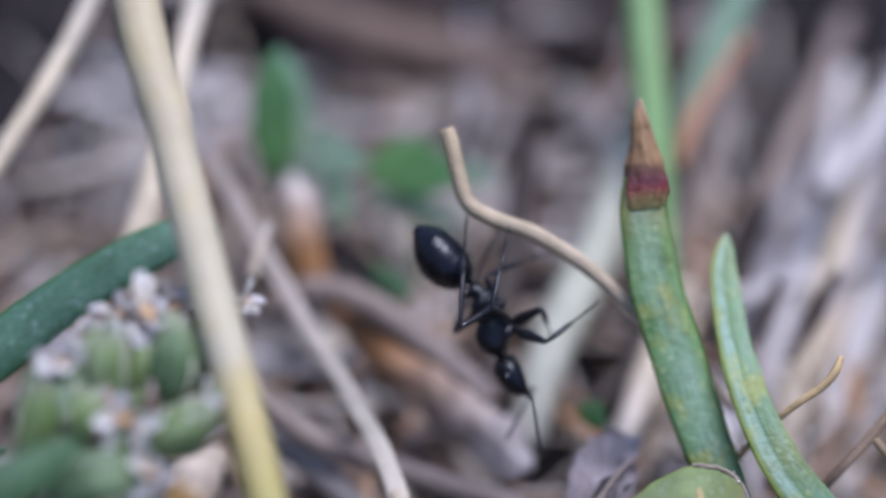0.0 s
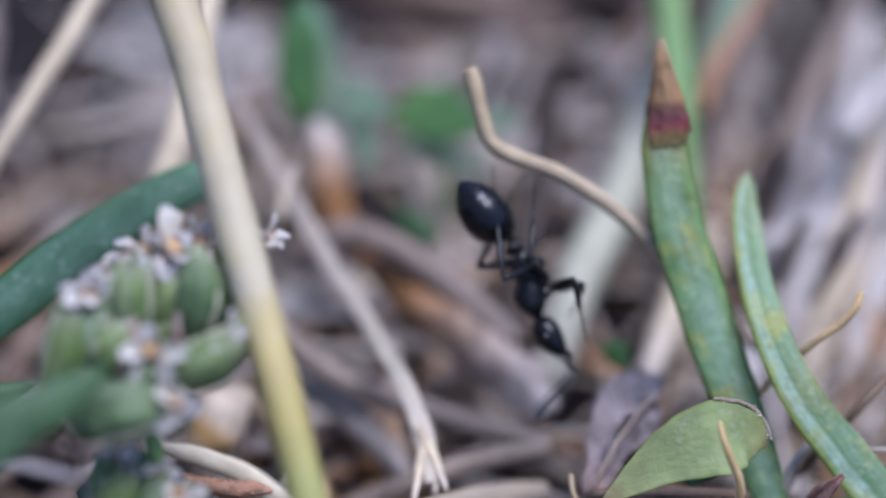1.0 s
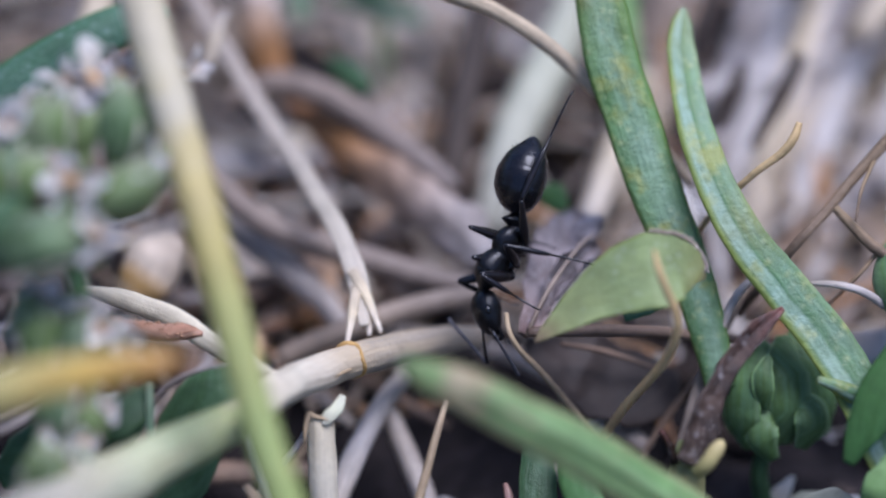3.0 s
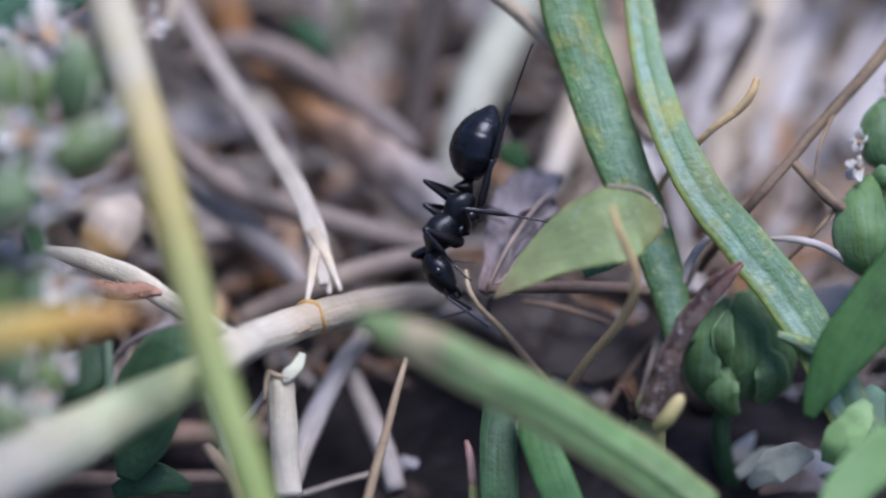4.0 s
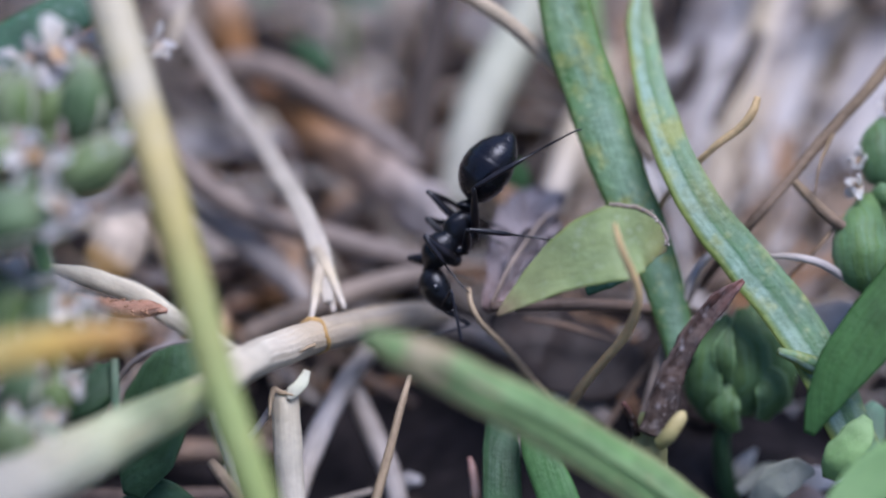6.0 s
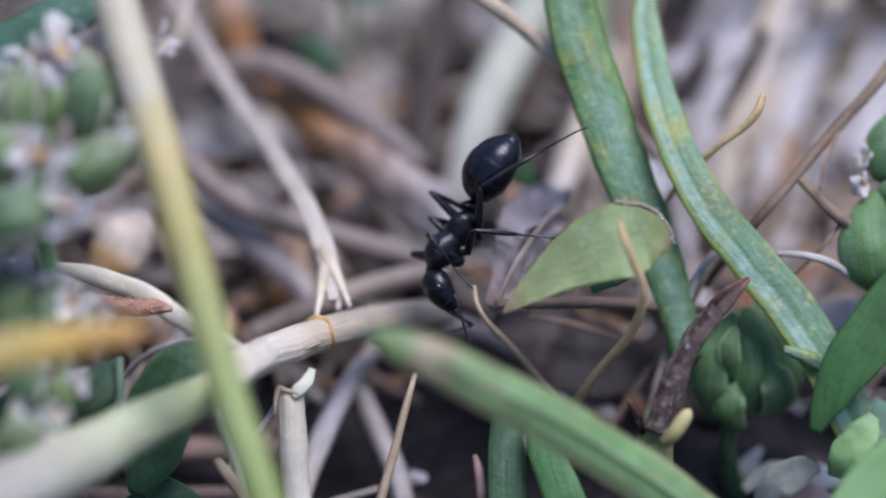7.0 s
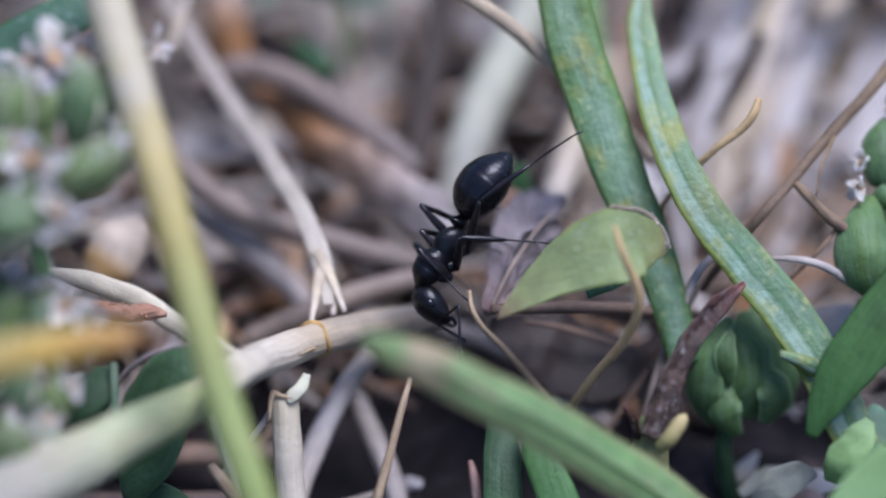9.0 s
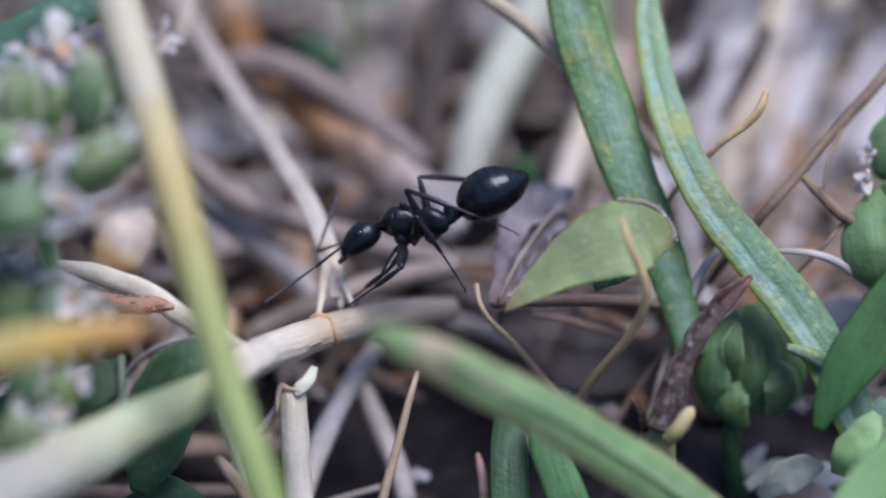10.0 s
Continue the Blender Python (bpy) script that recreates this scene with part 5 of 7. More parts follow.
stem("dry_seed", [(-9.12, 1.91, 3.18), (-8.80, 2.31, 3.54), (-8.41, 2.91, 3.78), (-7.94, 3.65, 3.66)], [0.7, 1.4, 1.45, 0.6], M_SEED, "pale dry seed case with an ochre stain", "seed", thick=[0.5, 1.0, 1.0, 0.5], n=24, sides=16, rough=0.08)
stem("pale_flake", [(9.58, 1.07, 2.79), (10.29, 0.71, 2.85), (11.04, 0.62, 2.63), (11.69, 0.71, 2.10)], [0.5, 1.2, 1.2, 0.6], M_FARPALE, "bleached papery flake behind a blade", "flake", thick=0.2, n=20, sides=12, rough=0.08)
stem("pale_flake", [(5.50, 3.55, 3.68), (5.50, 3.95, 4.13), (5.20, 4.52, 4.53), (5.07, 5.04, 4.66)], [0.3, 0.8, 0.9, 0.4], M_PETAL, "white papery flake between two blades", "flake", thick=0.2, n=16, sides=12, rough=0.1)

# ---- leafy green plant behind the long blade ----
leafy = thing("leafy_plant", (7.97, -2.13, -0.74), "dark green plant with plump folded leaves", "plant")
part("stalk", sweep([(7.75, -2.48, -1.06), (7.39, -2.35, 0.48), (7.27, -2.13, 1.55), (7.64, -1.61, 2.49)], [0.5, 0.5, 0.45, 0.4], n=16, sides=10), M_LEAF_DARK, leafy).matrix_parent_inverse = leafy.matrix_basis.inverted()
for pts, w, out in (([(7.01, -2.02, 2.08), (6.69, -1.78, 2.89), (6.73, -1.25, 3.70), (7.35, -0.37, 4.30)], [0.4, 0.85, 0.8, 0.2], (-0.5, -0.6, 0.6)),
                    ([(7.33, -1.73, 3.22), (7.23, -1.61, 3.77), (7.21, -1.34, 4.11), (7.37, -0.88, 4.36)], [0.15, 0.42, 0.42, 0.12], (-0.1, -0.7, 0.7)),
                    ([(7.78, -1.92, 2.18), (7.84, -1.61, 3.13), (7.83, -1.03, 3.78), (7.75, -0.17, 4.35)], [0.5, 1.15, 1.1, 0.25], (0, -0.7, 0.6)),
                    ([(8.82, -1.63, 2.19), (8.73, -1.23, 3.15), (8.43, -0.68, 3.84), (7.99, 0.07, 4.31)], [0.5, 1.0, 1.0, 0.2], (0.4, -0.6, 0.6)),
                    ([(8.26, -2.22, 2.31), (8.52, -2.01, 2.94), (8.45, -1.69, 3.26), (8.10, -1.26, 3.40)], [0.3, 0.75, 0.7, 0.15], (0.3, -0.8, 0.5)),
                    ([(7.55, -2.36, 2.03), (7.23, -2.20, 2.61), (7.26, -1.84, 2.96), (7.61, -1.45, 3.07)], [0.3, 0.7, 0.65, 0.15], (-0.3, -0.8, 0.4))):
    leaf = part("leaf", sweep(pts, [v * 1.25 for v in w], [v * 0.24 for v in w], n=40, sides=24, channel=-0.10, rough=0.03, face=out), M_LEAF_PLUMP, leafy)
    leaf.matrix_parent_inverse = leafy.matrix_basis.inverted()
    for side in (-1, 1):
        part("margin", sweep(margin(pts, [v * 1.25 for v in w], out, -0.10, side, 40, 0.15, 0.95), 0.045, 0.045, n=30, sides=6, rough=0.1), M_STALK, leaf, "pale leaf margin")
for k, (pts, w) in enumerate((([(7.72, -2.83, 0.29), (8.44, -2.59, 0.69), (9.32, -2.53, 0.73)], [0.3, 0.6, 0.2]), ([(8.72, -3.07, 0.35), (9.59, -2.81, 0.72), (10.51, -2.57, 0.44)], [0.3, 0.7, 0.3]), ([(8.25, -3.51, 0.41), (9.26, -3.36, 0.69), (10.17, -3.38, 0.26)], [0.2, 0.6, 0.2]), ([(7.49, -2.11, -0.09), (7.93, -1.85, 0.17), (8.24, -1.48, 0.32)], [0.3, 0.5, 0.1]))):
    stem("withered_flower", pts, w, (M_STALK_PALE, M_PETAL, M_BRACT, M_PETAL)[k], "pale pinkish withered petal near the ground", "flower", thick=0.3, n=30, sides=18, rough=0.08, channel=0.15)
stem("pale_flake", [(10.28, -3.32, 2.40), (10.72, -3.01, 2.69), (11.18, -2.32, 3.00)], [0.4, 1.2, 0.5], M_LEAF_FAR, "pale green withered leaf near the ground", "leaf", thick=0.3, n=16, sides=12, rough=0.1)
stem("withered_flower", [(7.94, -3.92, 1.18), (8.45, -4.00, 1.94), (9.01, -3.92, 2.16), (9.46, -3.73, 2.06)], [0.3, 0.8, 0.8, 0.2], M_STALK_PALE, "pale crumpled petal low among green leaves", "petal", thick=0.2, n=22, sides=14, channel=0.15, rough=0.15)


stem("withered_flower", [(9.73, -4.69, 2.95), (9.96, -4.56, 3.65), (10.31, -4.21, 3.99), (10.62, -3.78, 4.14)], [0.4, 0.9, 0.9, 0.3], M_STALK, "pale crumpled petal low among green leaves", "petal", thick=0.2, n=22, sides=14, channel=0.15, rough=0.15)

# ---- middle distance: stalks and weathered stems ----
stem("green_stalk", [(4.20, 8.83, 2.61), (3.98, 11.28, 4.44), (3.72, 14.10, 6.40), (3.46, 16.36, 7.84), (3.26, 19.46, 9.75)], [0.9, 0.95, 1.0, 1.0, 1.0], M_STALK, "fresh green grass stalk in the middle distance", "grass stalk", n=30, sides=12)
stem("dry_straw", [(-15.48, 6.56, 7.47), (-14.71, 8.19, 8.20), (-13.64, 10.22, 9.10), (-12.48, 12.41, 10.08), (-10.97, 16.03, 11.83)], [0.5, 0.52, 0.55, 0.55, 0.5], M_CREAM, "pale straw leaning over the soil", n=24, sides=8, rough=0.03)
stem("dry_straw", [(-10.88, 6.80, 6.32), (-10.33, 8.43, 7.11), (-10.01, 9.74, 7.79), (-9.67, 11.21, 8.55), (-9.31, 13.26, 9.65), (-8.52, 16.48, 11.35)], [0.9, 0.9, 0.8, 0.7, 0.66, 0.6], M_CREAM, "pale bent straw behind the stalk", n=30, sides=10, rough=0.04)
stem("dry_straw", [(-7.25, 7.36, 6.54), (-7.04, 7.95, 7.04), (-6.76, 8.62, 7.47)], [0.42, 0.34, 0.12], M_CREAM, "short pale straw tip standing up", n=12, sides=8)
stem("dead_stalk", [(-5.33, 10.51, 2.66), (-3.83, 8.60, 3.01), (-2.54, 6.90, 3.21), (-1.29, 5.77, 3.12), (-0.37, 4.81, 2.98), (0.24, 4.01, 2.80)], [0.8, 1.2, 1.45, 1.4, 1.3, 0.6], M_OCHRE, "thick ochre-brown stem, greyish at its lower end", "stem", n=50, sides=24, rough=0.16, ridges=4, ridge=0.08, thick=[0.5, 0.8, 1.0, 1.0, 1.1, 0.5])
stem("dry_straw", [(-7.11, 8.87, 3.72), (-5.70, 9.33, 4.18), (-4.12, 8.90, 4.11), (-2.55, 7.81, 3.74), (-1.29, 6.53, 3.67), (-0.67, 5.79, 3.63)], [0.6, 0.75, 0.8, 0.8, 0.7, 0.6], M_DUSK, "arched weathered dusky straw", n=26, sides=10, rough=0.05)
stem("dry_straw", [(-8.14, 6.31, 4.60), (-6.73, 5.08, 4.09), (-5.35, 4.24, 3.60), (-3.39, 3.81, 3.11), (-1.27, 3.31, 2.75), (0.24, 3.07, 2.68)], [0.7, 0.72, 0.7, 0.7, 0.65, 0.5], M_DUSK, "weathered dusky beige straw on the soil", n=26, sides=10, rough=0.05)
stem("dry_straw", [(-7.43, 5.59, 2.97), (-6.18, 4.82, 2.65), (-5.09, 4.02, 2.36), (-4.00, 3.03, 1.96), (-3.38, 2.18, 1.64)], [0.6, 0.75, 0.8, 0.7, 0.5], M_LILAC, "weathered mauve-grey straw on the soil", n=26, sides=10, rough=0.06)
stem("dry_straw", [(-5.14, 1.06, 1.95), (-3.35, 1.67, 2.50), (-1.56, 2.20, 2.81), (0.24, 2.66, 2.87)], [0.6, 0.65, 0.65, 0.5], M_DUSK, "weathered dusky beige straw on the soil", n=26, sides=10, rough=0.05)
stem("dry_straw", [(-1.85, 0.62, 1.97), (-2.57, -0.66, 1.83), (-3.28, -2.20, 1.34), (-3.83, -3.82, 0.77)], [0.5, 0.55, 0.6, 0.6], M_GREY, "grey straw slanting to the ground", n=20, sides=10, rough=0.05)
stem("dry_straw", [(-2.28, -0.37, 1.51), (-1.90, -1.23, 1.14), (-1.38, -2.33, 0.61), (-1.08, -3.19, 0.04)], [0.5, 0.6, 0.6, 0.5], M_LILAC, "weathered mauve-grey straw on the soil", n=20, sides=10, rough=0.07)
stem("dry_straw", [(4.88, 1.33, 1.88), (3.81, 0.25, 1.50), (2.90, -0.79, 1.10), (2.01, -1.71, 0.58)], [0.4, 0.45, 0.45, 0.4], M_GREY, "grey straw slanting to the ground", n=20, sides=8, rough=0.06)
stem("pale_stalk", [(3.28, 15.20, 4.56), (2.59, 12.52, 3.86), (1.84, 10.53, 3.49), (1.12, 8.85, 3.09), (0.64, 7.23, 2.68), (0.25, 5.65, 2.05)], [1.2, 1.3, 1.35, 1.35, 1.2, 1.0], M_STALK_PALE, "pale greenish straw stalk", "grass stalk", n=26, sides=12, rough=0.03)
# darkened straw that stands for the shaded gap beside the pale stalk
stem("dry_straw", [(0.26, 15.11, 4.63), (0.06, 12.87, 3.56), (-0.30, 10.93, 2.92), (-0.57, 9.02, 2.29), (-0.69, 7.31, 1.75)], [0.9, 0.95, 0.95, 0.9, 0.8], M_SHADE, "dark straw standing in for a shaded gap behind the insect", n=26, sides=10, rough=0.04)
stem("dry_straw", [(4.72, 10.82, 3.23), (4.04, 8.94, 2.80), (3.37, 7.08, 2.39), (2.88, 5.62, 2.08)], [0.8, 0.85, 0.8, 0.7], M_CREAM, "pale straw behind the blades", n=20, sides=10, rough=0.04)

# ---- far bank of leaning straws; those in M_SHADE paint the shaded gaps between ----
stem("far_straw", [(6.87, 8.20, 0.66), (8.48, 13.71, 1.98), (10.02, 20.36, 2.97)], [0.7, 0.735, 0.63], M_FARPALE, "bleached pale straw in the distance", group="far straws", n=14, sides=8, rough=0.05)
stem("far_straw", [(8.10, 9.50, 0.09), (10.10, 14.98, 1.31), (12.07, 21.45, 2.11)], [0.86, 0.903, 0.774], M_FARPALE, "bleached pale straw in the distance", group="far straws", n=14, sides=8, rough=0.05)
stem("far_straw", [(8.72, 8.04, 0.15), (10.99, 13.78, 1.47), (13.88, 20.63, 2.31)], [0.94, 0.987, 0.846], M_FARPALE, "bleached pale straw in the distance", group="far straws", n=14, sides=8, rough=0.05)
stem("far_straw", [(10.01, 8.96, -1.20), (12.51, 14.65, 0.04), (16.03, 21.49, 0.74)], [1.01, 1.0605, 0.909], M_CREAM, "pale leaning straw in the distance", group="far straws", n=14, sides=8, rough=0.05)
stem("far_straw", [(11.21, 7.88, -1.04), (13.36, 12.71, -0.23), (16.32, 18.59, -0.01)], [0.94, 0.987, 0.846], M_DUSK, "dusky leaning straw in the distance", group="far straws", n=14, sides=8, rough=0.05)
stem("far_straw", [(5.80, 10.59, 0.17), (6.96, 15.24, 1.08), (8.08, 20.98, 1.59)], [0.62, 0.651, 0.558], M_SHADE, "dark straw standing in for a shaded gap in the distance", group="far straws", n=14, sides=8, rough=0.05)
stem("far_straw", [(4.73, 13.94, 1.33), (5.86, 17.64, 1.68), (6.94, 22.85, 1.89)], [0.7, 0.735, 0.63], M_DUSK, "dusky leaning straw in the distance", group="far straws", n=14, sides=8, rough=0.05)
stem("far_straw", [(7.33, 6.32, 0.51), (8.82, 10.27, 0.92), (10.64, 14.83, 0.56)], [0.55, 0.5775, 0.495], M_CREAM, "pale leaning straw in the distance", group="far straws", n=14, sides=8, rough=0.05)
stem("far_straw", [(5.68, 10.46, 2.81), (8.42, 12.53, 1.82), (12.43, 15.75, 0.19)], [0.62, 0.651, 0.558], M_FARPALE, "bleached pale straw in the distance", group="far straws", n=14, sides=8, rough=0.05)
stem("far_straw", [(6.50, 11.56, 0.05), (9.15, 13.38, -1.06), (13.45, 16.39, -2.89)], [0.55, 0.5775, 0.495], M_DUSK, "dusky leaning straw in the distance", group="far straws", n=14, sides=8, rough=0.05)
stem("far_straw", [(8.63, 13.34, 4.43), (10.49, 16.52, 4.33), (12.57, 21.05, 3.94)], [0.78, 0.819, 0.702], M_FARPALE, "bleached pale straw in the distance", group="far straws", n=14, sides=8, rough=0.05)
stem("far_straw", [(10.78, 12.73, 3.05), (12.89, 16.36, 3.18), (14.73, 21.30, 3.09)], [0.78, 0.819, 0.702], M_CREAM, "pale leaning straw in the distance", group="far straws", n=14, sides=8, rough=0.05)
stem("far_straw", [(3.05, 5.70, 1.12), (3.61, 9.36, 1.54), (4.56, 13.92, 1.35)], [0.55, 0.5775, 0.495], M_DUSK, "dusky leaning straw in the distance", group="far straws", n=14, sides=8, rough=0.05)
stem("far_straw", [(6.08, 3.21, 0.57), (7.01, 6.13, 0.48), (8.38, 9.89, -0.29)], [0.39, 0.4095, 0.351], M_SHADE, "dark straw standing in for a shaded gap in the distance", group="far straws", n=14, sides=8, rough=0.05)
stem("far_straw", [(9.53, 3.69, 0.07), (11.36, 6.89, -0.05), (13.73, 10.65, -1.01)], [0.7, 0.735, 0.63], M_DUSK, "dusky leaning straw in the distance", group="far straws", n=14, sides=8, rough=0.05)
stem("far_straw", [(7.40, 7.58, 0.60), (9.27, 13.24, 1.95), (11.00, 19.27, 2.53)], [0.62, 0.651, 0.558], M_CREAM, "pale leaning straw in the distance", group="far straws", n=14, sides=8, rough=0.05)
stem("far_straw", [(9.28, 9.26, 0.32), (11.57, 15.04, 1.67), (13.77, 21.24, 2.27)], [0.7, 0.735, 0.63], M_FARPALE, "bleached pale straw in the distance", group="far straws", n=14, sides=8, rough=0.05)
stem("far_straw", [(10.54, 8.73, 0.16), (12.85, 14.06, 1.23), (15.62, 20.28, 1.72)], [0.78, 0.819, 0.702], M_FARPALE, "bleached pale straw in the distance", group="far straws", n=14, sides=8, rough=0.05)
stem("far_straw", [(6.01, 8.42, 0.45), (7.32, 12.72, 1.10), (8.62, 18.06, 1.33)], [0.78, 0.819, 0.702], M_FARPALE, "bleached pale straw in the distance", group="far straws", n=14, sides=8, rough=0.05)
stem("far_straw", [(5.01, 7.65, 0.75), (5.95, 11.28, 1.08), (7.00, 15.90, 0.93)], [0.7, 0.735, 0.63], M_SHADE, "dark straw standing in for a shaded gap in the distance", group="far straws", n=14, sides=8, rough=0.05)
stem("far_straw", [(11.47, 8.88, 0.68), (13.79, 13.75, 1.50), (16.39, 19.31, 1.62)], [0.86, 0.903, 0.774], M_FARPALE, "bleached pale straw in the distance", group="far straws", n=14, sides=8, rough=0.05)
stem("far_straw", [(6.97, 14.14, 3.11), (8.48, 17.74, 3.34), (10.16, 22.57, 3.20)], [0.78, 0.819, 0.702], M_DUSK, "dusky leaning straw in the distance", group="far straws", n=14, sides=8, rough=0.05)
stem("far_straw", [(9.08, 5.87, -0.15), (10.60, 9.52, 0.07), (12.67, 14.07, -0.34)], [0.7, 0.735, 0.63], M_FARPALE, "bleached pale straw in the distance", group="far straws", n=14, sides=8, rough=0.05)
stem("far_straw", [(4.08, 8.14, 0.72), (4.82, 11.17, 0.74), (5.82, 15.20, 0.23)], [0.47, 0.4935, 0.423], M_CREAM, "pale leaning straw in the distance", group="far straws", n=14, sides=8, rough=0.05)
stem("far_straw", [(12.68, 13.52, 2.57), (14.50, 16.98, 2.67), (16.73, 21.37, 2.16)], [0.94, 0.987, 0.846], M_DUSK, "dusky leaning straw in the distance", group="far straws", n=14, sides=8, rough=0.05)

# three short strips added as the dark shaded slits between far straws
stem("far_straw", [(6.47, 8.02, 3.78), (6.86, 8.68, 4.44), (7.24, 9.34, 5.10)], [0.3, 0.5, 0.3], M_SHADE, "dark straw standing in for a shaded gap in the distance", group="far straws", n=14, sides=8, rough=0.05)
stem("far_straw", [(7.48, 7.70, 3.45), (8.18, 8.63, 4.39), (8.80, 9.51, 5.27)], [0.3, 0.5, 0.3], M_SHADE, "dark straw standing in for a shaded gap in the distance", group="far straws", n=14, sides=8, rough=0.05)
stem("far_straw", [(5.93, 9.45, 5.21), (6.13, 10.05, 5.81), (6.39, 10.71, 6.47)], [0.3, 0.5, 0.3], M_SHADE, "dark straw standing in for a shaded gap in the distance", group="far straws", n=14, sides=8, rough=0.05)

# ---- far seedlings ----
far_plant = thing("seedling", (-5.83, 12.59, 0.76), "blurred seedling with grey-green and fresh green leaves", "seedling")
for pts, w, mat in (([(-6.70, 12.92, 4.84), (-6.96, 13.69, 5.77), (-7.03, 14.56, 6.71), (-7.11, 15.43, 7.45)], [0.6, 1.3, 1.2, 0.2], M_LEAF_FRESH), ([(-6.47, 13.24, 4.77), (-6.27, 14.39, 5.59), (-6.63, 15.37, 6.67), (-6.96, 15.75, 7.28)], [0.4, 0.9, 0.8, 0.2], M_LEAF_FAR),
                    ([(-6.45, 12.90, 5.20), (-5.49, 13.14, 5.55), (-4.37, 13.33, 5.20)], [0.5, 1.6, 0.3], M_LEAF_FAR), ([(-4.97, 12.11, 3.99), (-5.16, 12.82, 4.65), (-5.50, 13.21, 5.16)], [0.5, 0.9, 0.4], M_LEAF_FAR)):
    part("leaf", sweep(pts, w, 0.2, n=16, sides=12, channel=0.06), mat, far_plant).matrix_parent_inverse = far_plant.matrix_basis.inverted()
part("stalk", sweep([(-5.72, 10.51, 2.82), (-6.03, 11.22, 4.14), (-6.29, 12.20, 4.97), (-6.44, 12.76, 5.22)], [1.2, 1.2, 0.9, 0.5], n=16, sides=10, rough=0.1), M_OCHRE, far_plant, "orange-brown stalk").matrix_parent_inverse = far_plant.matrix_basis.inverted()
far_round = thing("seedling", (-2.85, 13.39, 0.54), "blurred seedling with a round fresh green leaf", "seedling")
part("leaf", sweep([(-4.21, 13.34, 4.53), (-3.56, 13.60, 4.75), (-2.75, 13.67, 4.72), (-1.77, 13.61, 4.36)], [0.5, 1.6, 1.7, 0.4], 0.2, n=18, sides=14, channel=0.05), M_LEAF_FRESH, far_round).matrix_parent_inverse = far_round.matrix_basis.inverted()
part("leaf", sweep([(-1.77, 14.19, 4.05), (-1.28, 14.27, 3.99), (-0.70, 14.22, 3.84)], [0.3, 0.9, 0.3], 0.2, n=12, sides=12), M_LEAF_FAR, far_round).matrix_parent_inverse = far_round.matrix_basis.inverted()
part("leaf", sweep([(-4.19, 13.04, 4.14), (-2.89, 13.18, 3.72), (-1.57, 13.24, 3.04)], [0.3, 0.8, 0.3], 0.2, n=12, sides=12), M_LEAF_FAR, far_round).matrix_parent_inverse = far_round.matrix_basis.inverted()
part("stalk", sweep([(-2.84, 13.09, 0.37), (-2.71, 13.09, 2.46), (-2.90, 13.48, 4.11)], 0.35, n=10, sides=8), M_STALK, far_round).matrix_parent_inverse = far_round.matrix_basis.inverted()
stem("far_leaf", [(4.61, 14.77, 4.50), (5.19, 16.65, 5.49), (6.10, 18.59, 6.46), (7.10, 21.04, 7.74)], [0.5, 1.0, 1.1, 0.9], M_LEAF_FAR, "blurred grey-green leaf in the distance", "leaf", thick=0.2, n=16, sides=10)
stem("far_twig", [(4.57, 14.05, 4.72), (4.96, 15.14, 5.50), (5.69, 16.15, 6.16), (6.52, 17.47, 6.78)], [0.35, 0.5, 0.42, 0.3], M_ROSE, "blurred rosy dry stem in the distance", "stem", n=16, sides=8, rough=0.1)
stem("far_leaf", [(-4.13, 9.82, 4.64), (-3.49, 9.21, 4.56), (-3.01, 8.64, 4.55)], [0.3, 0.8, 0.2], M_LEAF_DARK, "blurred small dark green leaf", "leaf", thick=0.2, n=12, sides=10)
stem("far_leaf", [(1.60, 4.74, 4.62), (1.97, 4.66, 4.49), (2.27, 4.37, 4.25)], [0.3, 0.8, 0.3], M_LEAF_FRESH, "small green leaf behind the insect", "leaf", thick=0.2, n=12, sides=10)
stem("weathered_branch", [(-8.55, 25.11, 1.72), (-6.18, 23.83, 1.51), (-3.68, 23.18, 1.12), (-1.19, 22.77, 0.87), (0.94, 22.06, 0.52)], [1.2, 1.5, 1.6, 1.5, 1.2], M_BROWN, "weathered dark branch on the soil", "branch", n=20, sides=10, rough=0.08)
for at, size, seed in (((-0.79, -2.50, 0.30), 0.55, 3), ((5.23, 5.97, 3.46), 1.1, 7), ((5.77, 5.63, 3.14), 0.9, 8)):
    tagged(link("pebble", blob((0, 0, 0), (size, size * 0.75, size * 0.6), seed, 0.6), M_STONE if seed in (3, 7, 8) else M_CLOD_PALE, None), "small pale pebble in the litter", "pebble", "pebbles").location = Vector(at) * MM

# ---- the ant ----


def limb(length, knots, sides=10):
    """A tapering limb along x: knots of (share of the length, thickness, lift)."""
    return shaped([(s * length, w / 2, z) for s, w, z in knots], sides)


def bristles(bm, rows, seed):
    """A few stiff hairs that stand off the shell."""
    rnd = random.Random(seed)
    for at, out in rows:
        tip = Vector(out).normalized() * rnd.uniform(0.10, 0.2) + Vector((rnd.uniform(-0.05, 0.05),) * 3)
        base = Vector(at)
        side = tip.orthogonal().normalized() * 0.008
        vs = [bm.verts.new((base + side) * MM), bm.verts.new((base - side) * MM), bm.verts.new((base + tip.cross(side).normalized() * 0.008) * MM), bm.verts.new((base + tip) * MM)]
        for a, b, c in ((0, 1, 3), (1, 2, 3), (2, 0, 3)):
            bm.faces.new((vs[a], vs[b], vs[c]))


HALF, SCAPE, WHIP = 0.92, 0.95, 1.55
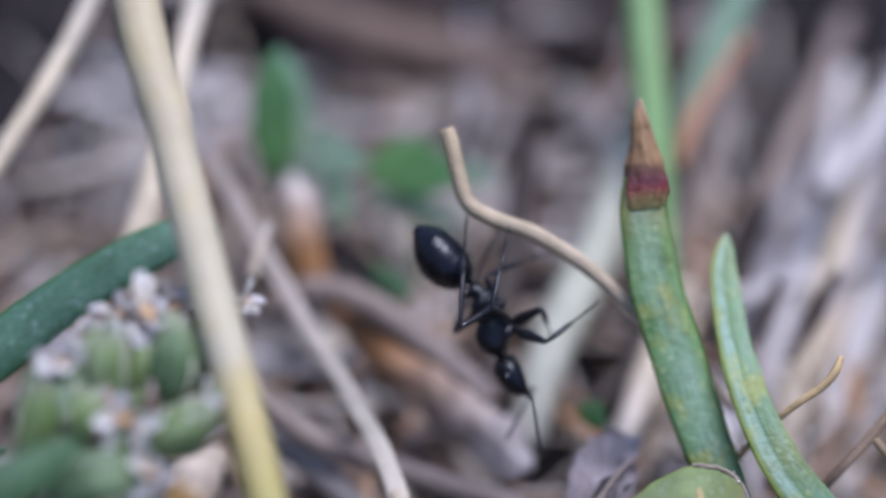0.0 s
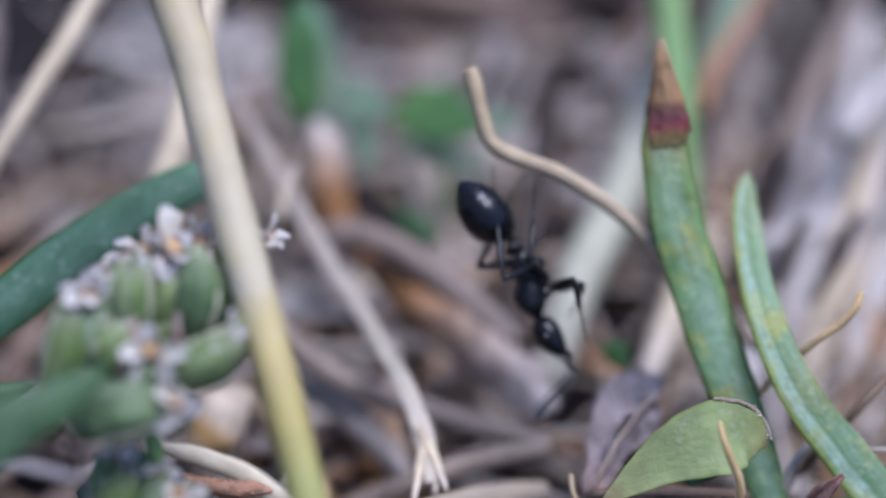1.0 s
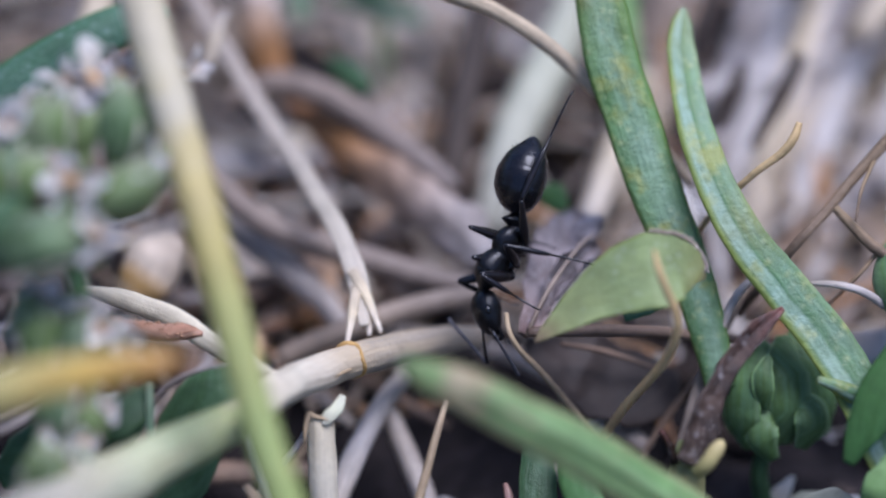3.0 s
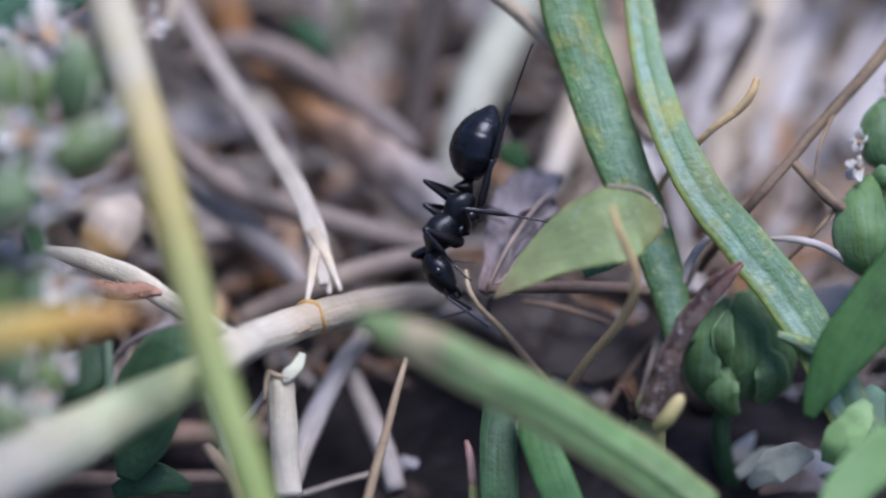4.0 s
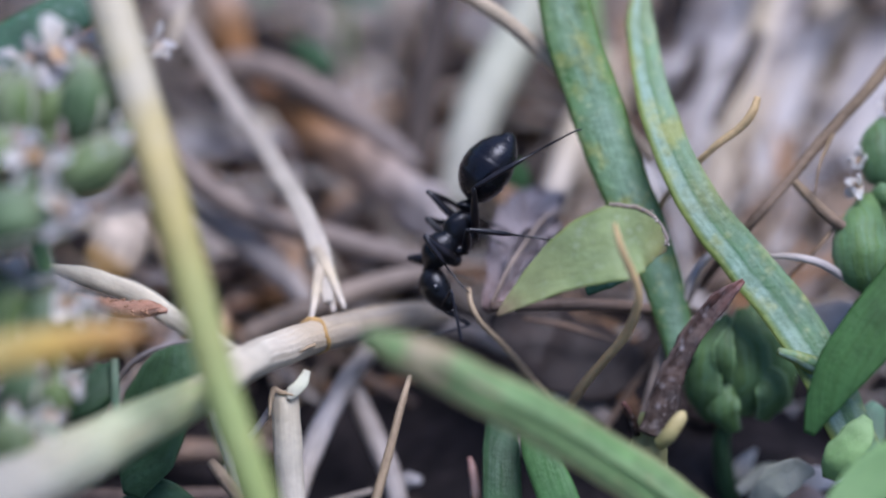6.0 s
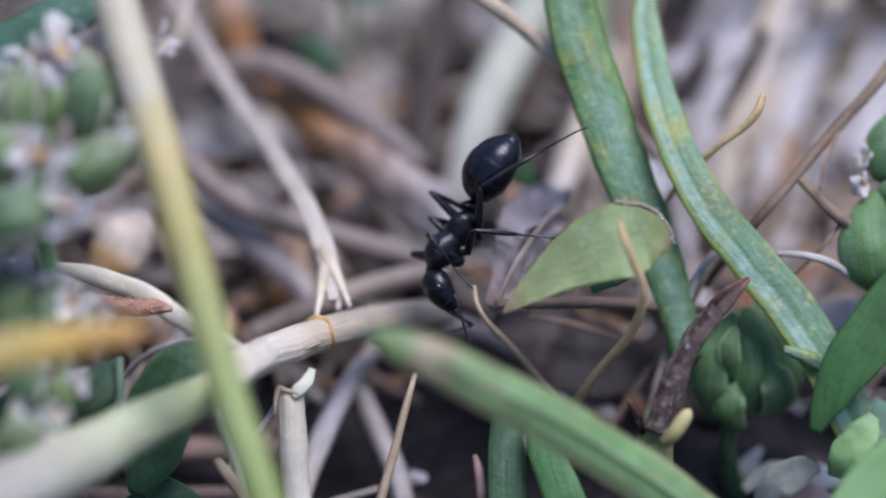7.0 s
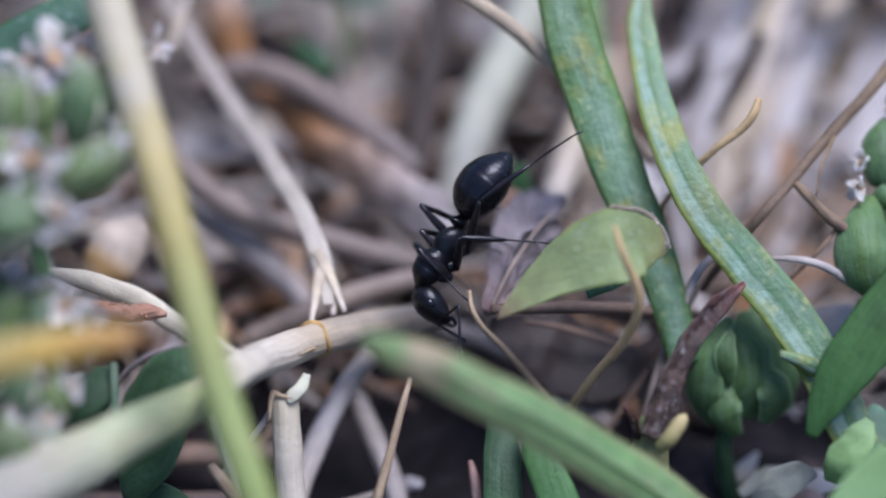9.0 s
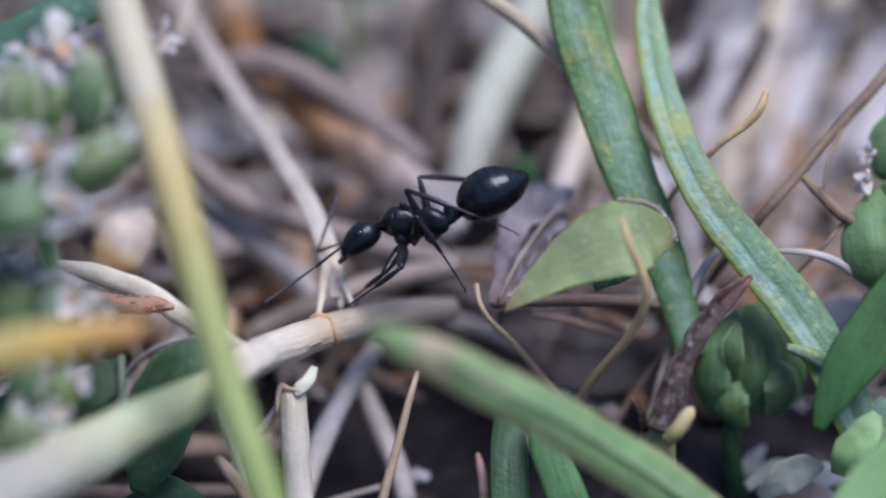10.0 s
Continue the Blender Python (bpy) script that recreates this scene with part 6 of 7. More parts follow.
# Each leg: where it joins the body, its thigh, its shin with the foot, the thigh's thickness
LEGS = {"front": (0.30, 1.2, 1.85, 0.31), "mid": (0.02, 1.2, 2.45, 0.25), "hind": (-0.44, 1.6, 3.1, 0.24)}


def lofted(knots, n, sides=26, square=0.9):
    """A body along x from knots of (x, underside, back, half width), with slightly boxy sections."""
    bm = bmesh.new()
    rings = []
    for x, lo, hi, half in spline(knots, n):
        ring = []
        for j in range(sides):
            a = 2 * math.pi * j / sides
            c, d = math.cos(a), math.sin(a)
            ring.append(bm.verts.new(Vector((x, math.copysign(abs(c) ** square, c) * half, (lo + hi) / 2 + math.copysign(abs(d) ** square, d) * (hi - lo) / 2)) * MM))
        rings.append(ring)
    for p, q in zip(rings, rings[1:]):
        for j in range(sides):
            bm.faces.new((p[j], p[(j + 1) % sides], q[(j + 1) % sides], q[j])).smooth = True
    bm.faces.new(rings[0][::-1]).smooth = True
    bm.faces.new(rings[-1]).smooth = True
    bmesh.ops.recalc_face_normals(bm, faces=bm.faces)
    return bm


def make_ant():
    """A glossy black ant, five millimetres long, head towards x."""
    root = tagged(new("ant"), "glossy black ant climbing among dry straws", "ant")
    root.empty_display_size = 0.001
    parts = {}
    # the middle body: humped forebody, a groove, then the lower rear box
    bm = lofted([(-0.96, -0.20, 0.02, 0.10), (-0.90, -0.30, 0.12, 0.18), (-0.72, -0.40, 0.27, 0.26), (-0.50, -0.42, 0.35, 0.29), (-0.30, -0.42, 0.33, 0.28), (-0.16, -0.42, 0.25, 0.26), (-0.06, -0.42, 0.33, 0.29), (0.12, -0.42, 0.43, 0.33),
                 (0.30, -0.40, 0.45, 0.365), (0.37, -0.38, 0.425, 0.365), (0.44, -0.36, 0.43, 0.37), (0.60, -0.29, 0.36, 0.33), (0.76, -0.19, 0.20, 0.21), (0.86, -0.14, 0.09, 0.14), (0.96, -0.11, 0.06, 0.11)], 52)
    for v in bm.verts:
        q = v.co / MM
        v.co += Vector((0, math.copysign(1, q.y), 0.2)) * MM * (0.02 * noise.noise(q * 4.0) - 0.025 * max(0, 1 - abs(q.x + 0.14 + q.z * 0.5) / 0.06))
    bristles(bm, [((x, y, 0.34), (0.1, y, 1)) for x in (-0.6, -0.4, 0.1, 0.3, 0.5) for y in (-0.12, 0.0, 0.12)], 4)
    parts["mesosoma"] = part("mesosoma", bm, M_BODY, root, "humped black middle body with a groove")
    for x, size in ((0.32, (0.36, 0.30, 0.52)), (0.02, (0.30, 0.26, 0.36)), (-0.44, (0.32, 0.28, 0.38))):
        for k in (1, -1):
            part("coxa", blob((x - 0.04, 0.17 * k, -0.38), size, 3, 0.08, 1, 2, turn=Euler((-0.3 * k, 0.35, 0)).to_matrix()), M_LIMB, root)
    bm = lofted([(-0.12, -0.14, 0.05, 0.08), (0.0, -0.16, 0.12, 0.12), (0.12, -0.17, 0.30, 0.19), (0.19, -0.17, 0.37, 0.20), (0.26, -0.16, 0.28, 0.17), (0.36, -0.15, 0.10, 0.11), (0.48, -0.12, 0.06, 0.09)], 24, 18, 1.0)
    for v in bm.verts:
        v.co.x *= -1
    bmesh.ops.recalc_face_normals(bm, faces=bm.faces)
    parts["petiole"] = part("petiole", bm, M_BODY, root, "upright waist scale")
    # the abdomen, with overlapping plates
    knots = [(0.0, 0.12, 0.0), (0.08, 0.27, 0.02), (0.26, 0.44, 0.05), (0.55, 0.59, 0.075), (0.88, 0.645, 0.08), (1.22, 0.61, 0.06), (1.54, 0.49, 0.025), (1.78, 0.30, -0.01), (1.93, 0.16, -0.02), (2.0, 0.04, -0.03)]
    prof = []
    for x, r, z in rounded(knots, 72):
        step = sum(0.016 * (1 - min(max((x - e) / 0.03, 0), 1)) for e in (0.66, 1.14, 1.50, 1.76))
        prof.append((x, r + step * min(1, r * 3), z))
    bm = shaped(prof, 36, 0.92)
    rnd = random.Random(9)
    hairs = []
    for _ in range(60):
        x, a = rnd.uniform(0.3, 1.95), rnd.uniform(0, 2 * math.pi)
        r = float(np.interp(x, [k[0] for k in knots], [k[1] for k in knots]))
        hairs.append(((x, math.cos(a) * r, math.sin(a) * r * 0.92 + 0.04), (0.9, math.cos(a), math.sin(a))))
    bristles(bm, hairs, 2)
    for v in bm.verts:
        v.co.x *= -1
    bmesh.ops.recalc_face_normals(bm, faces=bm.faces)
    parts["gaster"] = part("gaster", bm, M_ANT, root, "polished black oval abdomen with plate edges")
    # the head, with eyes and jaws
    bm = lofted([(-0.02, -0.10, 0.06, 0.10), (0.06, -0.24, 0.20, 0.24), (0.20, -0.33, 0.31, 0.37), (0.44, -0.37, 0.36, 0.435), (0.70, -0.34, 0.32, 0.41), (0.92, -0.29, 0.22, 0.35), (1.06, -0.24, 0.12, 0.28), (1.15, -0.20, 0.02, 0.18), (1.18, -0.16, -0.06, 0.08)], 36, 26, 0.95)
    bristles(bm, [((0.3, 0.1, 0.32), (0, 0, 1)), ((0.5, -0.12, 0.34), (0, 0, 1)), ((0.8, 0.1, 0.26), (0.3, 0, 1)), ((1.0, -0.1, 0.14), (0.5, 0, 1)), ((1.08, 0.08, 0.08), (0.8, 0, 1))], 8)
    head = parts["head"] = part("head", bm, M_BODY, root, "smooth black oval head")
    for s in (1, -1):
        part("eye", blob((0.50, 0.37 * s, 0.14), (0.25, 0.13, 0.2), 1, 0.02, 1, 2), M_EYE, head)
        part("mandible", sweep([(1.02, 0.19 * s, -0.15), (1.20, 0.18 * s, -0.18), (1.34, 0.06 * s, -0.20)], [0.2, 0.18, 0.05], 0.1, n=8, sides=8, face=(0, 0, 1)), M_LIMB, head, "short toothed jaw")
        k = "left" if s > 0 else "right"
        feeler = parts["feeler", k] = part("antenna", limb(SCAPE, [(0, 0.09, 0), (0.06, 0.06, 0), (0.5, 0.075, 0.01), (0.95, 0.095, 0), (1, 0.05, 0)], 8), M_LIMB, root, "thin elbowed antenna")
        rows = []
        for i in range(11):
            rows += [(i / 11, 0.050 + 0.003 * i, -0.010 * i), ((i + 0.85) / 11, 0.072 + 0.003 * i, -0.010 * i)]
        parts["whip", k] = part("whip", limb(WHIP, rows + [(1, 0.03, -0.11)], 8), M_WHIP, feeler)
        for which, (x, fl, tl, thick) in LEGS.items():
            g = thick
            leg = parts["leg", which, k] = part("leg", limb(fl, [(0, g * 0.5, 0), (0.07, g * 0.66, 0), (0.11, g * 0.5, 0), (0.2, g * 0.85, 0.01), (0.38, g, 0.015), (0.6, g * 0.88, 0.01), (0.85, g * 0.6, 0), (0.97, g * 0.52, 0), (1.0, g * 0.25, 0)], 14), M_LIMB, root, "slender shiny black leg")
            tib = 0.47
            rows = [(0, 0.07, 0), (0.03, 0.11, 0), (0.2, 0.155, 0.01), (0.36, 0.14, 0), (tib, 0.095, 0), (tib + 0.01, 0.055, 0), (0.68, 0.05, -0.01), (0.685, 0.065, -0.01), (0.78, 0.045, -0.02), (0.785, 0.058, -0.02), (0.86, 0.042, -0.03), (0.865, 0.055, -0.03), (0.94, 0.04, -0.055), (0.965, 0.06, -0.07), (1.0, 0.02, -0.12)]
            bm = limb(tl, rows, 10)
            bristles(bm, [((tl * u, 0.04, 0), (1.4, 0.3 * (1 if i % 2 else -1), -0.8)) for i, u in enumerate((0.12, 0.2, 0.28, 0.36, 0.44, 0.47))], 6)
            parts["shin", which, k] = part("shin", bm, M_LIMB, leg, "thin shin and jointed foot")
    return root, parts


ant, ANT = make_ant()

# Where the ant's waist, neck, head tip and abdomen tip pass, millimetres
TAIL = [(0, (-2.91, 5.80, 10.19)), (0.5, (-2.88, 5.80, 10.19)), (1, (-2.26, 5.39, 9.92)), (1.2, (-1.79, 4.45, 9.09)), (1.5, (-0.51, 4.53, 9.33)), (2, (0.59, 3.95, 9.04)), (2.5, (1.37, 2.96, 8.65)), (4, (1.38, 2.49, 8.37)), (4.5, (1.46, 2.45, 8.39)), (5, (1.78, 2.24, 8.22)), (7, (1.61, 2.02, 8.09)), (7.5, (1.62, 2.01, 8.10)), (9, (1.63, 1.74, 7.97)), (9.3, (1.83, 1.90, 8.16)), (9.5, (1.70, 1.85, 8.13)), (9.7, (1.65, 1.57, 7.86)), (9.8, (1.77, 1.58, 7.88)), (10, (2.00, 1.24, 7.56))]
RUMP = [(0, (-1.46, 4.81, 9.20)), (0.5, (-1.43, 4.85, 9.23)), (1, (-1.03, 4.51, 9.04)), (1.2, (-0.22, 3.39, 8.03)), (1.5, (0.24, 3.22, 8.03)), (2, (0.87, 2.52, 7.61)), (2.5, (0.98, 1.42, 7.12)), (4, (0.73, 1.10, 6.98)), (4.5, (0.74, 1.10, 7.04)), (5, (0.78, 1.06, 7.03)), (7, (0.68, 0.96, 7.04)), (7.5, (0.69, 0.95, 7.05)), (9, (0.54, 0.66, 6.90)), (9.3, (0.71, 0.76, 7.02)), (9.5, (0.56, 0.76, 7.04)), (9.7, (0.34, 0.51, 6.80)), (9.8, (0.43, 0.55, 6.85)), (10, (0.25, 0.58, 6.90))]
WAIST = [(0, (-1.19, 4.60, 8.99)), (0.5, (-1.20, 4.58, 8.96)), (1, (-0.76, 4.24, 8.76)), (1.2, (-0.17, 3.09, 7.72)), (1.5, (0.39, 3.05, 7.86)), (2, (1.09, 2.39, 7.48)), (2.5, (0.94, 1.24, 6.94)), (4, (0.74, 0.91, 6.79)), (4.5, (0.74, 0.88, 6.82)), (5, (0.74, 0.88, 6.85)), (7, (0.63, 0.75, 6.82)), (7.5, (0.64, 0.74, 6.84)), (9, (0.44, 0.50, 6.73)), (9.3, (0.60, 0.62, 6.88)), (9.5, (0.46, 0.59, 6.87)), (9.7, (0.23, 0.41, 6.70)), (9.8, (0.26, 0.45, 6.75)), (10, (-0.07, 0.45, 6.77))]
NECK = [(0, (-0.62, 3.48, 7.87)), (0.5, (-0.55, 3.56, 7.94)), (1, (-0.24, 3.02, 7.55)), (1.2, (0.26, 1.85, 6.49)), (1.5, (0.69, 1.64, 6.45)), (2, (0.44, 0.92, 6.01)), (2.5, (0.21, 0.05, 5.75)), (4, (-0.26, -0.20, 5.68)), (4.5, (-0.40, -0.23, 5.71)), (5, (-0.36, -0.19, 5.79)), (7, (-0.48, -0.31, 5.76)), (7.5, (-0.47, -0.32, 5.77)), (9, (-0.67, -0.66, 5.58)), (9.3, (-0.81, -0.36, 5.89)), (9.5, (-1.01, -0.16, 6.11)), (9.7, (-1.48, -0.35, 5.95)), (9.8, (-1.50, -0.19, 6.12)), (10, (-1.85, 0.38, 6.70))]
HEAD_TIP = [(0, (0.01, 2.71, 7.10)), (0.5, (0.29, 2.81, 7.19)), (1, (0.59, 2.08, 6.60)), (1.2, (0.95, 0.94, 5.58)), (1.5, (0.96, 0.68, 5.49)), (2, (0.50, -0.08, 5.01)), (2.5, (0.30, -0.87, 4.83)), (4, (0.47, -1.22, 4.66)), (4.5, (0.41, -1.13, 4.81)), (5, (0.31, -1.14, 4.84)), (7, (0.21, -1.24, 4.83)), (7.5, (0.21, -1.25, 4.84)), (9, (0.19, -1.43, 4.80)), (9.3, (-1.03, -1.29, 4.97)), (9.5, (-1.85, -0.94, 5.34)), (9.7, (-2.45, -0.97, 5.32)), (9.8, (-2.40, -0.81, 5.49)), (10, (-3.12, -0.26, 6.07))]
# Which way the ant's back faces: across, up the slope, out of it
BACK = [(0.0, (-0.95, -0.3, 0.25)), (1.0, (-0.93, -0.3, 0.3)), (1.5, (-0.9, -0.1, 0.5)), (2.0, (-0.8, -0.1, 0.6)), (2.5, (-0.8, -0.2, 0.5)), (4.0, (-0.9, 0.3, 0.35)), (9.0, (-0.9, 0.3, 0.35)), (9.3, (-0.75, 0.6, 0.35)),
        (9.5, (-0.6, 0.75, 0.3)), (9.7, (-0.4, 0.9, 0.3)), (10.0, (-0.05, 1.0, 0.3))]
# Where each knee points and each foot stands
KNEES, FEET, FEELERS = {}, {}, {}
KNEES["front", "left"] = [(0, (0.30, 3.32, 8.69)), (0.5, (-0.05, 3.78, 9.15)), (1, (0.41, 3.27, 8.78)), (1.2, (0.87, 2.10, 7.73)), (1.5, (1.18, 1.87, 7.67)), (2, (1.27, 0.99, 7.07)), (2.5, (0.16, -0.03, 6.66)), (4, (-0.32, -0.44, 6.43)), (4.5, (-0.40, -0.37, 6.56)), (5, (-0.39, -0.38, 6.59)), (7, (-0.55, -0.45, 6.61)), (7.5, (-0.54, -0.46, 6.62)), (9, (-0.69, -0.40, 6.82)), (9.3, (-0.56, -0.51, 6.74)), (9.5, (-0.86, -0.64, 6.63)), (9.7, (-1.02, -0.79, 6.49)), (9.8, (-0.96, -0.68, 6.61)), (10, (-0.85, -0.52, 6.79))]
FEET["front", "left"] = [(0, (1.95, 4.37, 9.18)), (0.5, (0.74, 2.79, 7.60)), (1, (1.00, 2.42, 7.37)), (1.2, (2.09, 1.01, 6.07)), (1.5, (1.52, 0.70, 5.94)), (2, (1.99, -0.23, 5.28)), (2.5, (1.93, -0.46, 5.67)), (4, (0.80, -0.94, 5.37)), (4.5, (0.67, -0.91, 5.45)), (5, (0.66, -0.88, 5.52)), (7, (0.63, -0.88, 5.62)), (7.5, (0.64, -0.88, 5.63)), (9, (0.66, -1.07, 5.59)), (9.3, (0.71, -1.03, 5.65)), (9.5, (0.70, -1.00, 5.70)), (9.7, (0.54, -1.21, 5.51)), (9.8, (-0.11, -1.15, 5.58)), (10, (-2.69, -1.34, 5.40))]
KNEES["mid", "left"] = [(0, (-0.78, 4.79, 10.58)), (0.5, (-0.75, 4.78, 10.58)), (1, (-0.62, 4.22, 10.16)), (1.2, (0.61, 2.14, 8.20)), (1.5, (1.23, 2.02, 7.68)), (2, (1.24, 1.76, 8.26)), (2.5, (0.92, 0.21, 7.33)), (4, (0.46, -0.13, 7.17)), (4.5, (0.52, -0.13, 7.22)), (5, (0.52, -0.17, 7.22)), (7, (0.48, -0.34, 7.15)), (7.5, (0.50, -0.34, 7.17)), (9, (0.37, -0.39, 7.26)), (9.3, (0.54, -0.25, 7.42)), (9.5, (0.56, -0.17, 7.52)), (9.7, (0.44, -0.35, 7.35)), (9.8, (0.09, -0.74, 6.97)), (10, (-0.14, -0.73, 7.00))]
FEET["mid", "left"] = [(0, (-0.45, 5.75, 10.56)), (0.5, (-0.43, 5.72, 10.53)), (1, (-0.54, 5.55, 10.50)), (1.2, (2.90, 3.18, 8.24)), (1.5, (1.70, 1.37, 5.33)), (2, (2.37, 3.46, 8.97)), (2.3, (3.34, 0.59, 6.47)), (2.5, (2.98, 0.29, 6.41)), (4, (2.93, 0.16, 6.47)), (4.5, (2.97, 0.13, 6.49)), (5, (2.96, 0.12, 6.52)), (7, (2.96, 0.06, 6.56)), (7.5, (2.97, 0.05, 6.57)), (9, (2.82, -0.00, 6.65)), (9.3, (2.91, -0.05, 6.64)), (9.5, (2.90, 0.00, 6.70)), (9.7, (2.76, -0.15, 6.57)), (9.8, (0.28, -1.10, 5.63)), (10, (0.50, -1.07, 5.68))]
KNEES["hind", "left"] = [(0, (-2.19, 3.50, 9.79)), (0.5, (-2.18, 3.47, 9.76)), (1, (-1.69, 3.29, 9.72)), (1.2, (-1.18, 2.38, 8.93)), (1.5, (0.97, 2.69, 7.92)), (2, (1.49, 2.50, 9.50)), (2.5, (0.82, 1.06, 8.67)), (4, (0.97, 0.59, 8.38)), (4.5, (0.96, 0.57, 8.41)), (5, (0.54, 0.56, 8.44)), (7, (0.41, 0.43, 8.41)), (7.5, (0.42, 0.43, 8.43)), (9, (0.47, 0.23, 8.37)), (9.3, (0.43, 0.37, 8.54)), (9.5, (0.42, 0.37, 8.55)), (9.7, (0.06, 0.04, 8.24)), (9.8, (-0.08, 0.08, 8.29)), (10, (0.07, 0.01, 8.24))]
FEET["hind", "left"] = [(0, (-1.60, 5.92, 10.73)), (0.5, (-1.58, 5.88, 10.69)), (1, (-1.55, 5.58, 10.53)), (1.2, (-1.34, 4.86, 9.93)), (1.5, (2.31, 5.54, 7.52)), (2, (2.81, 4.19, 9.70)), (2.5, (2.25, 3.33, 9.45)), (4, (2.37, 2.97, 10.20)), (4.5, (2.46, 2.88, 10.16)), (4.8, (3.36, 1.76, 9.07)), (5, (3.47, 1.69, 9.01)), (7, (3.50, 1.62, 9.04)), (7.5, (3.51, 1.61, 9.04)), (9, (3.46, 1.54, 9.11)), (9.3, (3.53, 1.50, 9.11)), (9.5, (3.52, 1.51, 9.13)), (9.7, (1.34, -0.85, 7.99)), (9.8, (1.35, -0.69, 7.87)), (10, (1.78, -0.79, 7.51))]
KNEES["hind", "right"] = [(0, (-1.14, 4.49, 8.31)), (1, (-0.72, 4.44, 8.40)), (1.5, (0.99, 3.13, 7.38)), (2, (0.40, 2.95, 7.48)), (2.5, (-0.40, 2.07, 7.21)), (4, (-0.40, 1.90, 7.22)), (4.5, (-0.44, 1.81, 7.18)), (5, (-0.39, 1.79, 7.20)), (7, (-0.47, 1.62, 7.12)), (7.5, (-0.46, 1.61, 7.14)), (9, (-0.48, 1.52, 7.18)), (9.3, (-0.40, 1.69, 7.38)), (9.5, (-0.34, 1.79, 7.50)), (9.7, (-0.44, 1.56, 7.28)), (9.8, (-0.36, 1.64, 7.37)), (10, (-0.54, 1.51, 7.26))]
FEET["hind", "right"] = [(0, (-0.73, 7.00, 9.12)), (0.5, (-0.93, 6.96, 9.08)), (1, (-0.75, 6.87, 9.13)), (1.5, (2.07, 5.30, 6.71)), (2, (1.29, 3.82, 6.65)), (2.5, (1.92, 2.05, 5.49)), (4, (2.02, 1.60, 5.22)), (4.5, (2.07, 1.57, 5.25)), (5, (2.19, 1.54, 5.25)), (7, (2.04, 1.38, 5.19)), (7.5, (2.04, 1.37, 5.20)), (9, (1.93, 1.23, 5.20)), (9.3, (2.10, 1.43, 5.43)), (9.5, (2.08, 1.58, 5.60)), (9.7, (2.05, 2.01, 6.05)), (9.8, (2.07, 2.13, 6.17)), (10, (2.04, 2.24, 6.30))]
KNEES["mid", "right"] = [(0, (-0.44, 5.33, 9.15)), (1, (-0.15, 5.07, 9.03)), (1.5, (1.14, 2.93, 7.17)), (2, (-0.19, 2.03, 6.56)), (2.5, (-0.24, 1.45, 6.58)), (4, (-0.44, 1.22, 6.54)), (4.5, (-0.48, 1.16, 6.53)), (5, (-0.42, 1.14, 6.55)), (7, (-0.47, 0.97, 6.47)), (7.5, (-0.46, 0.96, 6.49)), (9, (-0.56, 0.89, 6.56)), (9.3, (-0.55, 1.07, 6.77)), (9.5, (-0.56, 1.16, 6.87)), (9.7, (-0.56, 1.13, 6.86)), (9.8, (-0.57, 1.23, 6.97)), (10, (-0.38, 1.58, 7.33))]
FEET["mid", "right"] = [(0, (0.75, 6.47, 8.88)), (0.5, (0.35, 6.28, 8.68)), (1, (0.24, 6.00, 8.55)), (1.5, (1.79, 3.75, 5.73)), (2, (1.17, 2.55, 5.66)), (2.5, (1.34, 1.80, 5.52)), (4, (1.72, 1.40, 5.31)), (4.5, (1.78, 1.37, 5.33)), (5, (1.75, 1.31, 5.31)), (7, (1.67, 1.14, 5.23)), (7.5, (1.67, 1.12, 5.24)), (9, (1.57, 1.04, 5.29)), (9.3, (1.73, 1.24, 5.52)), (9.5, (1.57, 1.34, 5.64)), (9.7, (1.46, 1.26, 5.57)), (9.8, (1.34, 1.26, 5.59)), (10, (0.08, 0.92, 5.26))]
KNEES["front", "right"] = [(0, (0.03, 4.34, 8.30)), (1, (0.26, 3.76, 7.86)), (1.5, (0.71, 2.55, 6.93)), (2, (0.03, 1.56, 6.22)), (2.5, (-0.04, 0.81, 6.09)), (4, (-0.08, 0.21, 5.67)), (5, (-0.22, 0.33, 5.88)), (7, (-0.37, 0.25, 5.90)), (9, (-0.53, 0.21, 6.02)), (9.5, (-0.66, 0.15, 6.00)), (10, (-1.35, 0.04, 5.93))]
FEET["front", "right"] = [(0, (0.81, 4.73, 7.28)), (1, (0.68, 3.94, 6.63)), (1.5, (1.21, 2.11, 5.08)), (2, (1.04, 1.66, 4.91)), (2.5, (1.07, 0.60, 4.46)), (4, (0.93, 0.51, 4.56)), (5, (0.88, 0.52, 4.66)), (7, (0.72, 0.50, 4.74)), (9, (0.70, 0.31, 4.70)), (9.5, (-0.53, -0.06, 4.38)), (10, (-2.67, -0.13, 4.36))]
FEELERS["left"] = [(0, (0.54, 1.58, 6.39)), (0.5, (0.57, 1.30, 6.10)), (1, (-0.19, 0.96, 5.91)), (1.5, (1.88, -0.33, 4.90)), (2, (1.09, -0.62, 4.89)), (2.5, (0.93, -1.80, 4.32)), (4, (1.32, -1.73, 4.58)), (4.5, (0.95, -1.78, 4.59)), (5, (0.50, -1.63, 4.77)), (7, (0.63, -1.83, 4.66)), (7.5, (0.68, -1.90, 4.62)), (9, (0.61, -2.12, 4.53)), (9.3, (-1.56, -1.88, 4.80)), (9.5, (-2.78, -1.90, 4.80)), (9.7, (-3.58, -1.92, 4.79)), (9.8, (-3.74, -1.45, 5.27)), (10, (-5.04, -1.45, 5.29))]
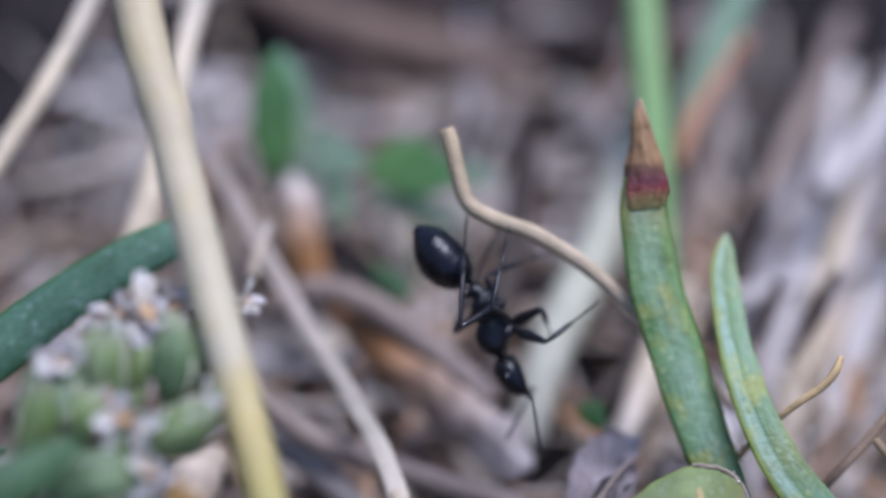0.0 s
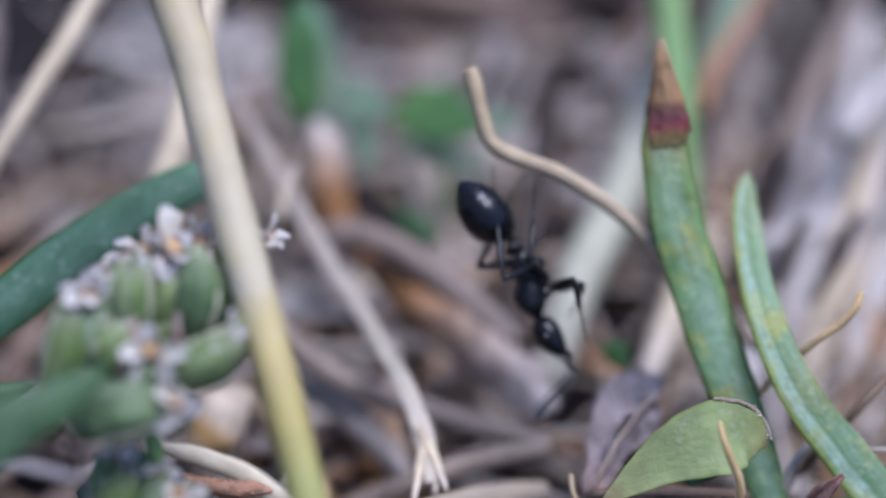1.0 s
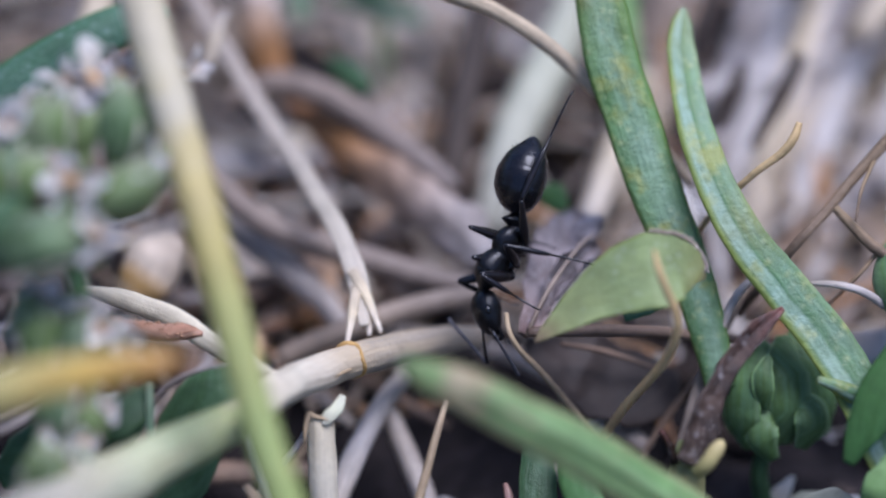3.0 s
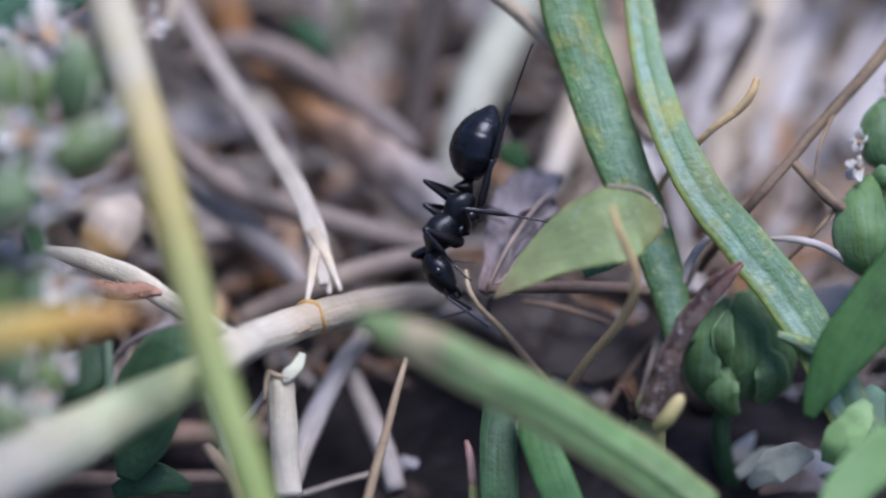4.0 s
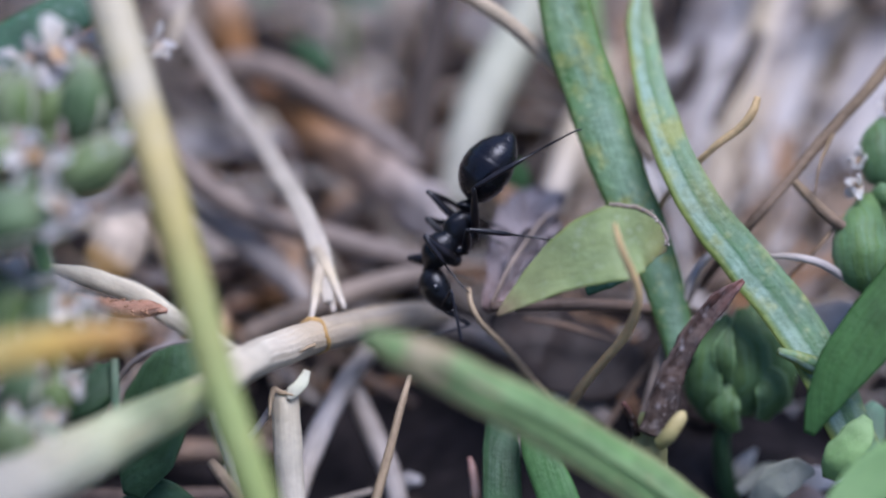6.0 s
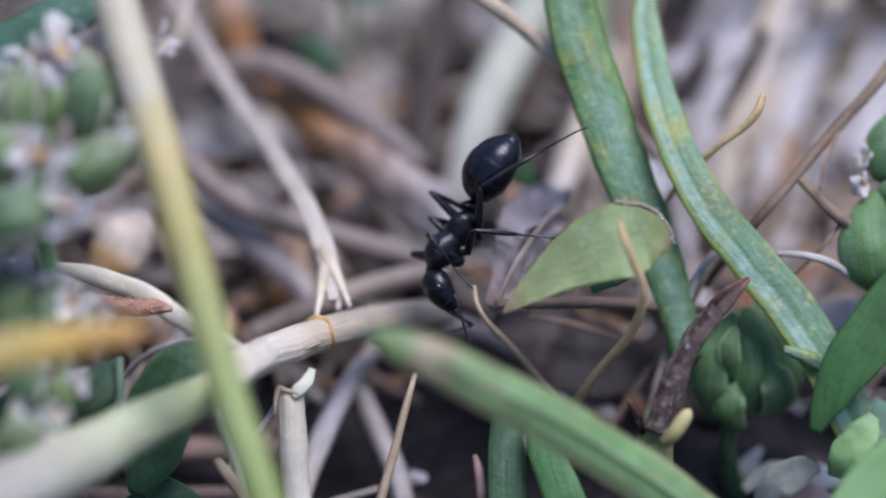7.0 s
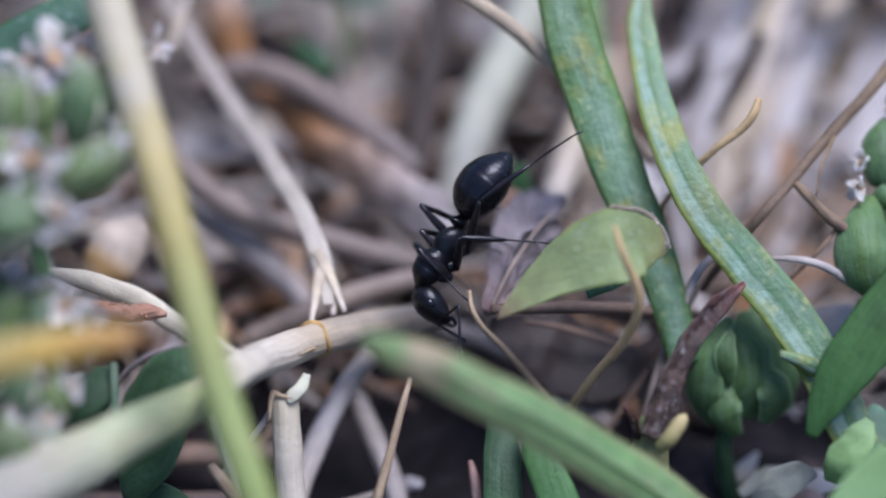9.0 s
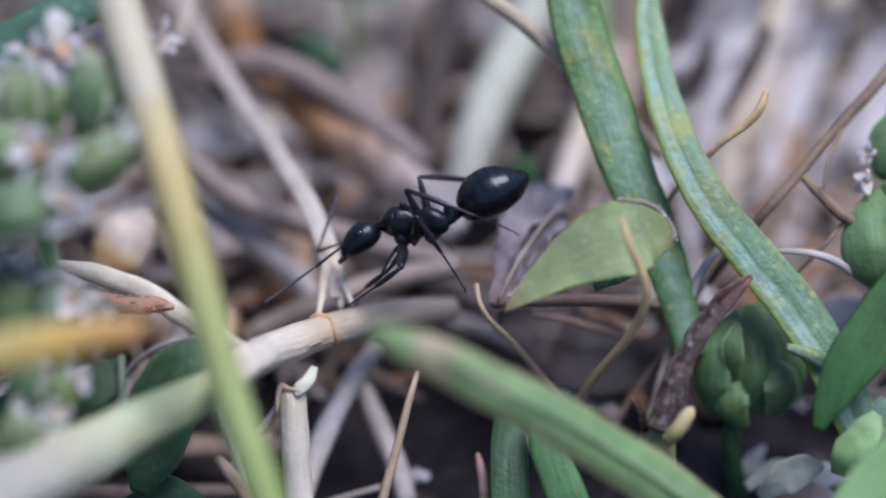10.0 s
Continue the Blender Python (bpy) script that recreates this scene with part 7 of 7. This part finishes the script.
FEELERS["right"] = [(0, (-0.30, 2.57, 5.68)), (0.5, (-0.42, 2.39, 5.50)), (1, (-0.16, 1.87, 5.12)), (1.5, (0.64, 0.69, 4.22)), (2, (-0.87, 1.10, 4.92)), (2.5, (-0.96, 0.51, 4.94)), (4, (-0.51, -0.89, 3.72)), (4.5, (-0.33, -0.87, 3.79)), (5, (-0.54, -0.93, 3.78)), (7, (-0.65, -0.96, 3.84)), (7.5, (-0.42, -1.27, 3.56)), (9, (-0.68, -1.30, 3.66)), (9.3, (-1.66, 0.68, 5.67)), (9.5, (-2.25, 0.58, 5.58)), (9.7, (-2.65, 0.59, 5.62)), (9.8, (-2.02, 1.03, 6.06)), (10, (-2.95, 1.58, 6.63))]


def at_time(table, t):
    """The smooth value of a table of (seconds, point) at a time."""
    ts = [r[0] for r in table]
    return Vector([float(np.interp(t, ts, [r[1][i] for r in table])) for i in range(3)])


def eased(table, t):
    return (at_time(table, t - 0.04) + at_time(table, t) * 2 + at_time(table, t + 0.04)) / 4


def reach(a, b, length, toward):
    """From a towards b, leaning out of the slope or into it until the length fits."""
    v = b - a
    v = v - VIEWER * v.dot(VIEWER)
    d = v.length
    if d >= length:
        return v * (length / d)
    return v + VIEWER * toward * math.sqrt(length * length - d * d)


def aimed(place, ahead, up):
    """A pose in millimetres whose x looks ahead and whose z leans to up."""
    x = Vector(ahead).normalized()
    y = Vector(up).cross(x).normalized()
    z = x.cross(y)
    m = Matrix((x, y, z)).transposed().to_4x4()
    m.translation = Vector(place) * MM
    return m


def ant_pose(t):
    a, b = eased(WAIST, t), eased(NECK, t)
    run = reach(a, b, 2 * HALF, -0.6 if t < 1.7 else -1)
    k = eased(BACK, t)
    back = SIDE * k.x + RISE * k.y + VIEWER * k.z
    middle = (a + b) / 2 - VIEWER * (a + b).dot(VIEWER) / 2 + VIEWER * (a.dot(VIEWER))
    return aimed(middle, run, back)


def bend_leg(hip, foot, upper, lower, pole):
    """Poses of a two-boned leg from hip to foot, its knee towards the pole, millimetres."""
    v = foot - hip
    d = min(max(v.length, abs(upper - lower) + 0.05), (upper + lower) * 0.995)
    v.normalize()
    side = (pole - v * pole.dot(v)).normalized()
    c = (upper * upper + d * d - lower * lower) / (2 * upper * d)
    knee = hip + (v * c + side * math.sqrt(max(0, 1 - c * c))) * upper
    end = hip + v * d
    m = aimed(hip, knee - hip, side if abs(c) > 0.2 else v + side)
    low = aimed(knee, end - knee, side)
    return m, m.inverted() @ low


def motions():
    times = [i / 10 for i in range(101)]
    rows = {}
    for t in times:
        m = ant_pose(t)
        rows.setdefault("ant", []).append((t, m))
        inv = m.inverted()
        turn = inv.to_3x3()
        # head
        tip = turn @ reach(eased(NECK, t), eased(HEAD_TIP, t), 1.3, -0.3)
        nod = aimed((HALF - 0.02, 0, -0.02), tip, Vector((0.4 if tip.z < 0 else -0.4, 0, 1)))
        rows.setdefault("head", []).append((t, nod))
        # abdomen
        back = turn @ reach(eased(RUMP, t), eased(TAIL, t), 1.95, 0.35)
        end = Vector((-HALF + 0.02, 0, -0.02))
        rump = (inv @ (eased(RUMP, t) * MM)) / MM
        gap = rump - end
        rump = end + gap.normalized() * min(max(gap.length, 0.34), 0.46)
        rows.setdefault("petiole", []).append((t, aimed(end, end - rump, (0.3, 0, 1))))
        rows.setdefault("gaster", []).append((t, aimed(rump, -back, Vector((0.5 if back.z > 0 else -0.5, 0, 1)))))
        # feelers, elbowed out and up
        for k, s in (("left", 1), ("right", -1)):
            root_at = nod @ (Vector((0.96, 0.17 * s, 0.12)) * MM) / MM
            tip_at = (inv @ (eased(FEELERS[k], t) * MM)) / MM
            scape, whip = bend_leg(root_at, tip_at, SCAPE, WHIP, nod.to_3x3() @ Vector((0.9, 0.7 * s, 0.0)))
            rows.setdefault(("feeler", k), []).append((t, scape))
            rows.setdefault(("whip", k), []).append((t, whip))
            for which, (x, fl, tl, _) in LEGS.items():
                hip = Vector((x - 0.06, 0.24 * s, -0.52))
                foot = (inv @ (eased(FEET[which, k], t) * MM)) / MM
                knee = (inv @ (eased(KNEES[which, k], t) * MM)) / MM
                up_leg, low_leg = bend_leg(hip, foot, fl, tl, knee - hip)
                rows.setdefault(("leg", which, k), []).append((t, up_leg))
                rows.setdefault(("shin", which, k), []).append((t, low_leg))
    walk(ant, rows.pop("ant"))
    for key, r in rows.items():
        walk(ANT[key], r)


motions()
